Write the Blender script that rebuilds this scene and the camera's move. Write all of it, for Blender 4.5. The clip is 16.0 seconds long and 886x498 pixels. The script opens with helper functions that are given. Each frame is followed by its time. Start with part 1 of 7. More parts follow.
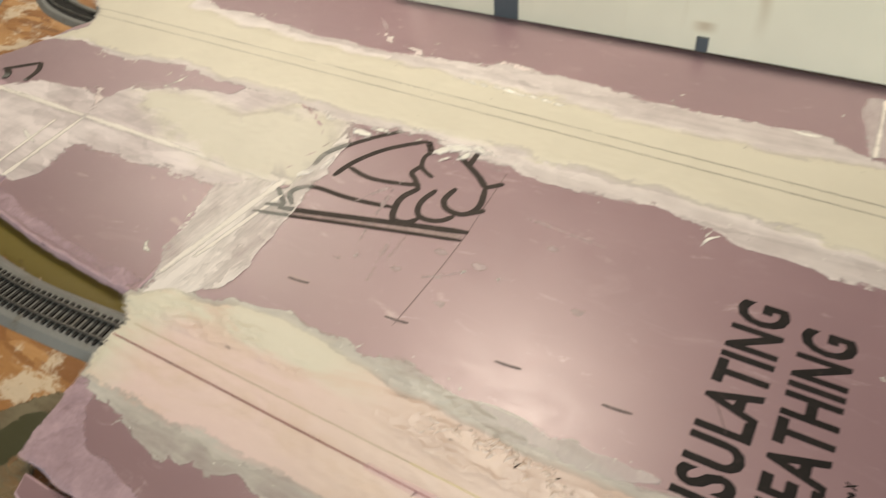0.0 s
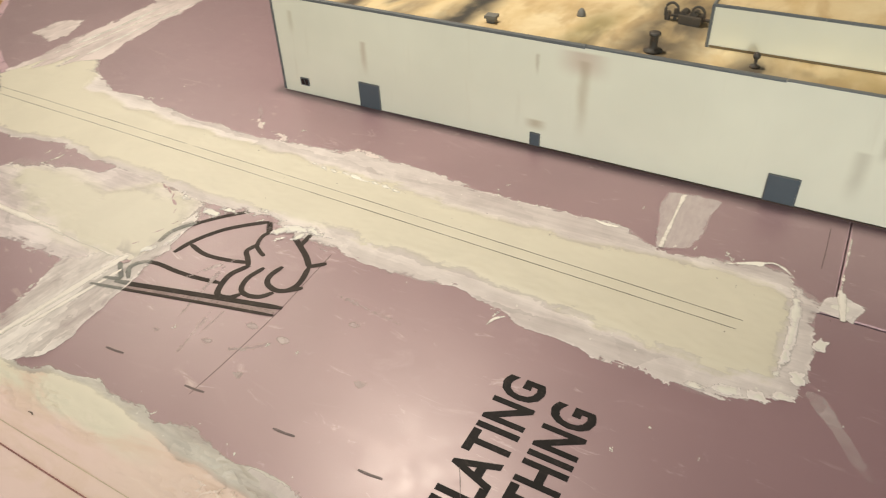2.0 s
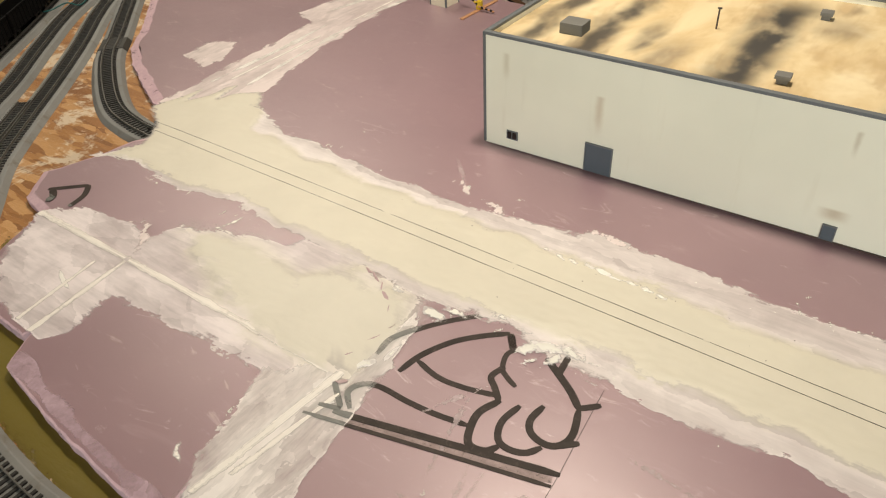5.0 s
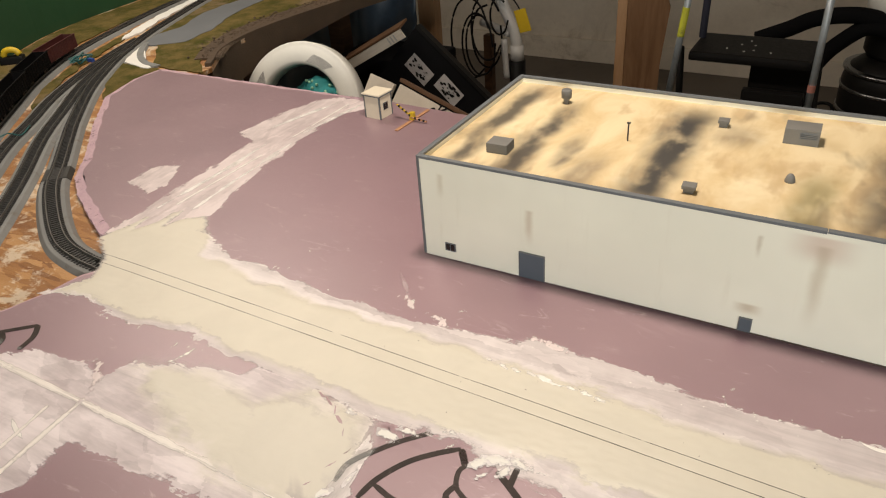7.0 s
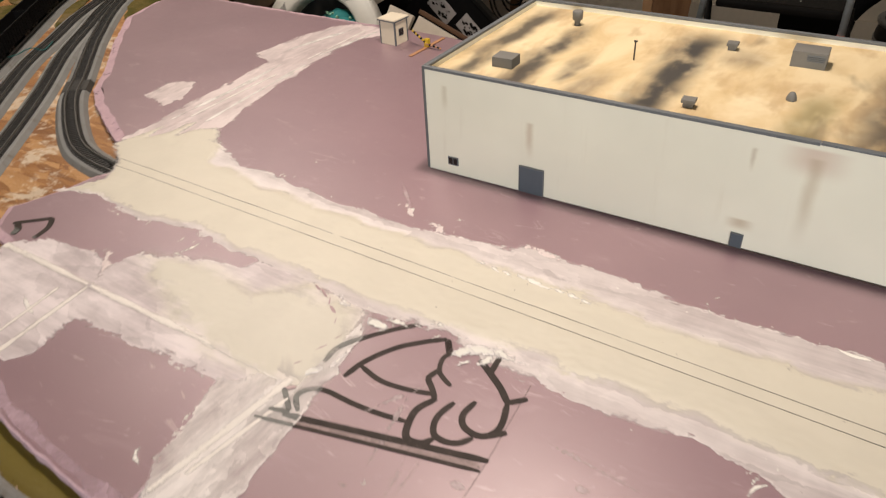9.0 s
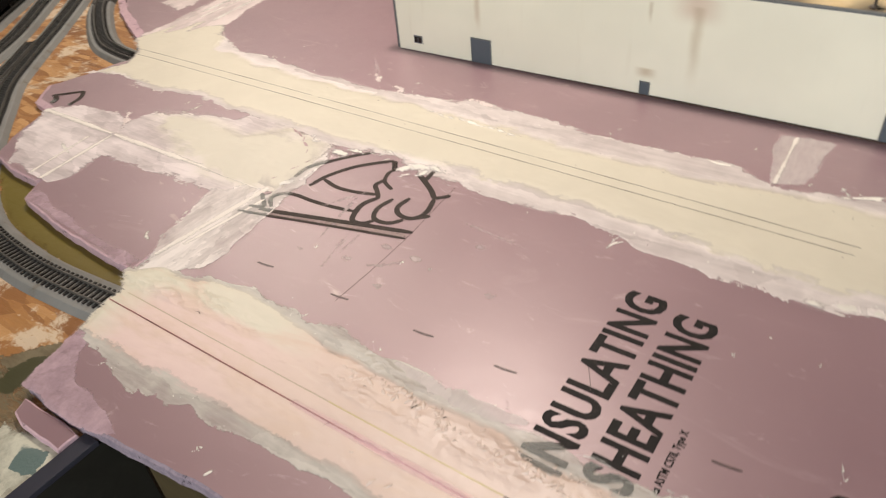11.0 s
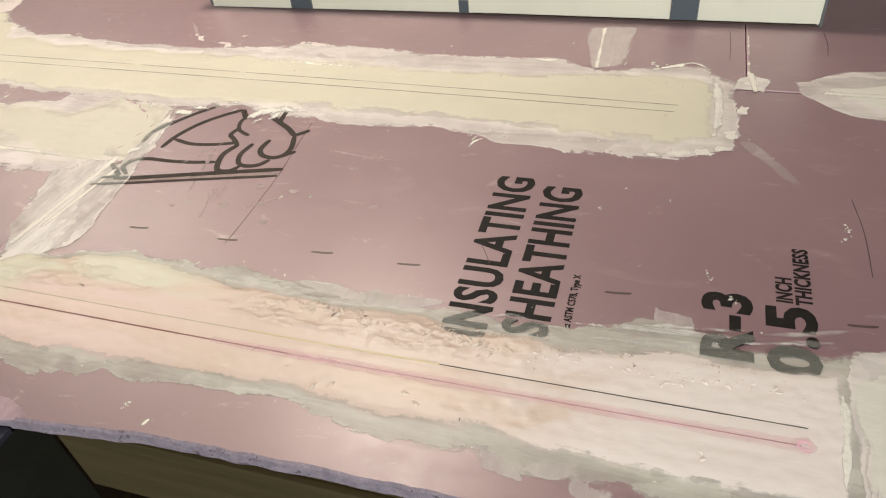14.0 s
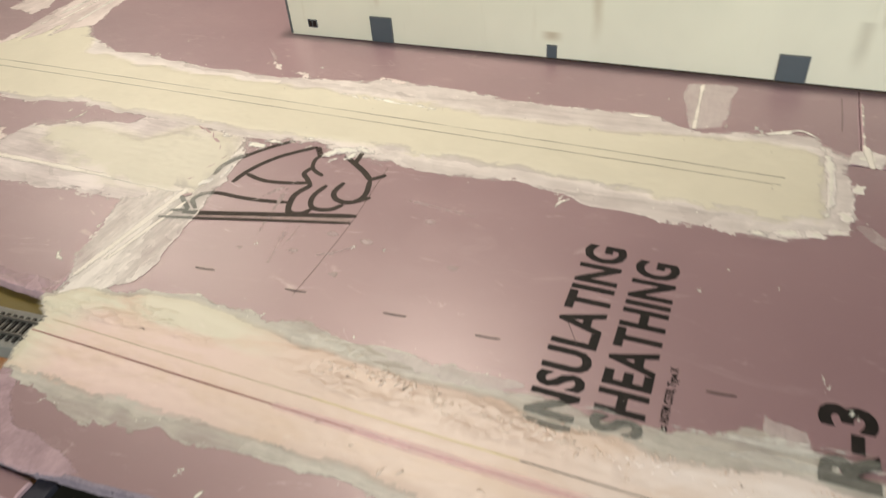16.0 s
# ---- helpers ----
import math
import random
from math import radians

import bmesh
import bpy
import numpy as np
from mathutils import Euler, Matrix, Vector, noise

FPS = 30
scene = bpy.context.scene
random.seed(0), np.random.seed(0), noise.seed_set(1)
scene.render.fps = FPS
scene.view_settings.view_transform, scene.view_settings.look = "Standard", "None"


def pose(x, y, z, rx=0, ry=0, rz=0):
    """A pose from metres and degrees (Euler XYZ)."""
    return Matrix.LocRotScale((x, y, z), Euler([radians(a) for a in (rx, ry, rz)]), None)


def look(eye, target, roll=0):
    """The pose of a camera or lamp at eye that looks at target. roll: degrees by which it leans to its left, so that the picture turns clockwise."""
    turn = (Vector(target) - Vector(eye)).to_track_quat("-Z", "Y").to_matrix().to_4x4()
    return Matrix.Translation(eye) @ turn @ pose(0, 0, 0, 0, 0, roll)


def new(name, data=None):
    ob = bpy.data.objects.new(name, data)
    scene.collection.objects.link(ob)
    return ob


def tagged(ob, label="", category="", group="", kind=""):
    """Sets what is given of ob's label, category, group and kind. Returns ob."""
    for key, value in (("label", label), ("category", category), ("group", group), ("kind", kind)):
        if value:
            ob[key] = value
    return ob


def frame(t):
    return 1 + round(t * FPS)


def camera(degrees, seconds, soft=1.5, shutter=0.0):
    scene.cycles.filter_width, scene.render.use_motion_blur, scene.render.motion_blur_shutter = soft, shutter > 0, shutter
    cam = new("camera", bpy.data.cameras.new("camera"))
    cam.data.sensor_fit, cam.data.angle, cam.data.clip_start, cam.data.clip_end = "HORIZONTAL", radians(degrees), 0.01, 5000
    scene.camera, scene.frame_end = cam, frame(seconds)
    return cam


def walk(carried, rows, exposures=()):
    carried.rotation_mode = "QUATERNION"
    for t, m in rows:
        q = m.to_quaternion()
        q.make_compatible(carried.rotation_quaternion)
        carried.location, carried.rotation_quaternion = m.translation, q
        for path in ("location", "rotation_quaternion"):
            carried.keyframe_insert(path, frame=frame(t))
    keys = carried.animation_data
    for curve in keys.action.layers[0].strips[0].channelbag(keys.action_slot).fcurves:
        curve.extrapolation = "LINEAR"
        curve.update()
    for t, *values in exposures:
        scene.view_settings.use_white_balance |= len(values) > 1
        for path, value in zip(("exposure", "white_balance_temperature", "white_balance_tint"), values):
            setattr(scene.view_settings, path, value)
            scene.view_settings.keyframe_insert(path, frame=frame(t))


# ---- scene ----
cam = camera(63.1, 16.0, 1.15, 0.5)
METRES, EYE, TILT, LEAN, TURN = 1.5, 0.561, -43.67, 2.34, 0.0
PATH = [
    (0, (0.558, -0.791, 0.424), (-0.269, 0.421, -0.935), -5.8),
    (0.5, (0.597, -0.785, 0.458), (-0.162, 0.523, -0.851), -4.4),
    (1, (0.65, -0.773, 0.477), (-0.092, 0.586, -0.788), -3.8),
    (1.5, (0.696, -0.756, 0.471), (-0.066, 0.622, -0.762), -3.1),
    (2, (0.711, -0.747, 0.463), (-0.106, 0.608, -0.76), -2.6),
    (2.5, (0.712, -0.738, 0.462), (-0.195, 0.561, -0.759), -2.4),
    (3, (0.673, -0.735, 0.464), (-0.316, 0.497, -0.762), -2.6),
    (3.5, (0.562, -0.706, 0.458), (-0.463, 0.491, -0.774), -3.4),
    (3.7, (0.514, -0.693, 0.452), (-0.511, 0.512, -0.772), -3.6),
    (5.8, (0.433, -0.676, 0.473), (-0.477, 0.621, -0.747), -3.4),
    (6, (0.436, -0.675, 0.488), (-0.477, 0.647, -0.703), -3.7),
    (6.5, (0.446, -0.676, 0.513), (-0.457, 0.72, -0.599), -4.1),
    (7, (0.451, -0.68, 0.518), (-0.444, 0.757, -0.547), -4.4),
    (7.5, (0.448, -0.684, 0.508), (-0.437, 0.76, -0.555), -4.4),
    (8, (0.455, -0.689, 0.496), (-0.42, 0.739, -0.597), -4.1),
    (8.5, (0.464, -0.695, 0.483), (-0.414, 0.7, -0.649), -3.7),
    (9, (0.499, -0.709, 0.475), (-0.423, 0.641, -0.678), -3.3),
    (9.5, (0.597, -0.748, 0.477), (-0.405, 0.529, -0.693), -3.3),
    (10, (0.703, -0.778, 0.458), (-0.378, 0.408, -0.735), -4.2),
    (10.2, (0.728, -0.784, 0.459), (-0.367, 0.378, -0.745), -4.7),
    (12.3, (0.66, -0.93, 0.413), (0.007, 0.454, -0.875), -7.8),
    (12.5, (0.67, -0.929, 0.419), (0.03, 0.443, -0.887), -7.9),
    (13, (0.679, -0.931, 0.422), (0.083, 0.45, -0.896), -7.6),
    (13.5, (0.693, -0.923, 0.42), (0.126, 0.472, -0.897), -7.5),
    (14, (0.688, -0.923, 0.422), (0.141, 0.478, -0.897), -7.1),
    (14.5, (0.683, -0.921, 0.425), (0.132, 0.472, -0.9), -6.9),
    (15, (0.669, -0.925, 0.421), (0.101, 0.476, -0.889), -6.4),
    (15.5, (0.65, -0.928, 0.429), (0.057, 0.473, -0.87), -5.9),
    (16, (0.637, -0.875, 0.426), (-0.032, 0.519, -0.842), -5.4),
]
walk(cam, [(t, look(eye, target, roll)) for t, eye, target, roll in PATH], ((0, -0.06, 6600, 3), (3.7, -0.03, 6600, 3), (6, -0.03, 6580, 6), (7, -0.02, 6500, 9), (9, -0.02, 6450, 12), (10.2, 0.1, 6450, 12), (12.4, 0.07, 6390, 5), (15, 0.07, 6430, 4), (15.5, 0.08, 6460, 4), (16, 0.0, 6520, 3)))

# ---- light ----
def lamp(name, eye, target, watts, size, colour, spread=180):
    d = bpy.data.lights.new(name, "AREA")
    d.energy, d.shape, d.size, d.color, d.spread = watts, "DISK", size, colour, radians(spread)
    ob = new(name, d)
    ob.matrix_world = look(eye, target)
    return ob


world = bpy.data.worlds.new("world")
world.use_nodes = True
world.node_tree.nodes["Background"].inputs[0].default_value = (0.9, 0.8, 0.7, 1)
world.node_tree.nodes["Background"].inputs[1].default_value = 0.006
scene.world = world
lamp("ceiling_lamp_warm", (0.10, 0.08, 1.14), (0.10, 0.08, 0), 13.0, 0.12, (1.0, 0.87, 0.76))
# added fill with no known fixture, brightens the back-left boards and scenery
lamp("fill_lamp_back", (-1.30, 0.66, 1.32), (-1.30, 0.66, 0), 20.0, 0.9, (1.0, 0.88, 0.76))
# unseen low source in front, set well below the ceiling for the warehouse front
lamp("front_lamp_cool", (1.25, -2.4, 0.66), (0.6, -0.2, 0), 37, 0.8, (0.95, 0.98, 0.985))


# ---- materials ----
def node(nt, kind, props=None, **ins):
    n = nt.nodes.new(kind)
    props = props or {}
    if "operation" in props:
        n.operation = props["operation"]
    if "interpolation_type" in props:
        n.interpolation_type = props["interpolation_type"]
    if "data_type" in props:
        n.data_type, n.blend_type = props["data_type"], props["blend_type"]
    if "attribute_name" in props:
        n.attribute_name = props["attribute_name"]
    for k, v in ins.items():
        s = n.inputs[int(k[1:])] if k[0] == "i" and k[1:].isdigit() else n.inputs[k.replace("_", " ")]
        if isinstance(v, bpy.types.NodeSocket):
            nt.links.new(v, s)
        elif isinstance(v, (tuple, list)) and len(v) == 3 and s.type == "RGBA":
            s.default_value = (*v, 1)
        else:
            s.default_value = v
    return n


def blank(name):
    m = bpy.data.materials.new(name)
    m.use_nodes = True
    nt = m.node_tree
    nt.nodes.clear()
    out = node(nt, "ShaderNodeOutputMaterial")
    return m, nt, out


def coords(nt, scale=(1, 1, 1), which="Object"):
    tc = node(nt, "ShaderNodeTexCoord")
    mp = node(nt, "ShaderNodeMapping", i0=tc.outputs[which], i3=scale)
    return mp.outputs[0]


def fbm(nt, vec, scale, detail=4, rough=0.6, warp=0.0):
    return node(nt, "ShaderNodeTexNoise", i0=vec, Scale=scale, Detail=detail, Roughness=rough, Distortion=warp).outputs[0]


def remap(nt, v, a, b, c=0.0, d=1.0, smooth=True):
    return node(nt, "ShaderNodeMapRange", {"interpolation_type": "SMOOTHSTEP" if smooth else "LINEAR"}, i0=v, i1=a, i2=b, i3=c, i4=d).outputs[0]


def math_(nt, op, a, b=0.0, c=0.0):
    return node(nt, "ShaderNodeMath", {"operation": op}, i0=a, i1=b, i2=c).outputs[0]


def blend(nt, f, a, b, how="MIX"):
    n = node(nt, "ShaderNodeMix", {"data_type": "RGBA", "blend_type": how})
    for s, v in ((n.inputs[0], f), (n.inputs[6], a), (n.inputs[7], b)):
        if isinstance(v, bpy.types.NodeSocket):
            nt.links.new(v, s)
        else:
            s.default_value = (*v, 1) if isinstance(v, (tuple, list)) else v
    return n.outputs[2]


def bump(nt, h, strength, dist):
    return node(nt, "ShaderNodeBump", Strength=strength, Distance=dist, Height=h).outputs[0]


def principled(nt, out, colour, rough=0.5, metal=0.0, normal=None, spec=0.5):
    p = node(nt, "ShaderNodeBsdfPrincipled")
    for k, v in (("Base Color", colour), ("Roughness", rough), ("Metallic", metal), ("Normal", normal), ("Specular IOR Level", spec)):
        if v is None:
            continue
        if isinstance(v, bpy.types.NodeSocket):
            nt.links.new(v, p.inputs[k])
        else:
            p.inputs[k].default_value = (*v, 1) if isinstance(v, (tuple, list)) else v
    if out:
        nt.links.new(p.outputs[0], out.inputs[0])
    return p


def painted(name, colour, rough=0.5, metal=0.0, vary=0.25, scale=30.0, relief=0.15, depth=0.0005, dirt=None, spec=0.5):
    """A plain surface with variation at two scales, a little relief and, if asked, dirt."""
    m, nt, out = blank(name)
    v = coords(nt)
    big, small = fbm(nt, v, scale * 0.2, 3), fbm(nt, v, scale * 4, 5, 0.7)
    rnd = node(nt, "ShaderNodeObjectInfo").outputs["Random"]
    k = math_(nt, "ADD", math_(nt, "MULTIPLY", big, 0.6), math_(nt, "MULTIPLY", small, 0.4))
    k = math_(nt, "ADD", k, math_(nt, "MULTIPLY", rnd, 0.15))
    k = remap(nt, k, 0.25, 0.85, 1 - vary, 1 + vary, False)
    n = node(nt, "ShaderNodeVectorMath", {"operation": "SCALE"}, i0=colour, Scale=k)
    c = n.outputs[0]
    if dirt:
        c = blend(nt, remap(nt, fbm(nt, v, scale * 0.5, 6, 0.75, 0.5), 0.52, 0.75), c, dirt)
    r = remap(nt, small, 0.2, 0.8, max(rough - 0.1, 0.05), min(rough + 0.1, 1), False)
    principled(nt, out, c, r, metal, bump(nt, small, relief, depth), spec)
    return m


def wood(name, light, dark, rough=0.6, grain=(3, 3, 60), paint=None):
    m, nt, out = blank(name)
    v = coords(nt, grain)
    rings = fbm(nt, v, 1.0, 5, 0.65, 0.6)
    fine = fbm(nt, coords(nt, tuple(g * 6 for g in grain)), 2.0, 3)
    c = blend(nt, remap(nt, rings, 0.3, 0.7), light, dark)
    c = blend(nt, math_(nt, "MULTIPLY", fine, 0.35), c, tuple(0.5 * d for d in dark))
    if paint:
        c = blend(nt, remap(nt, fbm(nt, coords(nt), 9, 5, 0.7), 0.5, 0.62), c, paint)
    principled(nt, out, c, rough, 0, bump(nt, fine, 0.25, 0.0008), 0.3)
    return m


def foam_material():
    """Mauve printed skin of an extruded foam board: satin, faintly mottled, scratched and dusty."""
    m, nt, out = blank("foam_skin")
    v = coords(nt)
    big = fbm(nt, v, 5.0, 3, 0.5, 0.4)
    grain = fbm(nt, v, 900.0, 2, 0.5)
    cloud = fbm(nt, coords(nt, (9, 26, 9)), 1.0, 5, 0.65, 0.8)
    c = blend(nt, remap(nt, big, 0.3, 0.7), (0.224, 0.132, 0.151), (0.256, 0.154, 0.173))
    c = blend(nt, remap(nt, cloud, 0.56, 0.80, 0, 0.28), c, (0.50, 0.37, 0.38))
    dust = node(nt, "ShaderNodeTexVoronoi", i0=node(nt, "ShaderNodeVectorMath", {"operation": "ADD"}, i0=v, i1=node(nt, "ShaderNodeTexNoise", i0=v, Scale=40.0).outputs[1]).outputs[0], Scale=42.0)
    gate = remap(nt, fbm(nt, v, 14, 2), 0.50, 0.62)
    speck = math_(nt, "MULTIPLY", remap(nt, dust.outputs[0], 0.028, 0.062, 1, 0), gate)
    c = blend(nt, math_(nt, "MULTIPLY", speck, 0.75), c, (0.80, 0.68, 0.64))
    for turn, where in ((1.15, 11.0), (-0.5, 17.0)):
        tc = node(nt, "ShaderNodeTexCoord")
        mp = node(nt, "ShaderNodeMapping", i0=tc.outputs["Object"], i2=(0, 0, turn), i3=(16, 420, 1))
        mark = remap(nt, fbm(nt, mp.outputs[0], 1.0, 3, 0.6, 0.6), 0.66, 0.80)
        mark = math_(nt, "MULTIPLY", mark, remap(nt, fbm(nt, v, where, 3, 0.6), 0.52, 0.66))
        c = blend(nt, math_(nt, "MULTIPLY", mark, 0.35), c, (0.62, 0.48, 0.48))
    smudge = remap(nt, fbm(nt, coords(nt, (22, 60, 9)), 1.0, 5, 0.7, 1.2), 0.60, 0.74, 0, 0.45)
    c = blend(nt, smudge, c, (0.60, 0.47, 0.47))
    rough = remap(nt, cloud, 0.2, 0.9, 0.40, 0.54, False)
    h = math_(nt, "ADD", math_(nt, "MULTIPLY", grain, 0.5), math_(nt, "MULTIPLY", fbm(nt, v, 1500.0, 2, 0.6), 0.5))
    peel = bump(nt, h, 0.27, 0.0004)
    p = principled(nt, out, c, rough, 0, peel, 1.0)
    nt.links.new(peel, p.inputs["Coat Normal"])
    nt.links.new(remap(nt, fbm(nt, coords(nt, (48, 48, 9)), 1.0, 6, 0.75, 0.3), 0.3, 0.72, 0.29, 0.41), p.inputs["Coat Roughness"])
    p.inputs["Coat Weight"].default_value = 0.62
    p.inputs["Coat IOR"].default_value = 1.58
    p.inputs["Sheen Weight"].default_value = 0.30
    p.inputs["Sheen Roughness"].default_value = 0.45
    p.inputs["Sheen Tint"].default_value = (1.0, 0.80, 0.84, 1)
    p.inputs["Specular Tint"].default_value = (1.0, 0.84, 0.82, 1)
    return m


def foam_edge_material(dark=(0.47, 0.325, 0.365), pale=(0.58, 0.41, 0.44)):
    """Cut and sanded foam: paler lilac, open-celled."""
    m, nt, out = blank("foam_cut")
    v = coords(nt)
    cells = node(nt, "ShaderNodeTexVoronoi", i0=v, Scale=420.0).outputs[0]
    tear = fbm(nt, v, 120.0, 6, 0.75)
    c = blend(nt, remap(nt, tear, 0.35, 0.7), dark, pale)
    c = blend(nt, remap(nt, fbm(nt, v, 60, 5, 0.8), 0.57, 0.65), c, tuple(0.45 * d for d in dark))
    h = math_(nt, "ADD", math_(nt, "MULTIPLY", cells, 0.5), tear)
    principled(nt, out, c, 0.85, 0, bump(nt, h, 0.6, 0.0012), 0.2)
    return m


def spackle_material(name, core, thin, smear=0.55, streak=(9, 45, 9), tints=(), relief=0.3, wild=1.0, crumple=0.0, spread=0.26, fade=0.6, knife=(14, 42, 0.1), edge=0.25, blur=0.0, mottle=None, gloss=0.48, near=0.15):
    """Filler knifed on by hand: 'core' and 'thin' say how far inside the thick and the scraped-thin area a point lies.
    tints: other filler colours, as (colour, x from, x to, y from, y to), each coming in over those stretches."""
    m, nt, out = blank(name)
    v = coords(nt)
    a_core = node(nt, "ShaderNodeAttribute", {"attribute_name": "core"}).outputs["Fac"]
    a_thin = node(nt, "ShaderNodeAttribute", {"attribute_name": "thin"}).outputs["Fac"]
    chunk = fbm(nt, v, 42.0, 2, 0.5, 1.0)
    rag = fbm(nt, v, 170.0, 3, 0.6, 0.8)
    drag = fbm(nt, coords(nt, streak), 1.0, 4, 0.6, 0.8)
    hair = fbm(nt, coords(nt, tuple(7 * q for q in streak)), 1.0, 4, 0.7, 0.3)
    soft = fbm(nt, v, 14.0, 4, 0.6, 0.8)
    tear = remap(nt, fbm(nt, v, 8.0, 3, 0.6, 0.6), 0.40, 0.62, 0.30, 1.35)
    off = math_(nt, "MULTIPLY", math_(nt, "SUBTRACT", chunk, 0.5), 0.015 * wild)
    off = math_(nt, "ADD", off, math_(nt, "MULTIPLY", math_(nt, "SUBTRACT", rag, 0.5), 0.010 * wild))
    off = math_(nt, "ADD", off, math_(nt, "MULTIPLY", math_(nt, "SUBTRACT", hair, 0.5), 0.016 * wild))
    off = math_(nt, "MULTIPLY", off, tear)
    feather = remap(nt, soft, 0.46, 0.66, 0.0007, 0.009 * wild)
    inner = math_(nt, "ADD", a_thin, off)
    into = math_(nt, "ADD", a_core, off)
    k = remap(nt, into, -0.0008 - 0.85 * blur, math_(nt, "ADD", math_(nt, "MULTIPLY", feather, fade), 0.15 * blur))
    t = remap(nt, inner, -0.0005, feather)
    bent = node(nt, "ShaderNodeVectorMath", {"operation": "MULTIPLY_ADD"}, i0=node(nt, "ShaderNodeTexNoise", i0=v, Scale=26.0, Detail=4.0, Roughness=0.65).outputs[1], i1=(0.05, 0.03, 0.0), i2=v).outputs[0]
    veil = None
    for turn, grow, share in ((0.0, 1.0, 0.6), (0.5, 0.62, 0.4)):
        cell = node(nt, "ShaderNodeTexVoronoi", i0=node(nt, "ShaderNodeMapping", i0=bent, i2=(0, 0, knife[2] + turn), i3=(knife[0] * grow, knife[1] * grow, 1)).outputs[0], Scale=1.0)
        swipe = math_(nt, "MULTIPLY", node(nt, "ShaderNodeSeparateColor", i0=cell.outputs[1]).outputs[0], share)
        veil = swipe if veil is None else math_(nt, "ADD", veil, swipe)
    cloudy = fbm(nt, v, 16.0, 3, 0.55, 1.0)
    veil = math_(nt, "ADD", math_(nt, "MULTIPLY", veil, 0.22), math_(nt, "ADD", math_(nt, "MULTIPLY", drag, 0.36), math_(nt, "ADD", math_(nt, "MULTIPLY", hair, 0.14), math_(nt, "MULTIPLY", cloudy, 0.26))))
    veil = remap(nt, veil, 0.36, 0.60, smear - spread, smear + spread, False)
    veil = math_(nt, "ADD", veil, remap(nt, into, -0.022, -0.001, 0.0, near))
    rim = remap(nt, inner, 0.0004, 0.0030, edge, 0.0)
    veil = math_(nt, "MINIMUM", math_(nt, "ADD", veil, rim), 1.0)
    alpha = math_(nt, "MAXIMUM", k, math_(nt, "MULTIPLY", t, veil))
    tone = blend(nt, remap(nt, soft, 0.3, 0.7), tuple(0.95 * c for c in core), core)
    sep = node(nt, "ShaderNodeSeparateXYZ", i0=v)
    wander = math_(nt, "MULTIPLY", math_(nt, "SUBTRACT", soft, 0.5), 0.05)
    for colour, xa, xb, ya, yb in tints:
        f = math_(nt, "MULTIPLY", remap(nt, math_(nt, "ADD", sep.outputs[0], wander), xa, xb), remap(nt, math_(nt, "ADD", sep.outputs[1], math_(nt, "MULTIPLY", wander, 0.4)), ya, yb))
        tone = blend(nt, f, tone, colour)
    if mottle:
        cloud = fbm(nt, coords(nt, (9, 26, 9)), 1.0, 5, 0.65, 0.7)
        tone = blend(nt, math_(nt, "MULTIPLY", remap(nt, cloud, 0.44, 0.66, 0, 0.8), remap(nt, sep.outputs[0], 0.74, 0.60)), tone, mottle)
        tone = blend(nt, remap(nt, fbm(nt, coords(nt, (22, 60, 9)), 1.0, 4, 0.6, 0.9), 0.62, 0.74, 0, 0.25), tone, (0.80, 0.72, 0.66))
    c = blend(nt, k, thin, tone)
    lump = math_(nt, "ADD", math_(nt, "MULTIPLY", rag, 0.25), math_(nt, "ADD", math_(nt, "MULTIPLY", drag, 0.5), math_(nt, "MULTIPLY", hair, 0.35)))
    tilt = bump(nt, lump, relief, 0.0022)
    if crumple:
        warped = node(nt, "ShaderNodeVectorMath", {"operation": "MULTIPLY_ADD"}, i0=node(nt, "ShaderNodeTexNoise", i0=v, Scale=70.0, Detail=3.0).outputs[1], i1=(0.016, 0.010, 0.0), i2=v).outputs[0]
        cell = node(nt, "ShaderNodeTexVoronoi", i0=node(nt, "ShaderNodeMapping", i0=warped, i2=(0, 0, 0.6), i3=(80, 170, 50)).outputs[0], Scale=1.0).outputs[0]
        where = remap(nt, fbm(nt, coords(nt, (8, 30, 9)), 1.0, 2), 0.44, 0.62)
        place = math_(nt, "MULTIPLY", remap(nt, sep.outputs[0], 0.66, 0.56), remap(nt, sep.outputs[1], -0.597, -0.588, 0.12, 1.0))
        where = math_(nt, "MULTIPLY", where, place)
        n2 = node(nt, "ShaderNodeBump", Strength=crumple, Distance=0.004, Height=math_(nt, "MULTIPLY", cell, where))
        nt.links.new(tilt, n2.inputs["Normal"])
        tilt = n2.outputs[0]
    p = principled(nt, None, c, gloss, 0, tilt, 0.5)
    see = node(nt, "ShaderNodeBsdfTransparent")
    mix = node(nt, "ShaderNodeMixShader", i0=alpha, i1=see.outputs[0], i2=p.outputs[0])
    nt.links.new(mix.outputs[0], out.inputs[0])
    return m


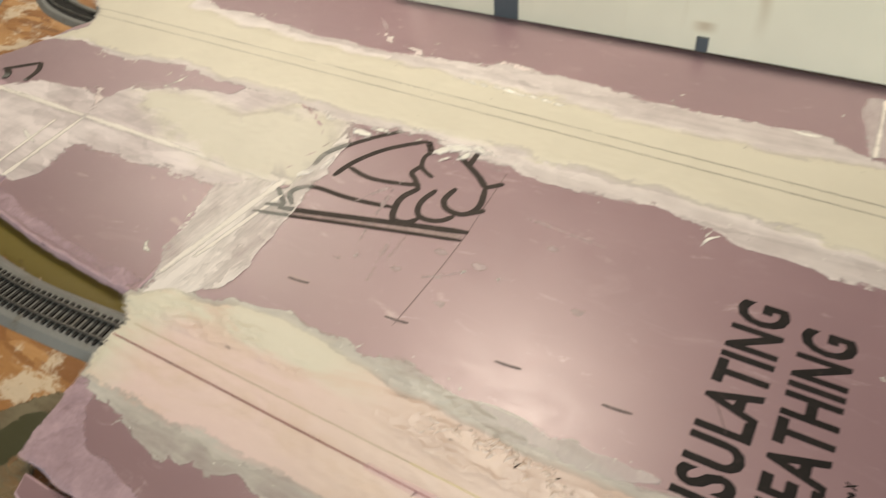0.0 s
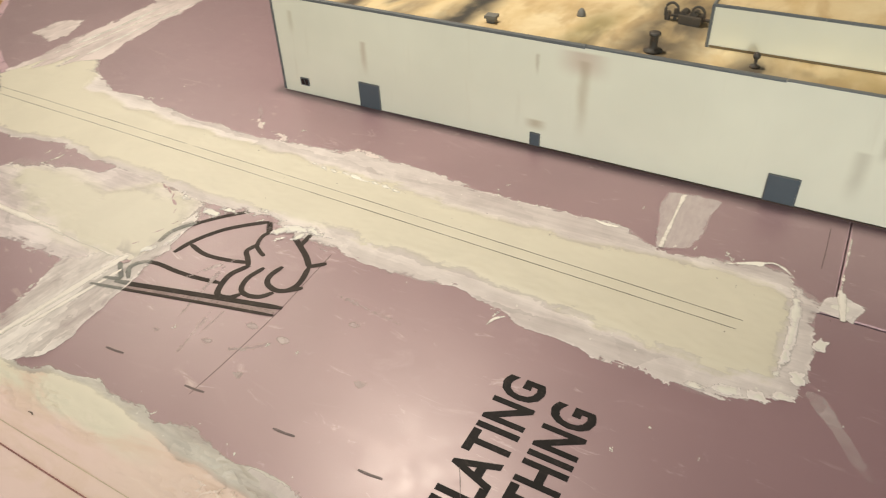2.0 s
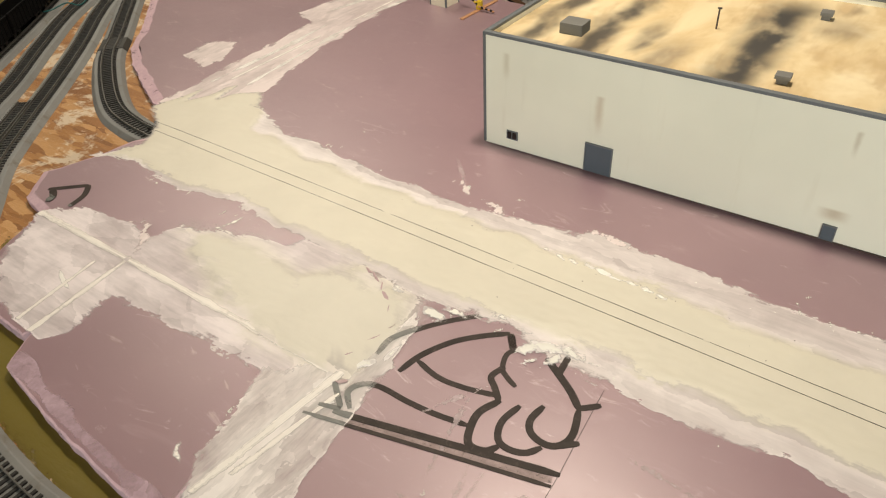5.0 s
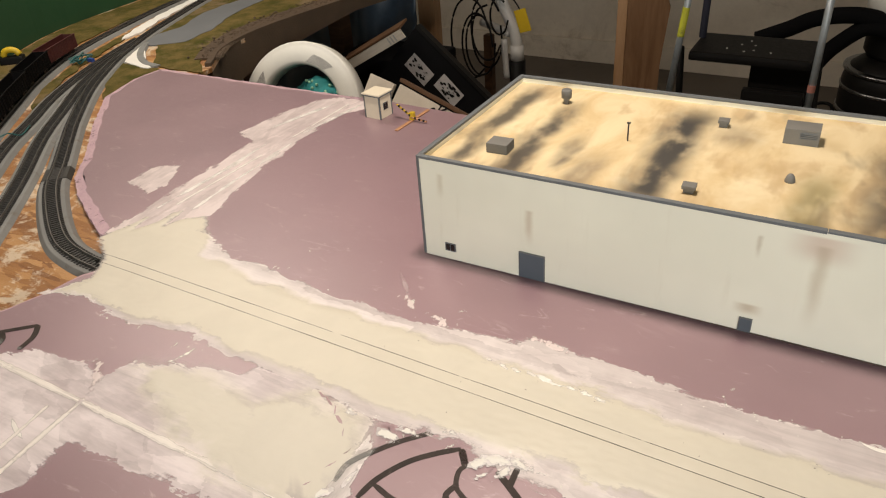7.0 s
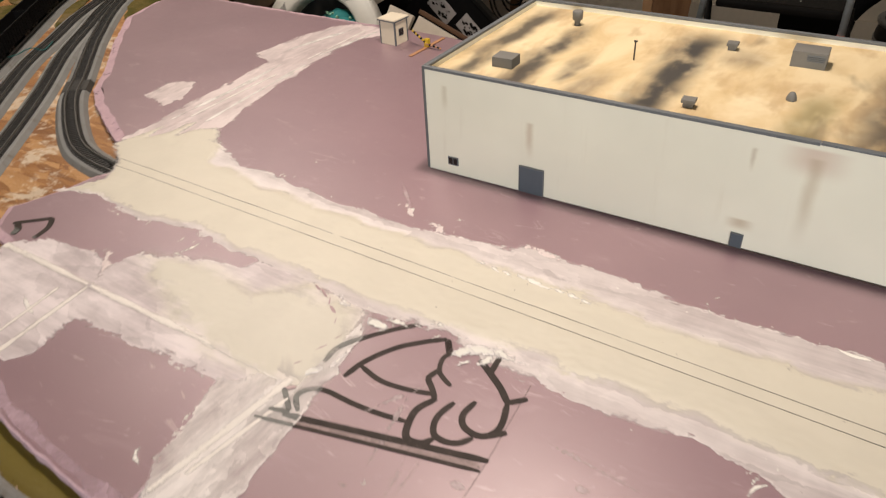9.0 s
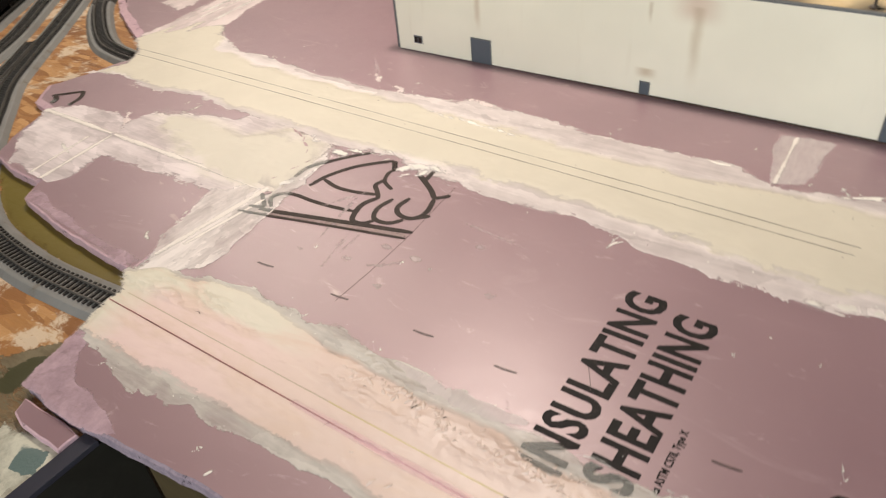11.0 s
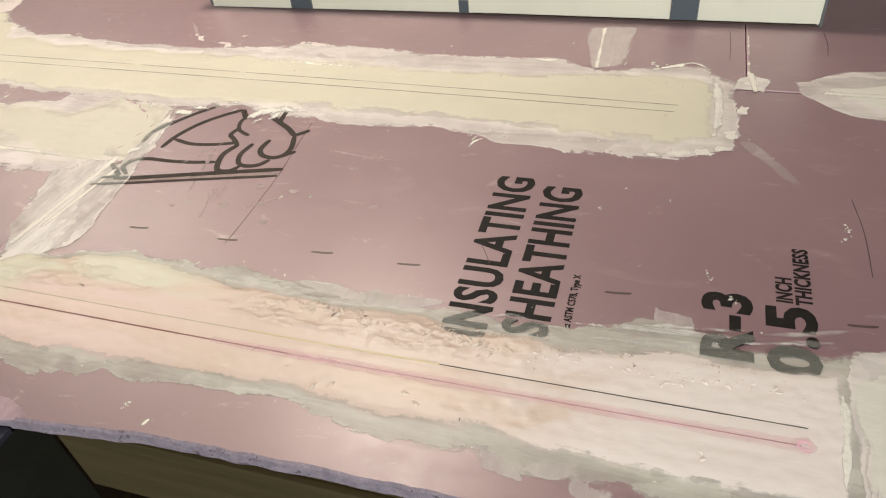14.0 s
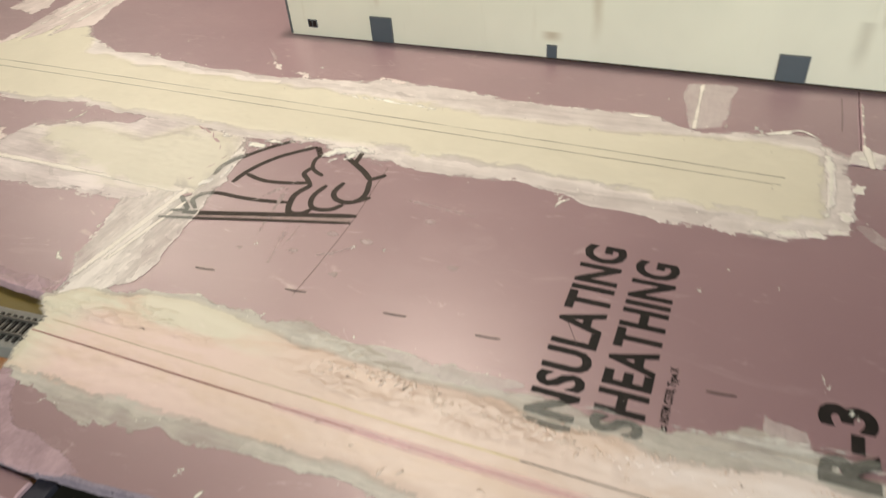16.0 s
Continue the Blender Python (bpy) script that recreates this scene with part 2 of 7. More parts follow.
def osb_material():
    """Oriented strand board: overlapping amber and brown flakes with dried filler splashes."""
    m, nt, out = blank("osb")
    c = None
    h = None
    for k, (a, sc) in enumerate(((0.3, 1.0), (1.3, 1.2), (2.4, 0.8))):
        tc = node(nt, "ShaderNodeTexCoord")
        bend = node(nt, "ShaderNodeVectorMath", {"operation": "MULTIPLY_ADD"}, i0=node(nt, "ShaderNodeTexNoise", i0=tc.outputs["Object"], Scale=90.0, Detail=4.0).outputs[1], i1=(0.005, 0.005, 0.0), i2=tc.outputs["Object"]).outputs[0]
        mp = node(nt, "ShaderNodeMapping", i0=bend, i2=(0, 0, a), i3=(26 * sc, 105 * sc, 20))
        vo = node(nt, "ShaderNodeTexVoronoi", i0=mp.outputs[0], Scale=1.0)
        pick = node(nt, "ShaderNodeSeparateColor", i0=vo.outputs[1])
        tone = node(nt, "ShaderNodeValToRGB", i0=pick.outputs[0])
        e = tone.color_ramp.elements
        e[0].color, e[1].color = (0.24, 0.10, 0.030, 1), (0.60, 0.34, 0.14, 1)
        e.new(0.4).color = (0.36, 0.165, 0.05, 1)
        e.new(0.75).color = (0.46, 0.235, 0.08, 1)
        if c is None:
            c, h = tone.outputs[0], pick.outputs[1]
        else:
            f = math_(nt, "GREATER_THAN", pick.outputs[2], 0.55)
            c = blend(nt, f, c, tone.outputs[0])
            h = math_(nt, "ADD", h, pick.outputs[1])
    v = coords(nt)
    grain = fbm(nt, coords(nt, (60, 400, 60)), 1.0, 4, 0.7, 0.5)
    c = blend(nt, math_(nt, "MULTIPLY", grain, 0.45), c, (0.12, 0.05, 0.02))
    splash = remap(nt, math_(nt, "ADD", fbm(nt, v, 11, 6, 0.75, 0.4), math_(nt, "MULTIPLY", h, 0.04)), 0.57, 0.66, 0, 0.75)
    c = blend(nt, splash, c, (0.66, 0.56, 0.42))
    principled(nt, out, c, 0.5, 0, bump(nt, math_(nt, "ADD", h, grain), 0.5, 0.0012), 0.4)
    return m


def turf_material():
    m, nt, out = blank("turf")
    v = coords(nt)
    g = fbm(nt, v, 14, 6, 0.75)
    f = fbm(nt, v, 500, 4, 0.8)
    c = blend(nt, remap(nt, g, 0.35, 0.65), (0.075, 0.070, 0.016), (0.20, 0.14, 0.05))
    c = blend(nt, remap(nt, fbm(nt, v, 6, 5, 0.7), 0.55, 0.68), c, (0.24, 0.17, 0.10))
    c = blend(nt, math_(nt, "MULTIPLY", f, 0.5), c, (0.03, 0.035, 0.008))
    principled(nt, out, c, 0.95, 0, bump(nt, f, 0.9, 0.002), 0.1)
    return m


def wall_weathered(name, base, soot, stains):
    """Sprayed model wall: cream paint with airbrushed rust and soot runs at (x, top, bottom, half width, colour, strength)."""
    m, nt, out = blank(name)
    v = coords(nt)
    sep = node(nt, "ShaderNodeSeparateXYZ", i0=v)
    x, z = sep.outputs[0], sep.outputs[2]
    wob = math_(nt, "MULTIPLY", math_(nt, "SUBTRACT", fbm(nt, v, 30, 4), 0.5), 0.007)
    c = blend(nt, remap(nt, fbm(nt, v, 6, 3), 0.3, 0.7), base, tuple(0.93 * b for b in base))
    c = blend(nt, remap(nt, fbm(nt, coords(nt, (60, 60, 7)), 1.0, 4), 0.58, 0.85, 0, 0.22), c, soot)
    for x0, top, low, half, colour, strength in stains:
        d = math_(nt, "ABSOLUTE", math_(nt, "SUBTRACT", math_(nt, "ADD", x, wob), x0))
        fx = remap(nt, d, 0.0, half, 1, 0)
        ft = remap(nt, z, top - 0.004, top, 1, 0)
        fl = remap(nt, z, low, low + 0.6 * (top - low), 0, 1)
        f = math_(nt, "MULTIPLY", math_(nt, "MULTIPLY", fx, ft), math_(nt, "MULTIPLY", fl, strength))
        c = blend(nt, f, c, colour)
    fine = fbm(nt, v, 900, 2)
    principled(nt, out, c, 0.55, 0, bump(nt, fine, 0.08, 0.0003), 0.35)
    return m


def roof_material():
    """Airbrushed roof: sandy yellow with soot bands running front to back and rusty clouds."""
    m, nt, out = blank("weathered_roof")
    v = coords(nt)
    sep = node(nt, "ShaderNodeSeparateXYZ", i0=v)
    x, y = sep.outputs[0], sep.outputs[1]
    cloud = fbm(nt, coords(nt, (16, 7, 1)), 1.0, 4, 0.6, 0.7)
    c = blend(nt, remap(nt, cloud, 0.32, 0.72), (0.71, 0.585, 0.36), (0.58, 0.43, 0.22))
    c = blend(nt, remap(nt, fbm(nt, v, 9, 4, 0.6), 0.55, 0.75, 0, 0.6), c, (0.82, 0.72, 0.50))
    c = blend(nt, remap(nt, fbm(nt, coords(nt, (26, 11, 1)), 1.0, 3, 0.55, 0.3), 0.50, 0.70, 0, 0.6), c, (0.44, 0.30, 0.15))
    c = blend(nt, remap(nt, fbm(nt, coords(nt, (19, 8, 3)), 1.0, 3, 0.55, 0.3), 0.56, 0.74, 0, 0.6), c, (0.17, 0.14, 0.10))
    wob = math_(nt, "MULTIPLY", math_(nt, "SUBTRACT", fbm(nt, v, 10, 3, 0.5), 0.5), 0.05)
    patchy = remap(nt, fbm(nt, coords(nt, (30, 14, 1)), 1.0, 3, 0.5, 0.2), 0.30, 0.56, 0.52, 1.0)
    xs = math_(nt, "ADD", math_(nt, "ADD", x, wob), math_(nt, "MULTIPLY", y, -0.02))
    for x0, half, y0, y1, colour, strength in (
        (0.035, 0.022, 0.0, 0.30, (0.045, 0.040, 0.034), 0.9), (0.105, 0.021, 0.0, 0.24, (0.05, 0.044, 0.038), 0.95),
        (0.152, 0.018, 0.05, 0.14, (0.07, 0.06, 0.05), 0.9), (0.195, 0.026, 0.0, 0.10, (0.12, 0.10, 0.08), 0.65),
        (0.268, 0.038, 0.0, 0.28, (0.05, 0.046, 0.040), 1.0), (0.335, 0.034, 0.18, 0.25, (0.12, 0.10, 0.08), 0.6),
        (0.440, 0.030, 0.0, 0.14, (0.12, 0.11, 0.04), 0.65), (0.525, 0.055, 0.0, 0.24, (0.06, 0.052, 0.044), 0.9),
        (0.635, 0.045, 0.0, 0.08, (0.06, 0.05, 0.04), 0.8), (0.73, 0.05, 0.0, 0.07, (0.22, 0.18, 0.08), 0.6)):
        fx = remap(nt, math_(nt, "ABSOLUTE", math_(nt, "SUBTRACT", xs, x0)), 0.15 * half, 1.15 * half, 1, 0)
        fy = math_(nt, "MULTIPLY", remap(nt, math_(nt, "ADD", y, wob), y0 - 0.02, y0 + 0.03), remap(nt, math_(nt, "ADD", y, wob), y1 - 0.05, y1 + 0.03, 1, 0))
        c = blend(nt, math_(nt, "MULTIPLY", math_(nt, "MULTIPLY", fx, fy), math_(nt, "MULTIPLY", patchy, strength)), c, tuple(1.25 * q for q in colour))
    principled(nt, out, c, 0.6, 0, bump(nt, fbm(nt, v, 700, 3), 0.12, 0.0004), 0.3)
    return m


M = {}
M["foam"], M["foam_cut"] = foam_material(), foam_edge_material()
M["bare_foam"] = painted("scraped_foam_gap", (0.38, 0.27, 0.275), 0.6, vary=0.35, scale=120, dirt=(0.55, 0.46, 0.43))
# darker copy of foam_cut: the front edge's shade is put into the colour
M["foam_shaded_side"] = foam_edge_material((0.21, 0.175, 0.215), (0.34, 0.28, 0.325))
M["spackle"] = spackle_material("spackle_cream", (0.63, 0.585, 0.480), (0.77, 0.705, 0.68), 0.68, (3, 28, 9), spread=0.17, wild=1.05, knife=(6, 50, 0.0), blur=0.010, edge=0.14, relief=0.14)
M["spackle_pale"] = spackle_material("spackle_pale", (0.68, 0.59, 0.565), (0.69, 0.595, 0.575), 0.84, (26, 4, 9), spread=0.22, wild=1.3, edge=0.1, knife=(30, 6, 0.0))
M["spackle_cross"] = spackle_material("spackle_crossing", (0.62, 0.58, 0.49), (0.74, 0.665, 0.66), 0.80, (5, 34, 9), spread=0.27, fade=3.0, edge=0.14, knife=(13, 34, 0.12), blur=0.03)
M["spackle_band"] = spackle_material("spackle_band", (0.72, 0.68, 0.60), (0.79, 0.735, 0.70), 0.60, (40, 7, 9), spread=0.34, edge=0.20, wild=1.3, knife=(52, 8, 0.12))
M["spackle_ridge"] = spackle_material("spackle_ridge", (0.78, 0.73, 0.67), (0.76, 0.71, 0.65), 0.55, (12, 30, 9), wild=0.22)
# last tint: whiter filler eastward, also lightened against the lamp's falloff there
M["spackle_pink"] = spackle_material(
    "spackle_pink", (0.69, 0.55, 0.485), (0.63, 0.60, 0.545), 0.54, (5, 34, 9),
    (((0.72, 0.56, 0.52), 0.36, 0.26, -9, -8), ((0.66, 0.62, 0.515), 0.36, 0.28, -0.582, -0.570), ((0.66, 0.625, 0.515), 0.17, 0.12, -9, -8), ((0.80, 0.72, 0.695), 0.54, 0.70, -9, -8)), relief=0.22, crumple=0.5, knife=(9, 50, 0.0), edge=0.06, spread=0.22, blur=0.005, wild=0.7, mottle=(0.66, 0.51, 0.42), gloss=0.42)
M["spackle_grey"] = spackle_material("spackle_grey", (0.72, 0.69, 0.63), (0.76, 0.70, 0.675), 0.66, (5, 30, 9), wild=0.5, edge=0.1, spread=0.2)
M["spackle_wet"] = spackle_material("spackle_wet_white", (0.86, 0.83, 0.76), (0.84, 0.80, 0.75), 0.75, (12, 30, 9), wild=0.3, edge=0.1, spread=0.3, gloss=0.25, relief=0.8)
M["spackle_faint"] = spackle_material("spackle_faint", (0.76, 0.71, 0.67), (0.76, 0.68, 0.665), 0.46, (22, 6, 9), wild=0.45, edge=0.03, spread=0.16, knife=(22, 6, 0.1))
M["spackle_haze"] = spackle_material("spackle_haze", (0.66, 0.58, 0.57), (0.66, 0.58, 0.57), 0.34, (10, 14, 9), wild=0.9, edge=0.0, spread=0.16, knife=(12, 12, 0.6))
M["ink_veiled"] = spackle_material("ink_under_thin_filler", (0.17, 0.17, 0.155), (0.17, 0.17, 0.155), 0.62, (6, 46, 9), wild=0.0, edge=0.0, spread=0.34, knife=(9, 50, 0.0))
M["spackle_smudge"] = spackle_material("spackle_smudge", (0.62, 0.50, 0.50), (0.60, 0.48, 0.485), 0.42, (30, 30, 9), wild=0.6, edge=0.0, knife=(40, 40, 0.1))
M["spackle_torn"] = spackle_material("spackle_torn_white", (0.74, 0.72, 0.66), (0.76, 0.72, 0.70), 0.66, (20, 40, 9), wild=0.9, edge=0.1, spread=0.34, relief=0.9)
M["spackle_streak"] = spackle_material("spackle_streaks", (0.80, 0.78, 0.74), (0.80, 0.78, 0.75), 0.30, (5, 130, 9), wild=0.5, edge=0.0, spread=0.40, knife=(6, 90, 0.1))
M["marker_pink"] = painted("pink_marker_ink", (0.84, 0.56, 0.66), 0.5, vary=0.3, scale=120)
M["marker_stain"] = spackle_material("pink_marker_stain", (0.84, 0.52, 0.60), (0.84, 0.52, 0.60), 0.26, (4, 60, 9), wild=0.1, spread=0.08, edge=0.0)
M["foam_scuff"] = spackle_material("sanded_lilac_foam", (0.52, 0.36, 0.41), (0.50, 0.355, 0.405), 0.62, (40, 40, 9), relief=0.3, wild=0.45, edge=0.0)
M["paint_olive"] = spackle_material("olive_scenic_paint", (0.14, 0.105, 0.012), (0.16, 0.12, 0.02), 0.8)
M["paint_teal"] = spackle_material("teal_scenic_paint", (0.05, 0.047, 0.018), (0.17, 0.14, 0.085), 0.62, spread=0.35)
M["paint_mix"] = spackle_material("teal_and_cream_paint", (0.11, 0.16, 0.15), (0.56, 0.55, 0.45), 0.72, (30, 30, 9), spread=0.4, relief=1.0)
M["osb"], M["turf"], M["roof"] = osb_material(), turf_material(), roof_material()
M["ink"] = painted("printed_ink", (0.016, 0.0135, 0.013), 0.6, vary=0.5, scale=200, dirt=(0.042, 0.032, 0.030), spec=0.15)
M["ink_soft"] = painted("rubbed_printed_ink", (0.046, 0.036, 0.031), 0.6, vary=0.5, scale=260, dirt=(0.105, 0.076, 0.070), spec=0.15)
M["filler_flake"] = painted("filler_flake", (0.69, 0.57, 0.50), 0.35, vary=0.12, scale=200)
M["filler_flake_white"] = painted("filler_flake_white", (0.80, 0.71, 0.68), 0.4, vary=0.10, scale=200)
M["ink_worn"] = painted("worn_printed_ink", (0.34, 0.26, 0.25), 0.65, vary=0.6, scale=420, dirt=(0.06, 0.047, 0.042), spec=0.2)
M["pencil"] = painted("pencil_mark", (0.085, 0.055, 0.055), 0.5, vary=0.5, scale=200, dirt=(0.24, 0.15, 0.16))
M["rail_dark"] = painted("rail_oxide", (0.014, 0.012, 0.010), 0.45, 0.4, vary=0.5, scale=60)
M["rail_pink"] = painted("rail_pink_marker", (0.30, 0.13, 0.12), 0.5, vary=0.5, scale=60, dirt=(0.06, 0.02, 0.02))
M["rail_pale_pink"] = painted("rail_pale_pink", (0.42, 0.23, 0.26), 0.5, vary=0.5, scale=40, dirt=(0.18, 0.09, 0.10))
M["rail_steel"] = painted("rail_steel", (0.15, 0.14, 0.125), 0.5, 0.6, vary=0.3, scale=60)
M["nick"] = painted("nick_gouged_filler", (0.36, 0.27, 0.23), 0.8, vary=0.5, scale=80)
M["tie"] = painted("tie_plastic", (0.020, 0.018, 0.016), 0.6, vary=0.4, scale=120)
M["roadbed"] = painted("grey_roadbed_plastic", (0.19, 0.19, 0.18), 0.65, vary=0.25, scale=60, relief=0.5, depth=0.0006, dirt=(0.14, 0.12, 0.09))
M["rail_olive"] = painted("rail_pale_olive", (0.52, 0.45, 0.31), 0.5, vary=0.4, scale=60)
# non-metal pale yellow: the rail's brassy glint is painted as colour
M["rail_glint"] = painted("rail_yellow_glint", (0.66, 0.56, 0.30), 0.45, 0.0, vary=0.2, scale=60)
M["roadbed_dark"] = painted("dark_roadbed_plastic", (0.035, 0.032, 0.027), 0.65, vary=0.25, scale=60)
M["wall_model"] = wall_weathered("model_wall_cream", (0.87, 0.85, 0.705), (0.62, 0.56, 0.42), (
    (0.150, 0.100, 0.045, 0.008, (0.46, 0.33, 0.20), 0.45), (0.030, 0.125, 0.085, 0.007, (0.50, 0.43, 0.28), 0.4),
    (0.402, 0.042, 0.024, 0.018, (0.42, 0.30, 0.17), 0.55), (0.402, 0.127, 0.095, 0.004, (0.42, 0.34, 0.22), 0.45),
    (0.458, 0.138, 0.100, 0.040, (0.54, 0.35, 0.27), 0.5), (0.460, 0.128, 0.018, 0.011, (0.47, 0.37, 0.24), 0.45),
    (0.775, 0.115, 0.070, 0.009, (0.36, 0.30, 0.21), 0.6), (0.757, 0.085, 0.015, 0.013, (0.52, 0.48, 0.38), 0.5)))
M["trim_model"] = painted("slate_trim", (0.125, 0.135, 0.140), 0.5, vary=0.2, scale=60)
M["trim_brown"] = painted("brown_base_trim", (0.20, 0.14, 0.07), 0.6, vary=0.4, scale=120)
# dark brown stands for the shade in the gap under the walls
M["gap_shade"] = painted("gap_shade_brown", (0.075, 0.045, 0.036), 0.8, vary=0.4, scale=120)
M["door_model"] = painted("slate_door", (0.085, 0.105, 0.125), 0.5, vary=0.15, scale=60)
M["glass_dark"] = painted("dark_glazing", (0.012, 0.011, 0.010), 0.15, vary=0.2)
M["vent_grey"] = painted("vent_grey", (0.155, 0.150, 0.135), 0.6, vary=0.25, scale=120)
M["vent_dark"] = painted("vent_dark", (0.055, 0.048, 0.040), 0.6, vary=0.35, scale=120, dirt=(0.16, 0.10, 0.06))
M["rust"] = painted("rusty_machine", (0.075, 0.06, 0.045), 0.7, vary=0.4, scale=150, dirt=(0.16, 0.085, 0.045))
M["shed_wall"] = painted("shed_cream", (0.72, 0.64, 0.49), 0.55, vary=0.12)
M["yellow"] = painted("yellow_paint", (0.62, 0.42, 0.02), 0.45, vary=0.2)
M["black"] = painted("black_paint", (0.007, 0.0065, 0.006), 0.5, vary=0.4, spec=0.2)
M["skirt_black"] = painted("black_panel_paint", (0.008, 0.008, 0.006), 0.55, vary=0.4, scale=20, dirt=(0.018, 0.018, 0.014))
M["black_matt"] = painted("black_cloth", (0.0045, 0.0045, 0.005), 0.9, vary=0.4, spec=0.1)
M["navy"] = painted("navy_tape", (0.020, 0.021, 0.034), 0.6, vary=0.3)
M["stick"] = wood("craft_stick", (0.55, 0.30, 0.16), (0.38, 0.18, 0.08))
M["olive_board"] = wood("olive_fascia", (0.085, 0.062, 0.026), (0.055, 0.040, 0.017), 0.75, (3, 40, 40))
M["brown_edge"] = painted("brown_scenic_edge", (0.072, 0.046, 0.026), 0.85, vary=0.45, scale=50, relief=0.9, depth=0.003)
M["green_drop"] = painted("dark_green_backdrop", (0.012, 0.058, 0.018), 0.75, vary=0.18, scale=6)
M["road_grey"] = painted("model_road", (0.13, 0.135, 0.14), 0.7, vary=0.2, scale=40)
M["car_black"] = painted("black_freight_car", (0.0045, 0.004, 0.004), 0.7, vary=0.3, scale=120, spec=0.1)
M["car_red"] = painted("oxide_freight_car", (0.065, 0.013, 0.011), 0.6, vary=0.3, scale=120)
M["plaster"] = painted("white_plaster", (0.74, 0.72, 0.66), 0.8, vary=0.1, scale=30, relief=0.6, depth=0.002)
M["white_card"] = painted("white_card", (0.70, 0.685, 0.62), 0.6, vary=0.08, scale=20)
M["grey_card"] = painted("grey_card", (0.36, 0.34, 0.33), 0.5, vary=0.35, scale=60, dirt=(0.10, 0.09, 0.09))
M["grey_print"] = painted("grey_print", (0.33, 0.32, 0.30), 0.6, vary=0.2)
M["teal"] = painted("teal_cloth", (0.018, 0.20, 0.20), 0.8, vary=0.3, scale=30)
M["mint"] = painted("mint_dot", (0.30, 0.55, 0.38), 0.8, vary=0.2)
M["brown_wood"] = wood("brown_wood", (0.12, 0.062, 0.03), (0.07, 0.034, 0.016))
M["pine"] = wood("pine", (0.50, 0.31, 0.17), (0.38, 0.20, 0.09), 0.6, (20, 20, 2))
M["pine_dark"] = wood("pine_dark", (0.27, 0.150, 0.075), (0.17, 0.085, 0.038), 0.6, (20, 20, 2))
M["pale_board"] = wood("pale_board", (0.66, 0.59, 0.49), (0.56, 0.49, 0.40), 0.7, (4, 4, 60))
M["alu"] = painted("aluminium", (0.36, 0.40, 0.42), 0.35, 0.35, vary=0.2, scale=40, dirt=(0.25, 0.24, 0.22))
M["chrome"] = painted("dull_chrome", (0.22, 0.22, 0.22), 0.3, 1.0, vary=0.2)
M["pvc"] = painted("pvc_white", (0.66, 0.64, 0.60), 0.35, vary=0.1)
M["concrete"] = painted("wall_paint_grey", (0.70, 0.64, 0.54), 0.85, vary=0.22, scale=5, relief=0.3, depth=0.002, dirt=(0.42, 0.36, 0.28))
M["floor"] = painted("basement_floor", (0.13, 0.11, 0.09), 0.7, vary=0.3, scale=6, dirt=(0.09, 0.075, 0.06))
M["ceiling"] = painted("ceiling_paint", (0.55, 0.50, 0.43), 0.9, vary=0.1, scale=4)
M["red_label"] = painted("red_label", (0.46, 0.20, 0.16), 0.5)
M["spring_yellow"] = painted("lime_label", (0.55, 0.55, 0.05), 0.5, vary=0.3, scale=80, dirt=(0.16, 0.16, 0.05))
M["figure_green"] = painted("teal_wire", (0.015, 0.10, 0.095), 0.5)
M["blue"] = painted("blue_plastic", (0.03, 0.07, 0.28), 0.4)
M["tarp"] = painted("blue_tarp", (0.055, 0.085, 0.12), 0.35, vary=0.4, scale=12)


# ---- mesh helpers ----
def mesh_of(name, bm, material):
    me = bpy.data.meshes.new(name)
    bm.normal_update()
    bm.to_mesh(me)
    bm.free()
    for m in material if isinstance(material, (list, tuple)) else [material]:
        me.materials.append(m)
    return me


def smooth(me):
    me.shade_smooth()
    return me


def part(name, bm, material, parent=None, label="", rounded=False):
    me = mesh_of(name, bm, material)
    if rounded:
        smooth(me)
    ob = new(name, me)
    if parent:
        ob.parent = parent
    return tagged(ob, label)


def thing(name, label, category, group="", kind="", at=None):
    ob = new(name)
    ob.empty_display_size = 0.02
    if at is not None:
        ob.matrix_world = at
    return tagged(ob, label, category, group, kind)


def box(x0, x1, y0, y1, z0, z1, bevel=0.0, bm=None, m=None):
    bm = bm or bmesh.new()
    r = bmesh.ops.create_cube(bm, size=1)
    vs = r["verts"]
    bmesh.ops.transform(bm, verts=vs, matrix=Matrix.LocRotScale(((x0 + x1) / 2, (y0 + y1) / 2, (z0 + z1) / 2), None, (abs(x1 - x0), abs(y1 - y0), abs(z1 - z0))))
    if bevel:
        es = list({e for v in vs for e in v.link_edges})
        r = bmesh.ops.bevel(bm, geom=es, offset=bevel, segments=2, profile=0.7, affect="EDGES")
        vs = list({v for f in r["faces"] for v in f.verts} | {v for v in vs if v.is_valid})
    if m is not None:
        bmesh.ops.transform(bm, verts=vs, matrix=m)
    return bm


def rod(p, q, r0, r1=None, seg=12, bm=None, caps=True):
    bm = bm or bmesh.new()
    p, q = Vector(p), Vector(q)
    r1 = r0 if r1 is None else r1
    turn = (q - p).to_track_quat("Z", "Y").to_matrix().to_4x4()
    bmesh.ops.create_cone(bm, cap_ends=caps, segments=seg, radius1=r0, radius2=r1, depth=(q - p).length, matrix=Matrix.Translation((p + q) / 2) @ turn)
    return bm


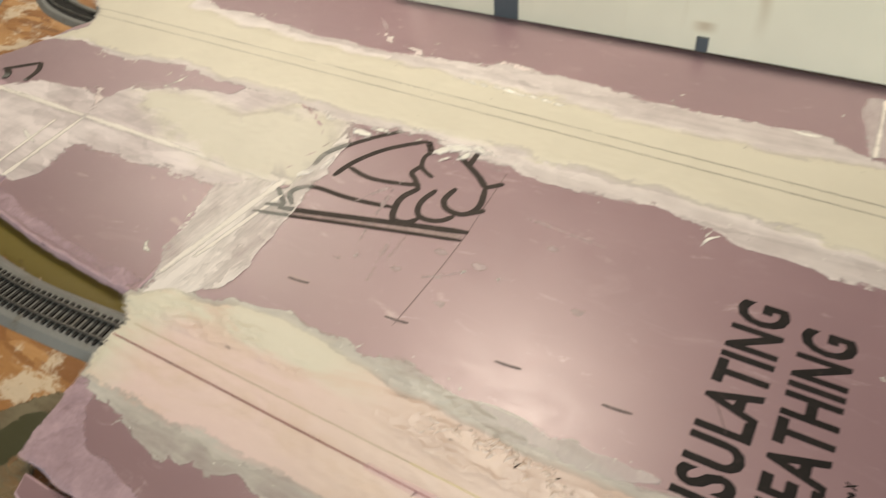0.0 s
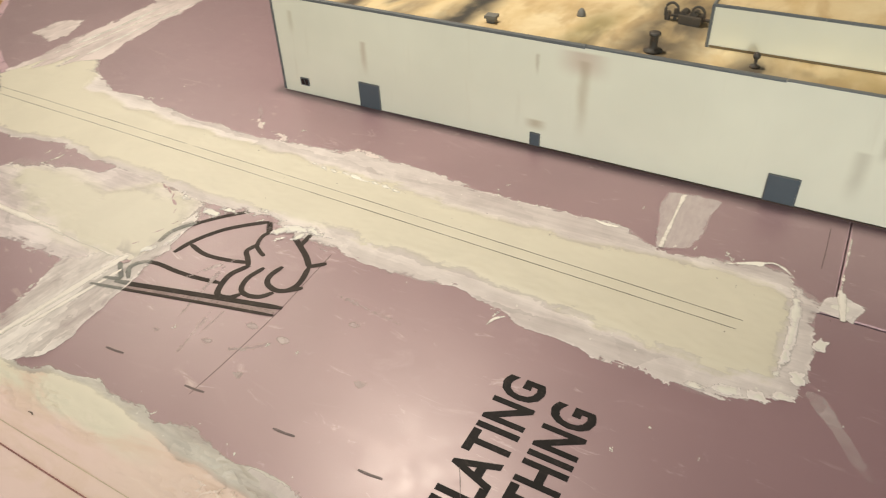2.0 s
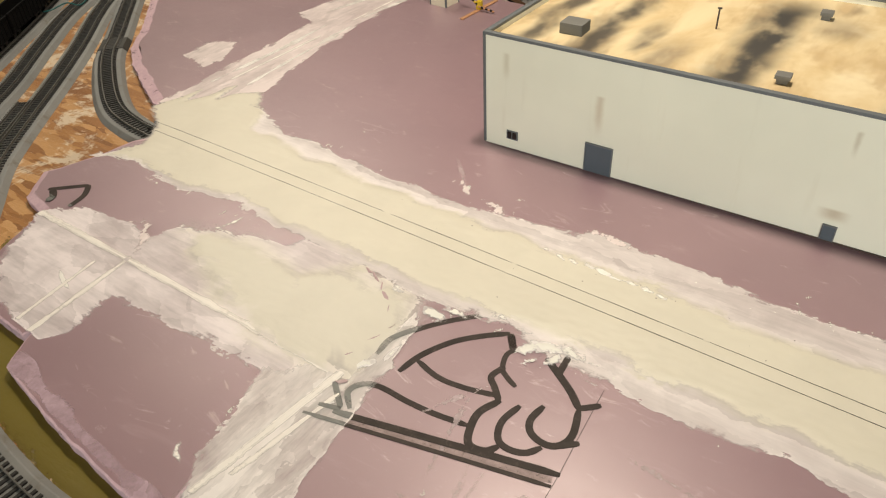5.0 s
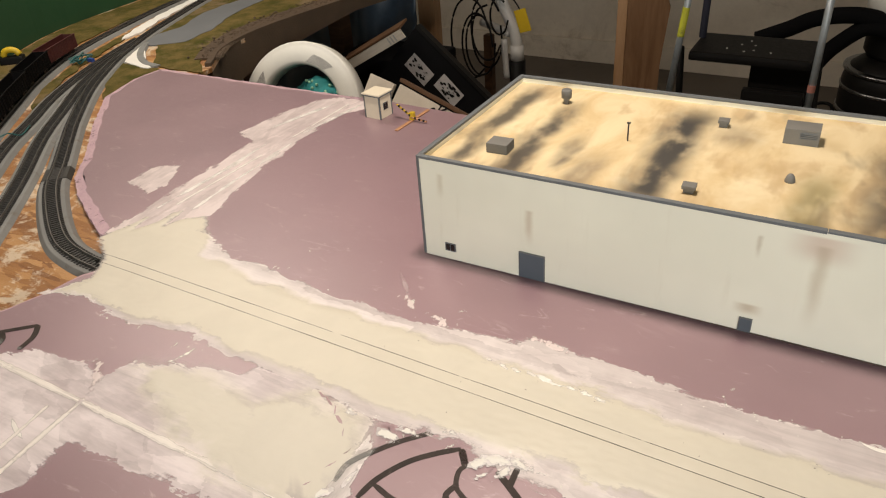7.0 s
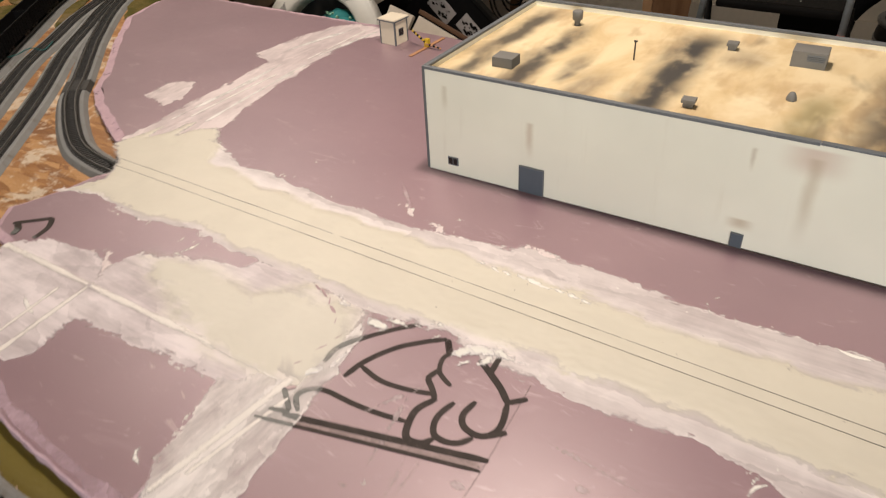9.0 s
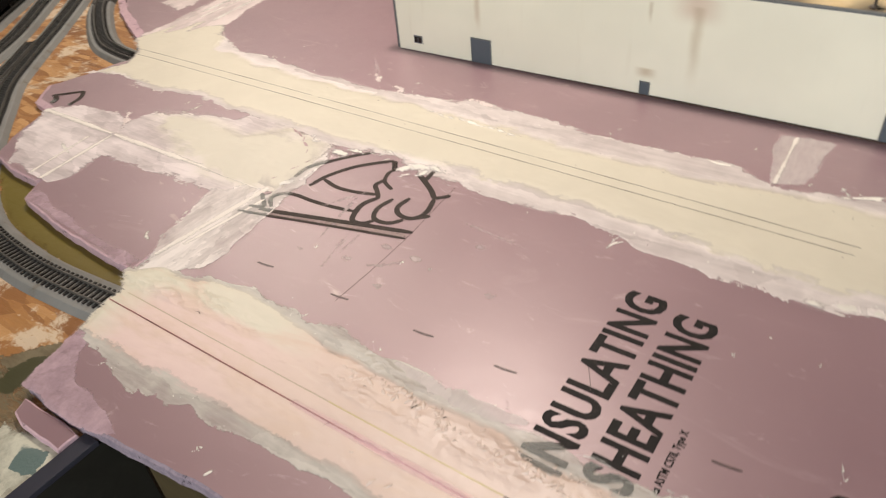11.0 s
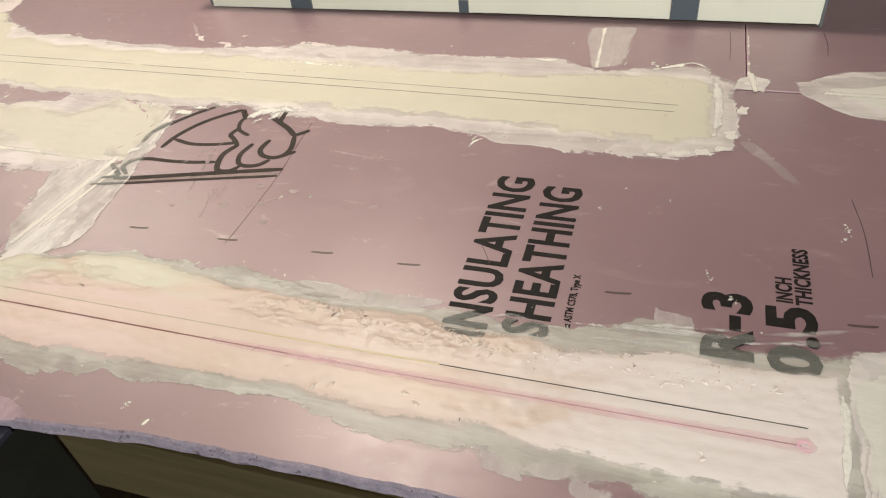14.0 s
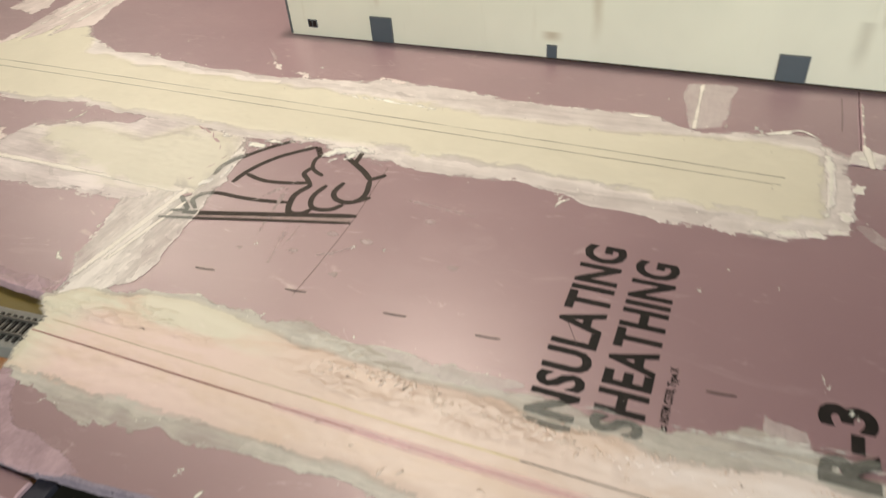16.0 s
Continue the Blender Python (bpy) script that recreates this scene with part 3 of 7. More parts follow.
def lathe(profile, seg=20, bm=None, m=None):
    bm = bm or bmesh.new()
    rings = []
    for r, z in profile:
        rings.append([bm.verts.new((r * math.cos(2 * math.pi * k / seg), r * math.sin(2 * math.pi * k / seg), z)) for k in range(seg)])
    for a, b in zip(rings, rings[1:]):
        for k in range(seg):
            bm.faces.new((a[k], a[(k + 1) % seg], b[(k + 1) % seg], b[k]))
    bm.faces.new(rings[0][::-1])
    bm.faces.new(rings[-1])
    if m is not None:
        bmesh.ops.transform(bm, verts=[v for ring in rings for v in ring], matrix=m)
    return bm


def spline(points, step=0.01):
    """A smooth line through the points, in even steps."""
    p = [Vector(q if len(q) == 3 else (*q, 0)) for q in points]
    p = [2 * p[0] - p[1], *p, 2 * p[-1] - p[-2]]
    dense = []
    for a, b, c, d in zip(p, p[1:], p[2:], p[3:]):
        for k in range(30):
            t = k / 30
            dense.append(0.5 * (2 * b + (c - a) * t + (2 * a - 5 * b + 4 * c - d) * t * t + (3 * b - a - 3 * c + d) * t ** 3))
    dense.append(p[-2])
    run = [0.0]
    for a, b in zip(dense, dense[1:]):
        run.append(run[-1] + (b - a).length)
    n = max(2, round(run[-1] / step) + 1)
    want, line, k = np.linspace(0, run[-1], n), [], 0
    for w in want:
        while k < len(run) - 2 and run[k + 1] < w:
            k += 1
        f = (w - run[k]) / max(run[k + 1] - run[k], 1e-9)
        line.append(dense[k].lerp(dense[k + 1], min(max(f, 0), 1)))
    return line


def across(line):
    """The level direction to the left of the line at each of its points."""
    left = []
    for k in range(len(line)):
        d = line[min(k + 1, len(line) - 1)] - line[max(k - 1, 0)]
        left.append(Vector((-d.y, d.x, 0)).normalized())
    return left


def sweep(line, profile, closed=True, bm=None):
    """A profile of (sideways, up) carried along a level line."""
    bm = bm or bmesh.new()
    rows = [[bm.verts.new(p + l * s + Vector((0, 0, u))) for s, u in profile] for p, l in zip(line, across(line))]
    n = len(profile)
    for a, b in zip(rows, rows[1:]):
        for k in range(n if closed else n - 1):
            bm.faces.new((a[k], b[k], b[(k + 1) % n], a[(k + 1) % n]))
    if closed:
        bm.faces.new(rows[0][::-1])
        bm.faces.new(rows[-1])
    bmesh.ops.recalc_face_normals(bm, faces=bm.faces[:])
    return bm


def tube(points, r, seg=8, step=0.02, bm=None):
    bm = bm or bmesh.new()
    line = spline(points, step)
    rings, up = [], Vector((0, 0, 1))
    for k, p in enumerate(line):
        d = (line[min(k + 1, len(line) - 1)] - line[max(k - 1, 0)]).normalized()
        a = d.cross(up if abs(d.z) < 0.95 else Vector((1, 0, 0))).normalized()
        b = d.cross(a)
        rings.append([bm.verts.new(p + r * (a * math.cos(2 * math.pi * j / seg) + b * math.sin(2 * math.pi * j / seg))) for j in range(seg)])
    for a, b in zip(rings, rings[1:]):
        for j in range(seg):
            bm.faces.new((a[j], a[(j + 1) % seg], b[(j + 1) % seg], b[j]))
    bm.faces.new(rings[0][::-1])
    bm.faces.new(rings[-1])
    bmesh.ops.recalc_face_normals(bm, faces=bm.faces[:])
    return bm


def rough_outline(points, step=0.006, amp=0.0015, curve=False, freq=60.0):
    """The outline through the corners, with a hand-cut waver."""
    if curve:
        line = spline([*points, points[0]], step)[:-1]
    else:
        line = []
        for a, b in zip(points, [*points[1:], points[0]]):
            a, b = Vector((*a, 0)), Vector((*b, 0))
            n = max(1, round((b - a).length / step))
            line += [a.lerp(b, k / n) for k in range(n)]
    return [Vector((p.x + amp * noise.noise(p * freq), p.y + amp * noise.noise(p * freq + Vector((7, 3, 1))), 0)) for p in line]


def slab(outline, z0, z1, lip=0.0, drop=0.0, sides=1):
    """A sheet with a given outline; its rim is worn down by 'drop' over 'lip'. Material 1 is the rim and sides."""
    bm = bmesh.new()
    n = len(outline)
    turn = sum(a.x * b.y - a.y * b.x for a, b in zip(outline, [*outline[1:], outline[0]]))
    if turn < 0:
        outline = outline[::-1]
    inner = []
    for k, p in enumerate(outline):
        d = (outline[(k + 2) % n] - outline[k - 2]).normalized()
        w = lip * (1 + 0.35 * noise.noise(p * 25))
        inner.append(p + Vector((-d.y, d.x, 0)) * w)
    rows = []
    if lip:
        rows.append([bm.verts.new((p.x, p.y, z1)) for p in inner])
        rows.append([bm.verts.new((p.x, p.y, z1 - drop * (1 + 0.3 * noise.noise(p * 40)))) for p in outline])
    else:
        rows.append([bm.verts.new((p.x, p.y, z1)) for p in outline])
    rows.append([bm.verts.new((p.x, p.y, z0)) for p in outline])
    top = bm.faces.new(rows[0])
    for a, b in zip(rows, rows[1:]):
        for k in range(n):
            bm.faces.new((b[k], b[(k + 1) % n], a[(k + 1) % n], a[k])).material_index = sides
    low = bm.faces.new(rows[-1][::-1])
    low.material_index = sides
    bmesh.ops.triangulate(bm, faces=[top, low])
    return bm


def inside(px, py, poly):
    """Signed distance to a polygon, positive inside."""
    d = np.full(px.shape, 1e9)
    odd = np.zeros(px.shape, bool)
    for (ax, ay), (bx, by) in zip(poly, [*poly[1:], poly[0]]):
        ex, ey = bx - ax, by - ay
        t = np.clip(((px - ax) * ex + (py - ay) * ey) / (ex * ex + ey * ey + 1e-12), 0, 1)
        d = np.minimum(d, np.hypot(px - ax - t * ex, py - ay - t * ey))
        if ay != by:
            odd ^= ((ay > py) != (by > py)) & (px < ax + (py - ay) * ex / (by - ay))
    return np.where(odd, d, -d)


def spackle(name, label, material, thin, core=None, grid=0.0025, body=0.0011, base=0.0003, ridge=(), lumps=0.0, bed=(), waver=1.0):
    """A patch of filler: a height field, thick inside 'core' and scraped thin inside 'thin'."""
    t = np.array(thin + (core or []))
    rim = 0.016 if np.ptp(t, 0).max() > 0.15 else 0.009
    lo, hi = t.min(0) - rim, t.max(0) + rim
    xs, ys = np.arange(lo[0], hi[0], grid), np.arange(lo[1], hi[1], grid)
    gx, gy = np.meshgrid(xs, ys)
    wob = np.array([[noise.noise(Vector((x * 26, y * 26, 3))) for x in xs] for y in ys])
    wob2 = np.array([[noise.noise(Vector((x * 90, y * 160, 8))) for x in xs] for y in ys])
    d_thin = inside(gx, gy, thin) + 0.006 * waver * wob
    d_core = inside(gx, gy, core) + 0.007 * waver * wob if core else np.full(gx.shape, -0.02)
    d_thin = np.maximum(d_thin, d_core)
    high = base + body * np.clip(d_core / 0.010 + 0.4, 0, 1) * (1 + 0.18 * wob + 0.16 * wob2) + 0.00018 * np.clip(d_thin / 0.006, 0, 1) * (1 + wob2)
    if lumps:
        knife = np.array([[noise.noise(Vector((x * 60, y * 75, 5))) + 0.6 * noise.noise(Vector((x * 150, y * 190, 2))) for x in xs] for y in ys])
        where = np.array([[noise.noise(Vector((x * 9, y * 20, 11))) for x in xs] for y in ys])
        high += lumps * np.clip((gx - 0.26) / 0.1, 0.12, 1) * np.abs(knife) * np.clip(where + 0.35, 0, 1) * np.clip(d_core / 0.006, 0, 1)
    for (ax, ay), (bx, by), tall, wide in ridge:
        ex, ey = bx - ax, by - ay
        u = np.clip(((gx - ax) * ex + (gy - ay) * ey) / (ex * ex + ey * ey), 0, 1)
        high += tall * np.exp(-(np.hypot(gx - ax - u * ex, gy - ay - u * ey) / wide) ** 2)
    for (ax, ay), (bx, by) in bed:
        f = np.exp(-((gy - ay - (gx - ax) * (by - ay) / (bx - ax)) / 0.004) ** 2) * (gx > ax - 0.01) * (gx < bx + 0.01)
        high = high * (1 - f) + (base + body) * f
    bed_zone = d_core > -0.004
    shares = (("thick_bed", bed_zone), ("feathered_margin", ~bed_zone)) if core and hi[0] - lo[0] > 0.25 else (("", d_thin > -rim),)
    whole = thing(name, label, "spackle patch", "spackle on the foam boards") if len(shares) > 1 else None
    cells = d_thin[:-1, :-1] > -rim
    for piece, zone in shares:
        take = cells & zone[:-1, :-1]
        keep = np.zeros(gx.shape, bool)
        for dy in (0, 1):
            for dx in (0, 1):
                keep[dy:dy + take.shape[0], dx:dx + take.shape[1]] |= take
        number = np.full(gx.shape, -1)
        number[keep] = np.arange(keep.sum())
        q = np.stack([number[:-1, :-1], number[:-1, 1:], number[1:, 1:], number[1:, :-1]], -1)[take]
        me = bpy.data.meshes.new(piece or name)
        me.from_pydata(np.stack([gx[keep], gy[keep], high[keep]], -1).tolist(), [], q.tolist())
        for key, d in (("core", d_core), ("thin", d_thin)):
            me.attributes.new(key, "FLOAT", "POINT").data.foreach_set("value", d[keep].astype(np.float32))
        me.materials.append(material)
        smooth(me)
        ob = new(piece or name, me)
        if whole:
            ob.parent = whole
            tagged(ob, "thin scraped translucent margin" if piece == "feathered_margin" else "")
        else:
            whole = tagged(ob, label, "spackle patch", "spackle on the foam boards")
    return whole


# ---- the room ----
FLOOR, CEIL = -1.02, 1.36
X0, X1, Y0, Y1 = -3.4, 3.0, -3.2, 3.8
tagged(part("floor", box(X0, X1, Y0, Y1, FLOOR - 0.1, FLOOR), M["floor"]), "dark grey-brown concrete basement floor", "floor", kind="structure")
tagged(part("ceiling", box(X0, X1, Y0, Y1, CEIL, CEIL + 0.1), M["ceiling"]), "plain pale basement ceiling", "ceiling", kind="structure")
for n, b in (("wall_north", (X0, X1, Y1, Y1 + 0.12)), ("wall_south", (X0, X1, Y0 - 0.12, Y0)), ("wall_west", (X0 - 0.12, X0, Y0, Y1)), ("wall_east", (X1, X1 + 0.12, Y0, Y1))):
    tagged(part(n, box(*b, FLOOR, CEIL), M["concrete"]), "grey-beige painted basement wall, scuffed and stained", "wall", kind="structure")
tagged(part("baseboard", box(X0, X1, Y1 - 0.03, Y1 - 0.001, FLOOR, FLOOR + 0.14, 0.004), M["concrete"]), "grey-beige ledge along the foot of the basement wall", "baseboard", kind="structure")

# ---- layout base ----
DECK = -0.0127
deck_line = rough_outline([(-2.2, -1.5), (0.232, -1.5), (0.235, -0.694), (1.7, -0.694), (1.7, 0.462), (-0.93, 0.462), (-0.93, 0.53), (-1.02, 0.66), (-1.045, 0.85), (-1.02, 1.15), (-0.97, 1.42), (-0.87, 1.9), (-2.2, 1.9)], 0.05, 0.0)
deck = thing("osb_deck", "amber oriented-strand-board tabletop with dried filler splashes", "tabletop")
part("board", slab(deck_line, DECK - 0.011, DECK), [M["osb"], M["osb"]], deck)
for k, (x, y) in enumerate(((-1.9, -1.3), (0.12, -1.3), (1.55, -0.6), (1.55, 0.36), (-0.4, 0.38), (-1.9, 1.6))):
    part("leg", box(x - 0.03, x + 0.03, y - 0.03, y + 0.03, FLOOR, DECK - 0.0112, 0.003), M["brown_wood"], deck)
fascia = thing("front_fascia", "olive-brown wooden board under the foam's front edge", "fascia board")
part("board", box(0.243, 1.69, -0.699, -0.684, -0.127, DECK - 0.0115, 0.0015), M["olive_board"], fascia)
part("cleat", box(0.243, 1.69, -0.705, -0.6992, -0.040, DECK - 0.0120, 0.0015), M["olive_board"], fascia)
skirt = thing("black_skirt", "black panel skirt with a navy taped top edge beside the table", "table skirt")
part("panel", box(0.236, 0.242, -1.49, -0.7005, FLOOR + 0.02, -0.0145, 0.001), M["skirt_black"], skirt)
part("tape", box(0.226, 0.2425, -1.49, -0.7225, -0.0143, -0.0085, 0.0015), M["navy"], skirt)

# ---- foam boards ----


def foam_board(points, label, amp=0.0012, lip=0.003, drop=0.0015, curve=False, side="foam_cut"):
    ob = part("foam_board", slab(rough_outline(points, 0.006, amp, curve), DECK + 0.0002, 0.0, lip, drop), [M["foam"], M[side]])
    return tagged(ob, label, "foam board", "foam boards on the table")


G = 0.0004
foam_board([(0.100 + G, -0.402), (0.100 + G, -0.161), (1.68, -0.161), (1.68, -0.706), (0.60, -0.703), (0.45, -0.706), (0.36, -0.709), (0.25, -0.720), (0.205, -0.726), (0.140, -0.722), (0.118, -0.650), (0.112, -0.60), (0.092, -0.585), (0.085, -0.52)],
           "mauve printed foam insulation board with black lettering", 0.0015, 0.0022, 0.0014, side="foam_shaded_side")
foam_board([(-0.432 + G, -0.160 + G), (0.7674, -0.160 + G), (0.7674, 0.452), (-0.17, 0.452), (-0.43, 0.466)], "mauve foam insulation board under the model warehouse", 0.0005, 0.0012, 0.0006)
foam_board([(0.7690, -0.160 + G), (1.68, -0.160 + G), (1.68, 0.452), (0.7690, 0.452)], "mauve foam insulation board with filled corner seam", 0.0005, 0.0012, 0.0006)
foam_board([(-0.433, -0.150), (-0.433, 0.466), (-0.740, 0.462), (-1.028, 0.462), (-1.033, 0.385), (-0.995, 0.270), (-0.880, 0.150), (-0.763, 0.042), (-0.690, -0.035), (-0.633, -0.073), (-0.550, -0.115), (-0.482, -0.147)],
           "mauve foam insulation board with a sanded lilac curved edge", 0.0022, 0.016, 0.0035)
foam_board([(0.0995, -0.161), (-0.36, -0.161), (-0.408, -0.232), (-0.418, -0.287), (-0.440, -0.345), (-0.406, -0.389), (-0.352, -0.400), (0.0995, -0.400)], "mauve foam insulation board with a sanded lilac corner", 0.0018, 0.010, 0.0035)
foam_board([(-0.188, -0.4012), (0.0995, -0.4012), (0.085, -0.52), (0.090, -0.575), (0.03, -0.573), (-0.06, -0.567), (-0.150, -0.554), (-0.165, -0.530), (-0.172, -0.515)], "small mauve foam insulation piece beside the track", 0.0015, 0.002, 0.001)
foam_board([(-0.3525, -0.4012), (-0.1888, -0.4012), (-0.173, -0.512), (-0.176, -0.524), (-0.235, -0.522), (-0.292, -0.512), (-0.325, -0.465)], "small mauve foam insulation corner piece", 0.0015, 0.002, 0.001)
foam_board([(0.150, -0.7295), (0.200, -0.7275), (0.2255, -0.7285), (0.2255, -0.7455), (0.200, -0.747), (0.172, -0.748), (0.156, -0.744)], "pink foam offcut beside the table skirt", 0.0012, 0.0016, 0.0010).location.z = -0.005

# ---- filler ----
spackle("spackle_strip", "long cream spackle strip bedding a model rail line", M["spackle"],
        [(-0.464, -0.158), (-0.375, -0.089), (-0.338, -0.077), (-0.291, -0.094), (-0.24, -0.122), (-0.202, -0.112), (-0.165, -0.116), (-0.13, -0.130), (-0.111, -0.118), (-0.076, -0.131), (-0.026, -0.128), (0.015, -0.128), (0.057, -0.136), (0.103, -0.124), (0.184, -0.114), (0.20, -0.104), (0.302, -0.104), (0.401, -0.118), (0.56, -0.109), (0.60, -0.138), (0.72, -0.110),
         (0.757, -0.15), (0.760, -0.27), (0.741, -0.288), (0.70, -0.307), (0.619, -0.307), (0.515, -0.303), (0.495, -0.291), (0.44, -0.284), (0.377, -0.296), (0.306, -0.290), (0.244, -0.287), (0.20, -0.276), (0.09, -0.283), (-0.06, -0.276), (-0.18, -0.267), (-0.27, -0.285), (-0.353, -0.272), (-0.420, -0.290), (-0.388, -0.250), (-0.384, -0.238), (-0.393, -0.206), (-0.412, -0.186)],
        [(-0.464, -0.156), (-0.455, -0.128), (-0.446, -0.088), (-0.436, -0.120), (-0.423, -0.095), (-0.410, -0.052), (-0.400, -0.092), (-0.385, -0.062), (-0.362, -0.048), (-0.335, -0.078), (-0.305, -0.10), (-0.288, -0.134), (-0.241, -0.138), (-0.156, -0.150), (-0.085, -0.155), (-0.025, -0.153), (0.035, -0.154), (0.091, -0.155), (0.20, -0.153), (0.289, -0.156), (0.385, -0.161), (0.50, -0.161), (0.60, -0.150), (0.68, -0.142), (0.728, -0.155),
         (0.733, -0.21), (0.730, -0.262), (0.69, -0.274), (0.60, -0.268), (0.50, -0.258), (0.42, -0.256), (0.32, -0.258), (0.22, -0.260), (0.14, -0.262), (0.09, -0.264), (0.0, -0.260), (-0.07, -0.262), (-0.18, -0.254), (-0.27, -0.270), (-0.353, -0.264), (-0.40, -0.276), (-0.384, -0.248), (-0.382, -0.238), (-0.391, -0.206), (-0.411, -0.185)],
        bed=(((-0.43, -0.186), (0.70, -0.205)), ((-0.43, -0.203), (0.70, -0.219))))
spackle("spackle_patch", "cream spackle knifed over a crossing of foam seams", M["spackle_cross"],
        [(-0.353, -0.398), (-0.343, -0.383), (-0.291, -0.363), (-0.247, -0.353), (-0.20, -0.364), (-0.192, -0.327), (-0.16, -0.315), (-0.063, -0.294), (-0.055, -0.272), (0.014, -0.270), (0.110, -0.286), (0.120, -0.338), (0.122, -0.404), (0.115, -0.430),
         (0.054, -0.433), (0.009, -0.434), (-0.121, -0.443), (-0.150, -0.442), (-0.137, -0.499), (-0.155, -0.520), (-0.25, -0.515), (-0.32, -0.46)],
        [(-0.175, -0.328), (-0.083, -0.316), (-0.014, -0.326), (0.032, -0.278), (0.100, -0.294), (0.118, -0.33), (0.116, -0.397), (0.049, -0.405), (-0.03, -0.395), (-0.10, -0.366)],
        ridge=(((-0.352, -0.400), (0.10, -0.400), 0.0008, 0.0025), ((-0.188, -0.395), (-0.174, -0.52), 0.0008, 0.0025)))
spackle("spackle_patch", "thin whitish spackle band drawn down a foam seam", M["spackle_band"],
        [(0.116, -0.300), (0.134, -0.32), (0.143, -0.389), (0.150, -0.45), (0.157, -0.504), (0.154, -0.536), (0.132, -0.554), (0.095, -0.587), (0.086, -0.562), (0.070, -0.514), (0.061, -0.484), (0.046, -0.43), (0.08, -0.40), (0.11, -0.37)],
        base=0.0006, ridge=(((0.100, -0.40), (0.087, -0.55), 0.0007, 0.003), ((0.118, -0.41), (0.104, -0.53), 0.0004, 0.003)))
spackle("spackle_patch", "pale spackle band drawn along a foam seam", M["spackle_pale"],
        [(-0.470, -0.150), (-0.476, -0.048), (-0.479, 0.063), (-0.494, 0.204), (-0.550, 0.222), (-0.535, 0.30), (-0.531, 0.351), (-0.487, 0.444), (-0.40, 0.444), (-0.381, 0.407), (-0.412, 0.375), (-0.408, 0.245), (-0.400, 0.138), (-0.372, 0.021), (-0.353, -0.055), (-0.377, -0.08), (-0.40, -0.12)],
        ridge=(((-0.434, -0.10), (-0.430, 0.44), 0.0006, 0.003), ((-0.415, -0.08), (-0.41, 0.20), 0.0004, 0.002)))
spackle("spackle_dab", "pale scraped dab of spackle", M["spackle_pale"], [(-0.578, -0.011), (-0.588, 0.043), (-0.565, 0.060), (-0.545, 0.071), (-0.515, 0.03), (-0.503, 0.005), (-0.510, -0.030)], body=0.0005, grid=0.002)
spackle("spackle_strip", "pinkish spackle strip bedding a model rail line", M["spackle_pink"],
        [(0.080, -0.575), (0.10, -0.556), (0.153, -0.548), (0.230, -0.530), (0.312, -0.540), (0.335, -0.530), (0.381, -0.541), (0.441, -0.533), (0.486, -0.541), (0.519, -0.552), (0.544, -0.539), (0.583, -0.548), (0.640, -0.545), (0.690, -0.524), (0.727, -0.530), (0.750, -0.540), (0.796, -0.538), (0.86, -0.534),
         (0.90, -0.56), (0.92, -0.66), (0.90, -0.69), (0.80, -0.690), (0.70, -0.674), (0.663, -0.670), (0.62, -0.680), (0.598, -0.668), (0.532, -0.674), (0.488, -0.668), (0.447, -0.659), (0.375, -0.661), (0.322, -0.666), (0.288, -0.661), (0.272, -0.674), (0.222, -0.678), (0.169, -0.666), (0.130, -0.663), (0.112, -0.635), (0.108, -0.60)],
        [(0.085, -0.580), (0.12, -0.560), (0.20, -0.545), (0.25, -0.540), (0.31, -0.552), (0.36, -0.557), (0.42, -0.560), (0.50, -0.562), (0.58, -0.566), (0.66, -0.564), (0.75, -0.556), (0.826, -0.550),
         (0.829, -0.60), (0.822, -0.655), (0.74, -0.655), (0.66, -0.652), (0.58, -0.650), (0.50, -0.650), (0.42, -0.645), (0.34, -0.646), (0.27, -0.650), (0.22, -0.652), (0.16, -0.652), (0.122, -0.656), (0.114, -0.632), (0.110, -0.60)], body=0.0014, lumps=0.0014, bed=(((0.11, -0.600), (0.801, -0.602)), ((0.11, -0.616), (0.801, -0.6165))))
spackle("spackle_patch", "whitish spackle patch over a foam seam", M["spackle_grey"], [(0.819, -0.139), (0.839, -0.129), (0.857, -0.115), (0.878, -0.109), (0.92, -0.105), (1.05, -0.12), (1.06, -0.19), (0.97, -0.205), (0.890, -0.206), (0.868, -0.200), (0.850, -0.190), (0.825, -0.166)],
        [(0.85, -0.150), (0.92, -0.130), (1.02, -0.14), (1.02, -0.17), (0.90, -0.185)], body=0.0005)
spackle("spackle_dab", "small whitish spackle dab at a seam end", M["spackle_grey"], [(0.753, -0.159), (0.764, -0.138), (0.775, -0.129), (0.795, -0.137), (0.790, -0.156), (0.788, -0.174), (0.780, -0.165)], [(0.766, -0.148), (0.780, -0.142), (0.784, -0.156)], grid=0.002, body=0.0008)
spackle("spackle_dab", "thin whitish filler smear near the warehouse", M["spackle_faint"], [(0.578, -0.023), (0.637, -0.020), (0.636, -0.079), (0.624, -0.121), (0.598, -0.131), (0.586, -0.093)], grid=0.002)
spackle("spackle_smear", "thin grey filler streak fading out over the foam", M["spackle_haze"], [(0.753, -0.258), (0.773, -0.265), (0.792, -0.293), (0.808, -0.317), (0.817, -0.335), (0.812, -0.337), (0.795, -0.318), (0.777, -0.290), (0.760, -0.272)], grid=0.002, waver=0.5)
spackle("scuffed_edge", "sanded lilac corner of the foam board", M["foam_scuff"], [(0.116, -0.640), (0.136, -0.646), (0.150, -0.672), (0.180, -0.694), (0.215, -0.700), (0.260, -0.712), (0.245, -0.723), (0.205, -0.728), (0.140, -0.724), (0.122, -0.67)], grid=0.003, base=0.0002)
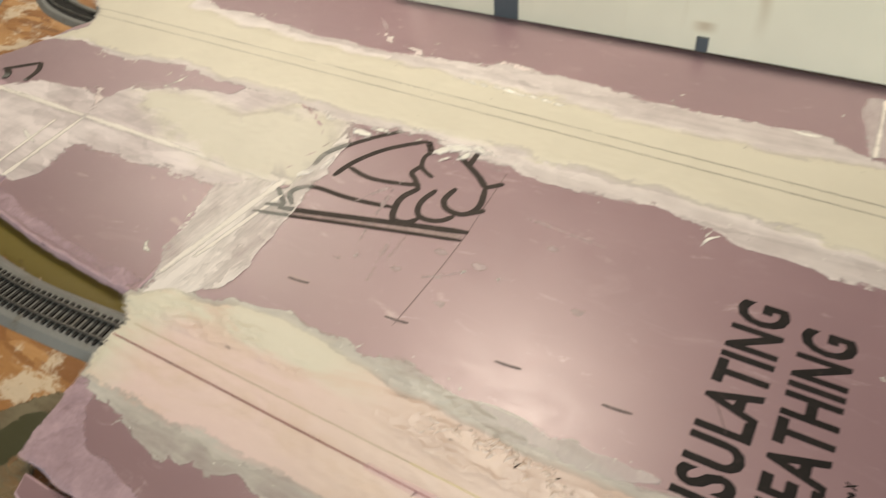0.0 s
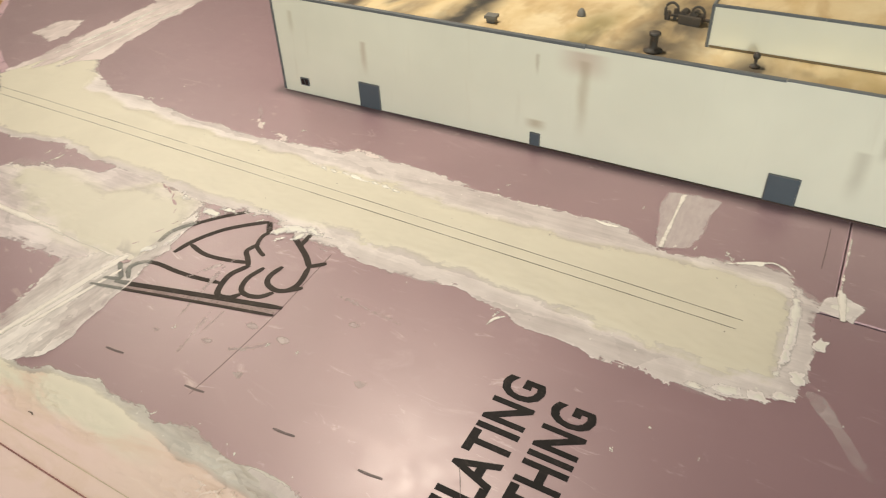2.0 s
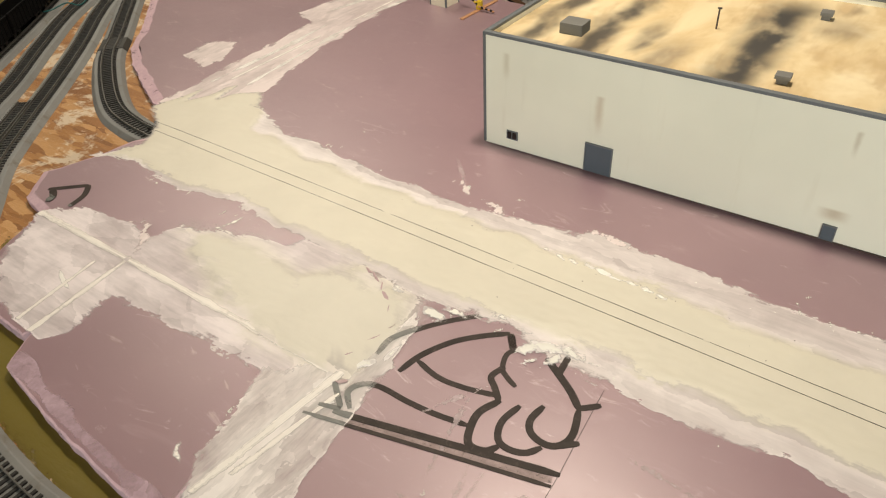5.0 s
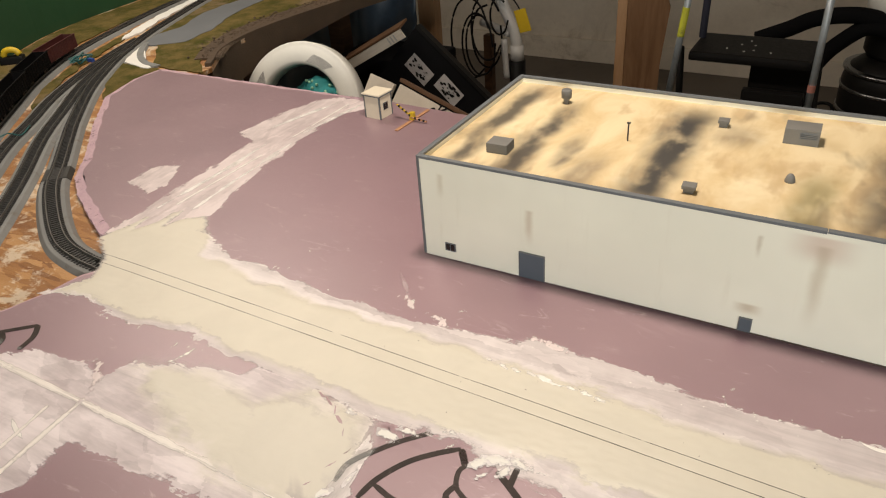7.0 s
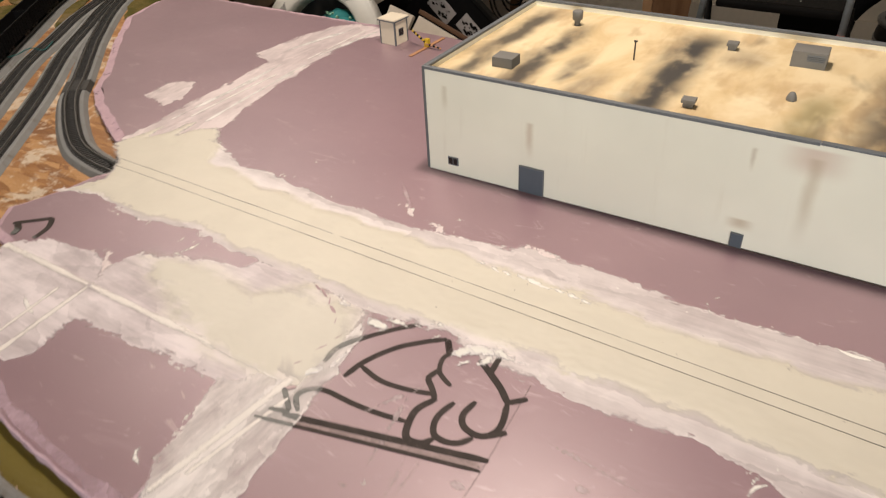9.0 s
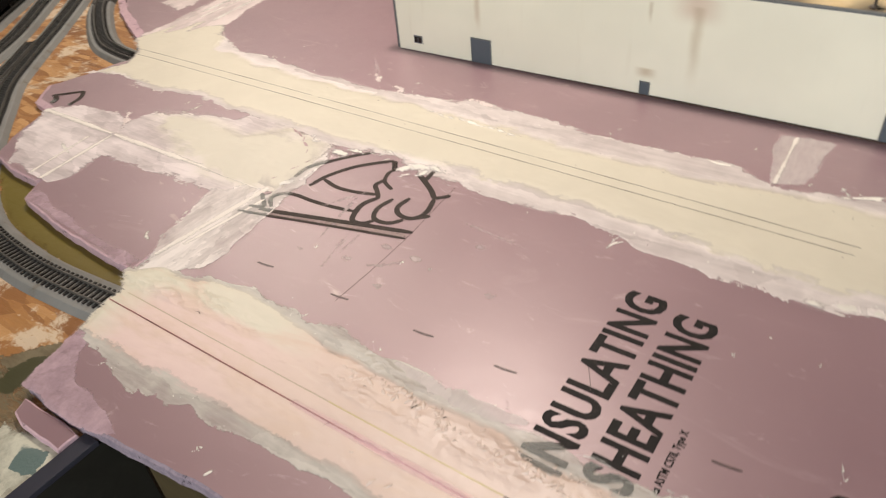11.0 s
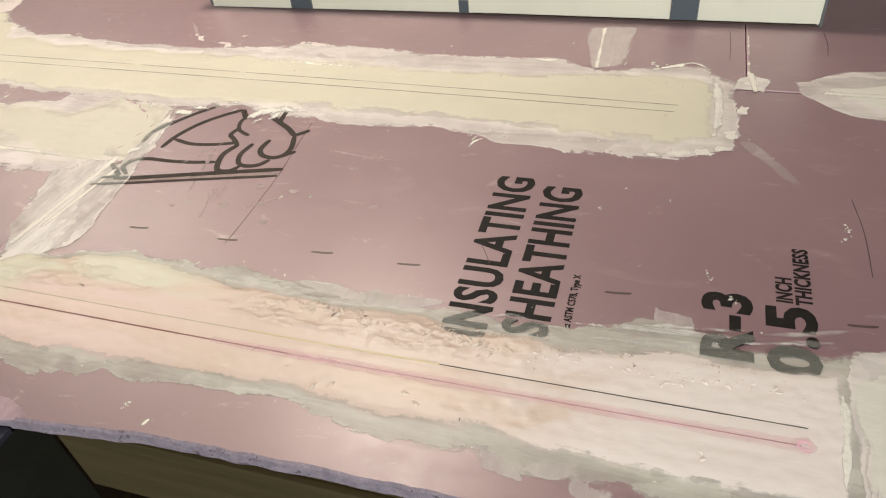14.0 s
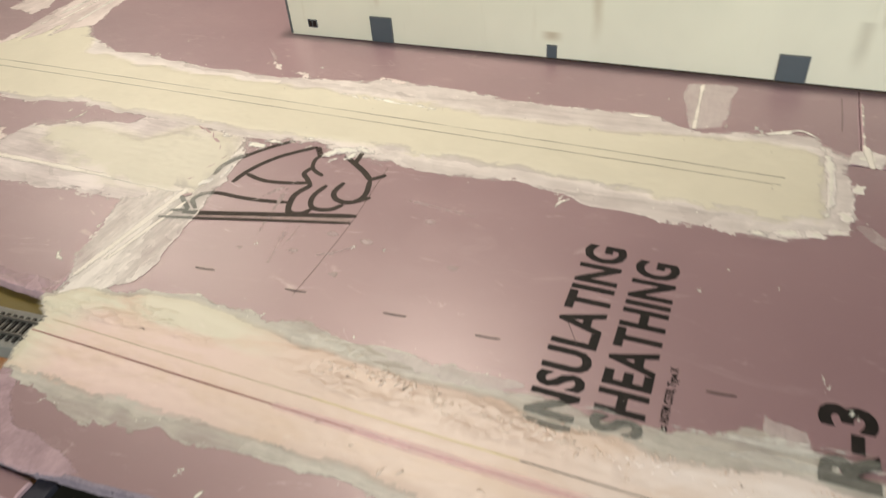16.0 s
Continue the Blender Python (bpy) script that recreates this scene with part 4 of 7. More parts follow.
spackle("scuffed_edge", "sanded lilac edge of the foam board", M["foam_scuff"], [(-0.160, -0.534), (-0.14, -0.538), (-0.05, -0.550), (0.03, -0.556), (0.086, -0.558), (0.087, -0.573), (0.03, -0.571), (-0.06, -0.565), (-0.150, -0.552)], grid=0.003, base=0.0002)
for x, y, s in ((0.300, -0.418, 0.007), (0.338, -0.419, 0.007), (0.275, -0.452, 0.006), (0.222, -0.462, 0.005), (0.385, -0.372, 0.005), (0.330, -0.470, 0.005), (0.43, -0.43, 0.004)):
    spackle("spackle_dab", "small faint smudge of filler on the foam", M["spackle_smudge"], [(x - 1.2 * s, y), (x - 0.5 * s, y + 0.7 * s), (x + 0.6 * s, y + 0.6 * s), (x + 1.2 * s, y + 0.1 * s), (x + 0.4 * s, y - 0.7 * s), (x - 0.6 * s, y - 0.5 * s)], grid=0.0015, waver=0.4)
spackle("spackle_dab", "thin square dab of white filler", M["spackle_faint"], [(0.700, -0.513), (0.727, -0.514), (0.729, -0.534), (0.702, -0.534)], grid=0.0015)
spackle("marker_stain", "faint pink marker stain along the bedded rail", M["marker_stain"], [(0.36, -0.6135), (0.45, -0.6130), (0.76, -0.6126), (0.790, -0.6116), (0.800, -0.6095), (0.8065, -0.6165), (0.800, -0.6235), (0.790, -0.6218), (0.76, -0.6212), (0.45, -0.6215), (0.36, -0.620)], grid=0.002, base=0.0024, waver=0.15)


def ridge_line(a, b, wide, label="thin raised ridge of filler along a foam seam"):
    (ax, ay), (bx, by) = a, b
    n = math.hypot(bx - ax, by - ay)
    ux, uy = -(by - ay) / n * wide / 2, (bx - ax) / n * wide / 2
    poly = [(ax + ux, ay + uy), (bx + ux, by + uy), (bx - ux, by - uy), (ax - ux, ay - uy)]
    spackle("spackle_ridge", label, M["spackle_ridge"], poly, [(ax + ux * 0.5, ay + uy * 0.5), (bx + ux * 0.5, by + uy * 0.5), (bx - ux * 0.5, by - uy * 0.5), (ax - ux * 0.5, ay - uy * 0.5)], grid=0.0018, body=0.0006, base=0.0010, waver=0.2)


ridge_line((-0.352, -0.400), (0.10, -0.400), 0.008)
ridge_line((-0.188, -0.395), (-0.174, -0.518), 0.007)
ridge_line((-0.215, -0.42), (-0.20, -0.515), 0.005)
ridge_line((0.108, -0.395), (0.092, -0.548), 0.008)
ridge_line((0.122, -0.415), (0.106, -0.52), 0.005)
ridge_line((-0.434, -0.04), (-0.432, 0.16), 0.006)
ridge_line((-0.431, 0.24), (-0.430, 0.42), 0.005)
ridge_line((0.845, -0.160), (1.03, -0.162), 0.007)
ridge_line((0.598, -0.024), (0.601, -0.130), 0.0045)
ridge_line((0.772, -0.125), (0.777, -0.166), 0.006)
ridge_line((0.7710, -0.030), (0.7705, -0.128), 0.0026, "thin white filler line in a foam seam")


def smear_line(name, points, wide, label, material, body=0.0007, base=0.0011, waver=0.25, parent_core=True):
    """A narrow bead or curl of filler along a bent line, tapering at both ends."""
    line = spline(points, 0.004)
    n, left = len(line), across(spline(points, 0.004))
    f = [min(1.0, 0.25 + 3.0 * min(k, n - 1 - k) / n) * wide / 2 for k in range(n)]
    rim = lambda g: [(p.x + l.x * w * g, p.y + l.y * w * g) for p, l, w in zip(line, left, f)] + [(p.x - l.x * w * g, p.y - l.y * w * g) for p, l, w in reversed(list(zip(line, left, f)))]
    return spackle(name, label, material, rim(1.0), rim(0.45) if parent_core else None, grid=0.0014, body=body, base=base, waver=waver)


def torn_dab(x, y, long, wide, turn, label, material, body=0.0012, base=0.0010, waver=0.7, thick=True):
    """A torn blob of filler pulled in one direction by the knife."""
    c, s_ = math.cos(turn), math.sin(turn)
    spots = [(-0.50, -0.1), (-0.42, 0.34), (-0.12, 0.50), (0.20, 0.34), (0.50, 0.42), (0.40, 0.05), (0.52, -0.30), (0.12, -0.42), (-0.20, -0.50)]
    spots = [(u * long * random.uniform(0.8, 1.15), w * wide * random.uniform(0.75, 1.2)) for u, w in spots]
    thin = [(x + u * c - w * s_, y + u * s_ + w * c) for u, w in spots]
    core = [(x + 0.6 * (u * c - w * s_), y + 0.6 * (u * s_ + w * c)) for u, w in spots]
    return spackle("spackle_dab", label, material, thin, core if thick else None, grid=0.0014, body=body, base=base, waver=waver)


curl = "small white curl of filler raised by the knife"
smear_line("spackle_curl", [(0.049, -0.520), (0.0535, -0.528), (0.064, -0.533)], 0.0048, curl, M["spackle_wet"], base=0.0003)
smear_line("spackle_curl", [(-0.248, -0.360), (-0.232, -0.349), (-0.211, -0.360), (-0.196, -0.378), (-0.188, -0.398)], 0.009, curl, M["spackle_pale"], base=0.0008)
smear_line("spackle_curl", [(-0.160, -0.322), (-0.146, -0.305), (-0.140, -0.282)], 0.0030, curl, M["spackle_wet"], base=0.0005)
smear_line("spackle_curl", [(-0.234, -0.449), (-0.214, -0.457), (-0.196, -0.462)], 0.0055, curl, M["spackle_wet"], base=0.0006)
smear_line("spackle_curl", [(0.4935, -0.317), (0.4965, -0.305), (0.505, -0.297)], 0.0035, curl, M["spackle_wet"], base=0.0003)
smear_line("spackle_curl", [(0.404, -0.106), (0.408, -0.114), (0.411, -0.121)], 0.0024, curl, M["spackle_wet"], base=0.0003)
smear_line("spackle_curl", [(0.520, -0.112), (0.535, -0.116), (0.556, -0.115)], 0.0040, curl, M["spackle_wet"], base=0.0004)
smear_line("spackle_curl", [(0.022, -0.090), (0.036, -0.101), (0.047, -0.112)], 0.0070, curl, M["spackle_pale"], base=0.0004)
smear_line("spackle_curl", [(0.070, -0.112), (0.090, -0.118), (0.106, -0.127)], 0.0075, curl, M["spackle_pale"], base=0.0004)
smear_line("spackle_curl", [(0.188, -0.108), (0.206, -0.103), (0.228, -0.107), (0.252, -0.114)], 0.0060, curl, M["spackle_pale"], base=0.0004)
smear_line("spackle_curl", [(0.665, -0.128), (0.690, -0.116), (0.712, -0.107), (0.736, -0.128)], 0.0050, curl, M["spackle_wet"], base=0.0006)

# wet white beads along the upper edge of the bed, and its built-up east end
for k in range(9):
    x = 0.175 + 0.0155 * k
    torn_dab(x, -0.1575 - 0.0007 * k + random.gauss(0, 0.0012), random.uniform(0.012, 0.020), random.uniform(0.005, 0.008), random.uniform(-0.5, 0.2), "wet white bead of filler on the cream strip", M["spackle_wet"], 0.0007, 0.0014, 0.5)
smear_line("spackle_ridge", [(0.727, -0.128), (0.737, -0.160), (0.7395, -0.205), (0.736, -0.258)], 0.010, "built-up ridge of filler at the end of the strip", M["spackle_grey"], 0.0009, 0.0014, 0.4)
for x, y, long, wide, turn in ((0.763, -0.206, 0.018, 0.010, 1.2), (0.705, -0.294, 0.026, 0.012, 0.3), (0.728, -0.290, 0.022, 0.014, -0.4), (0.746, -0.281, 0.020, 0.010, 0.1), (0.680, -0.302, 0.020, 0.008, 0.0), (0.752, -0.256, 0.012, 0.020, 0.2)):
    torn_dab(x, y, long, wide, turn, "torn scrap of filler at the end of the strip", M["spackle_grey"], 0.0007, 0.0005)

# torn filler over the top of the emblem and along the corner of the crossing
for x, y, long, wide, turn in ((0.226, -0.288, 0.030, 0.013, 0.9), (0.241, -0.276, 0.034, 0.016, 0.3), (0.262, -0.272, 0.030, 0.014, -0.2), (0.214, -0.272, 0.026, 0.010, 0.2), (0.252, -0.288, 0.018, 0.007, 1.2), (0.277, -0.274, 0.026, 0.009, 0.0), (0.190, -0.266, 0.026, 0.008, 0.1), (0.236, -0.298, 0.014, 0.005, 0.9)):
    torn_dab(x, y, long, wide, turn, "torn white filler lapping over the printed emblem", M["spackle_torn"], 0.0004, 0.0009)
for x, y, long, wide, turn in ((0.131, -0.352, 0.030, 0.010, 1.5), (0.118, -0.378, 0.026, 0.010, 0.8), (0.130, -0.296, 0.024, 0.009, -0.2), (0.092, -0.392, 0.022, 0.010, 0.5), (0.150, -0.283, 0.028, 0.008, 0.1), (0.078, -0.282, 0.026, 0.007, -0.5), (0.120, -0.432, 0.020, 0.007, 1.1)):
    torn_dab(x, y, long, wide, turn, "torn white filler at the corner of the crossing", M["spackle_torn"], 0.0004, 0.0010)

# streaks dragged over the printed letters and scraps along the front margin
for pts, w in (([(0.640, -0.541), (0.690, -0.535), (0.735, -0.533), (0.775, -0.528)], 0.0050), ([(0.655, -0.552), (0.700, -0.547), (0.760, -0.541)], 0.0060), ([(0.700, -0.530), (0.740, -0.526), (0.774, -0.520)], 0.0026), ([(0.735, -0.541), (0.775, -0.533), (0.822, -0.522)], 0.0036),
               ([(0.775, -0.524), (0.808, -0.516), (0.840, -0.506)], 0.0042), ([(0.575, -0.546), (0.592, -0.541), (0.618, -0.548)], 0.0040)):
    smear_line("spackle_streak", pts, w, "thin streak of filler dragged over the print", M["spackle_streak"], 0.0004, 0.0012, 0.3, False)
for x, y, long, wide, turn in ((0.612, -0.672, 0.040, 0.018, -0.3), (0.645, -0.668, 0.034, 0.014, 0.2), (0.672, -0.680, 0.034, 0.014, -0.1), (0.705, -0.684, 0.030, 0.012, 0.1), (0.585, -0.662, 0.030, 0.010, -0.2)):
    torn_dab(x, y, long, wide, turn, "scraped scrap of filler along the front margin", M["spackle_faint"], 0.0001, 0.0004, thick=False)
# pale streaks that paint the filler's specular sheen beside the rail
for pts, w in (([(0.425, -0.6225), (0.455, -0.6245), (0.492, -0.6275)], 0.0050), ([(0.470, -0.634), (0.500, -0.6365), (0.532, -0.6375)], 0.0045), ([(0.385, -0.586), (0.410, -0.5885), (0.440, -0.5895)], 0.0040), ([(0.360, -0.578), (0.378, -0.582), (0.398, -0.583)], 0.0040), ([(0.452, -0.588), (0.478, -0.590), (0.498, -0.5915)], 0.0030)):
    smear_line("spackle_streak", pts, w, "pale streak painted for the sheen of the filler beside the rail", M["spackle_wet"], 0.0003, 0.0015, 0.5, False)
for pts, w in (([(-0.455, -0.06), (-0.452, 0.08), (-0.458, 0.20)], 0.010), ([(-0.398, -0.04), (-0.408, 0.10), (-0.415, 0.22)], 0.007), ([(-0.500, 0.26), (-0.480, 0.34), (-0.455, 0.42)], 0.010), ([(-0.425, 0.25), (-0.418, 0.33), (-0.405, 0.42)], 0.008)):
    smear_line("spackle_streak", pts, w, "pale knife streak along the seam band", M["spackle_wet"], 0.0002, 0.0007, 0.8, False)
torn_dab(0.352, -0.6985, 0.009, 0.004, 1.2, "tiny white blob of filler on the foam", M["spackle_wet"], 0.0006, 0.0004, 0.3)
smear_line("spackle_ridge", [(0.8225, -0.556), (0.8245, -0.580), (0.8235, -0.608), (0.819, -0.650)], 0.008, "built-up ridge of filler at the end of the pink strip", M["spackle_wet"], 0.0006, 0.0016, 0.4)
smear_line("spackle_ridge", [(0.838, -0.558), (0.840, -0.580), (0.838, -0.620), (0.834, -0.655)], 0.012, "pale knife stroke beside the pink strip", M["spackle_grey"], 0.0005, 0.0010, 0.5)
spackle("spackle_patch", "pale whitish spackle beyond the end of the pink strip", M["spackle_grey"], [(0.826, -0.552), (0.840, -0.528), (0.875, -0.520), (0.93, -0.528), (0.95, -0.62), (0.93, -0.69), (0.86, -0.692), (0.828, -0.67)],
        [(0.830, -0.560), (0.850, -0.542), (0.90, -0.545), (0.91, -0.62), (0.90, -0.675), (0.84, -0.672)], body=0.0008, base=0.0007)
smear_line("spackle_smear", [(0.405, -0.540), (0.445, -0.545), (0.492, -0.545), (0.532, -0.538)], 0.016, "grey translucent sweep of thin filler", M["spackle_faint"], 0.0002, 0.0004, 0.3, False)

# crumbs and pits
crumbs = bmesh.new()
flecks = [(0.752, -0.490, 0.005), (0.757, -0.493, 0.003), (0.495, -0.297, 0.006), (0.735, -0.463, 0.0045), (0.738, -0.470, 0.0035), (0.846, -0.390, 0.006), (0.842, -0.402, 0.0045), (0.328, -0.688, 0.0055), (0.058, -0.478, 0.006), (0.640, -0.394, 0.004), (0.70, -0.372, 0.0025), (0.66, -0.36, 0.0022), (0.565, -0.068, 0.003), (0.41, -0.092, 0.003), (0.105, -0.092, 0.0055), (0.04, -0.100, 0.008), (-0.15, -0.06, 0.002), (0.235, -0.452, 0.003), (0.33, -0.43, 0.0035), (0.36, -0.425, 0.003), (0.18, -0.672, 0.003), (0.196, -0.668, 0.0028)]
for k in range(110):
    x = random.uniform(-0.30, 0.80)
    y, s = random.choice(((-0.128, 0.016), (-0.285, 0.012), (-0.545, 0.012), (-0.663, 0.010)))
    if y < -0.5 and x < 0.15:
        continue
    flecks.append((x, y + random.gauss(0, s), random.uniform(0.0005, 0.0014)))
for k in range(150):
    x = random.uniform(-0.32, 0.75)
    y = random.choice((-0.118, -0.118, -0.283, -0.543, -0.667)) + random.gauss(0, 0.006)
    if y < -0.5 and x < 0.15 or noise.noise(Vector((x * 14, y * 3, 4))) < 0.0:
        continue
    flecks.append((x, y, random.uniform(0.0015, 0.0048)))
loose = []
for x, y, r in flecks:
    if r < 0.0025:
        loose.append((x, y, r))
        continue
    turn = random.uniform(0.9, 2.0)
    for k in range(int(5 + r * 1800)):
        u, w = random.gauss(0, 0.42 * r), random.gauss(0, 0.16 * r)
        loose.append((x + u * math.cos(turn) - w * math.sin(turn), y + u * math.sin(turn) + w * math.cos(turn), random.uniform(0.0005, 0.30 * r)))
for x, y, r in loose:
    bmesh.ops.create_icosphere(crumbs, subdivisions=1, radius=r * 0.5, matrix=Matrix.Translation((x, y, 0.0003)) @ Matrix.Rotation(random.random() * 6.28, 4, "Z") @ Matrix.Diagonal((1.0, random.uniform(0.8, 1.7), min(0.7, 0.0010 / r), 1)))
for v in crumbs.verts:
    d = 0.0011 * noise.noise_vector(v.co * 420)
    v.co += Vector((d.x, d.y, 0.3 * d.z))
tagged(part("filler_crumbs", crumbs, M["white_card"]), "small white crumbs of dried filler scattered on the foam", "filler crumbs", kind="stuff")
# dark beads on the surface; the pinholes' shade is only their colour
pits = bmesh.new()
for k in range(60):
    x = random.uniform(-0.05, 0.78)
    y = random.choice((random.gauss(-0.160, 0.003), random.gauss(-0.160, 0.003), random.gauss(-0.20, 0.025), random.gauss(-0.60, 0.025)))
    if y < -0.5 and x < 0.15:
        continue
    r = random.uniform(0.0004, 0.0011)
    bmesh.ops.create_icosphere(pits, subdivisions=1, radius=r * 0.8, matrix=Matrix.Translation((x, y, 0.0015)) @ Matrix.Diagonal((1, 0.8, 0.35, 1)))
flakes = bmesh.new()
for k in range(190):
    x, y = random.uniform(0.40, 0.79), random.gauss(-0.566, 0.006)
    if not -0.582 < y < -0.561 - 0.006 * noise.noise(Vector((x * 30, 0, 0))):
        continue
    n = random.uniform(0.0006, 0.0022)
    turn = random.gauss(1.25, 0.5) if random.random() < 0.6 else random.gauss(-0.1, 0.4)
    bmesh.ops.create_icosphere(flakes, subdivisions=1, radius=1.0, matrix=Matrix.Translation((x, y, 0.0018)) @ Matrix.Rotation(turn, 4, "Z") @ Matrix.Diagonal((n, random.uniform(0.0003, 0.0008), random.uniform(0.0002, 0.0005), 1)))
for v in flakes.verts:
    d = 0.0006 * noise.noise_vector(v.co * 600)
    v.co += Vector((d.x, d.y, 0.5 * d.z))
tagged(part("filler_flakes", flakes, M["filler_flake"], rounded=True), "small raised flakes and knife burrs in the pink spackle", "filler flakes", kind="stuff")


def burr(bm, x, y, long, wide, high, turn, bend):
    """A torn burr of filler: a lopsided ridge, bent and tapered, steep on one side."""
    rows = []
    for k in range(6):
        u = k / 5 - 0.5
        f = 1 - abs(2 * u) ** 1.6 * 0.92
        a = turn + bend * u
        px, py = x + long * u * math.cos(a), y + long * u * math.sin(a)
        nx, ny = -math.sin(a), math.cos(a)
        w, h = wide * f * random.uniform(0.7, 1.3), high * f * random.uniform(0.6, 1.3)
        z = 0.0014
        rows.append([bm.verts.new((px + nx * q, py + ny * q, z + r)) for q, r in ((-w, 0), (-0.25 * w, h), (0.1 * w, 0.9 * h), (0.7 * w, 0.25 * h), (1.5 * w, -0.0002))])
    for a, b in zip(rows, rows[1:]):
        for k in range(4):
            bm.faces.new((a[k], a[k + 1], b[k + 1], b[k]))


for tone, count, x0, x1 in (("filler_flake", 180, 0.37, 0.62), ("filler_flake_white", 70, 0.60, 0.80)):
    burrs = bmesh.new()
    for _ in range(count):
        x = random.uniform(x0, x1)
        if random.random() < 0.94:
            y = -0.562 - 0.012 * max(0.0, min(1.0, (x - 0.42) / 0.12)) - abs(random.gauss(0, 0.006)) + 0.003 * math.sin(x * 60)
        else:
            y = -0.641 + abs(random.gauss(0, 0.005))
        n = random.uniform(0.4, 1.0) ** 1.5 * (1.0 if x < 0.6 else 0.7)
        burr(burrs, x, y, 0.011 * n, 0.0019 * n + 0.0004, 0.0021 * n + 0.0004, random.choice((0.9, 1.1, -0.15, 0.3, 2.6)) + random.gauss(0, 0.25), random.gauss(0, 0.8))
    tagged(part("filler_burrs", burrs, M[tone], rounded=True), "small torn burrs of filler left by the knife along the strip", "filler burrs", kind="stuff")
tagged(part("dark_grit", pits, M["pencil"]), "tiny dark dots standing in for shaded pinholes in the spackle", "grit", kind="stuff")

# ---- rails bedded in the filler ----
def bedded(points, material, label, wide=0.00058, z=0.00158):
    line = [p + Vector((0, 0, 0.00016 * noise.noise(Vector((p.x * 16, p.y * 50, 6))) + 0.00014 * noise.noise(Vector((p.x * 70, p.y * 50, 2))))) for p in spline(points, 0.006)]
    ob = part("rail", sweep(line, [(-wide / 2, -0.003), (wide / 2, -0.003), (wide / 2, z), (-wide / 2, z)]), material)
    return tagged(ob, label, "rail", "rails bedded in the spackle")


bedded([(-0.425, -0.187), (-0.36, -0.187), (-0.25, -0.188), (0.0, -0.191), (0.30, -0.196), (0.55, -0.201), (0.698, -0.205)], M["rail_dark"], "thin dark model rail flush with cream spackle")
bedded([(-0.417, -0.204), (-0.36, -0.204), (-0.25, -0.205), (0.0, -0.208), (0.30, -0.212), (0.55, -0.216), (0.695, -0.219)], M["rail_dark"], "thin dark model rail flush with cream spackle")
bedded([(0.120, -0.600), (0.26, -0.601), (0.385, -0.6015)], M["rail_olive"], "thin pale olive model rail flush with pink spackle", z=0.0020)
bedded([(0.3855, -0.6015), (0.46, -0.602), (0.548, -0.602)], M["rail_glint"], "yellowish stretch of rail flush with pink spackle, its glint put into the colour", 0.0009, 0.0021)
bedded([(0.5485, -0.602), (0.68, -0.602), (0.801, -0.602)], M["rail_dark"], "thin dark model rail flush with pink spackle", z=0.0020)
bedded([(0.112, -0.6155), (0.20, -0.6158), (0.30, -0.6165), (0.43, -0.617)], M["rail_pink"], "dark model rail reddened with marker", 0.0011, 0.0021)
bedded([(0.4305, -0.617), (0.55, -0.617), (0.796, -0.6165)], M["rail_pale_pink"], "model rail covered with pink marker", 0.0008, 0.0020)


# knife nicks and gouges in the filler
for k, (x, y, n, a) in enumerate(((0.291, -0.583, 0.011, 1.9), (0.207, -0.585, 0.010, -0.2), (0.401, -0.619, 0.009, 0.8), (0.369, -0.588, 0.008, 1.1), (0.449, -0.572, 0.010, 1.4), (0.554, -0.636, 0.008, -0.5),
                                    (0.578, -0.643, 0.012, 1.3), (0.681, -0.648, 0.007, -0.4), (0.688, -0.640, 0.005, 0.2), (0.743, -0.573, 0.005, 0.9), (0.716, -0.578, 0.004, 0.3), (0.688, -0.574, 0.004, 1.2),
                                    (0.40, -0.575, 0.007, 0.4), (0.425, -0.580, 0.006, 1.6), (0.475, -0.568, 0.006, 1.0), (0.52, -0.578, 0.007, 0.5), (0.61, -0.575, 0.004, 0.2))):
    c, s = math.cos(a) * n * 0.42, math.sin(a) * n * 0.42
    bm = bmesh.new()
    line = spline([(x - c, y - s, 0.0), (x - 0.15 * n * math.sin(a), y + 0.15 * n * math.cos(a), 0.0), (x + c, y + s, 0.0)], 0.0012)
    side, m = across(line), len(line)
    for p, l in zip(line, side):
        i = line.index(p)
        w = 0.0009 * math.sin(math.pi * (i + 0.4) / m) * (1.0 if k == 0 else 0.6)
        for q in (p + l * w, p - l * w):
            bm.verts.new((q.x, q.y, 0.0019))
    bm.verts.ensure_lookup_table()
    for i in range(m - 1):
        bm.faces.new([bm.verts[j] for j in (2 * i, 2 * i + 1, 2 * i + 3, 2 * i + 2)])
    bmesh.ops.solidify(bm, geom=bm.faces[:], thickness=0.0007)
    tagged(part("knife_nick", bm, M["nick"]), "small dark knife nick in the pink spackle", "nick", "knife nicks in the spackle")

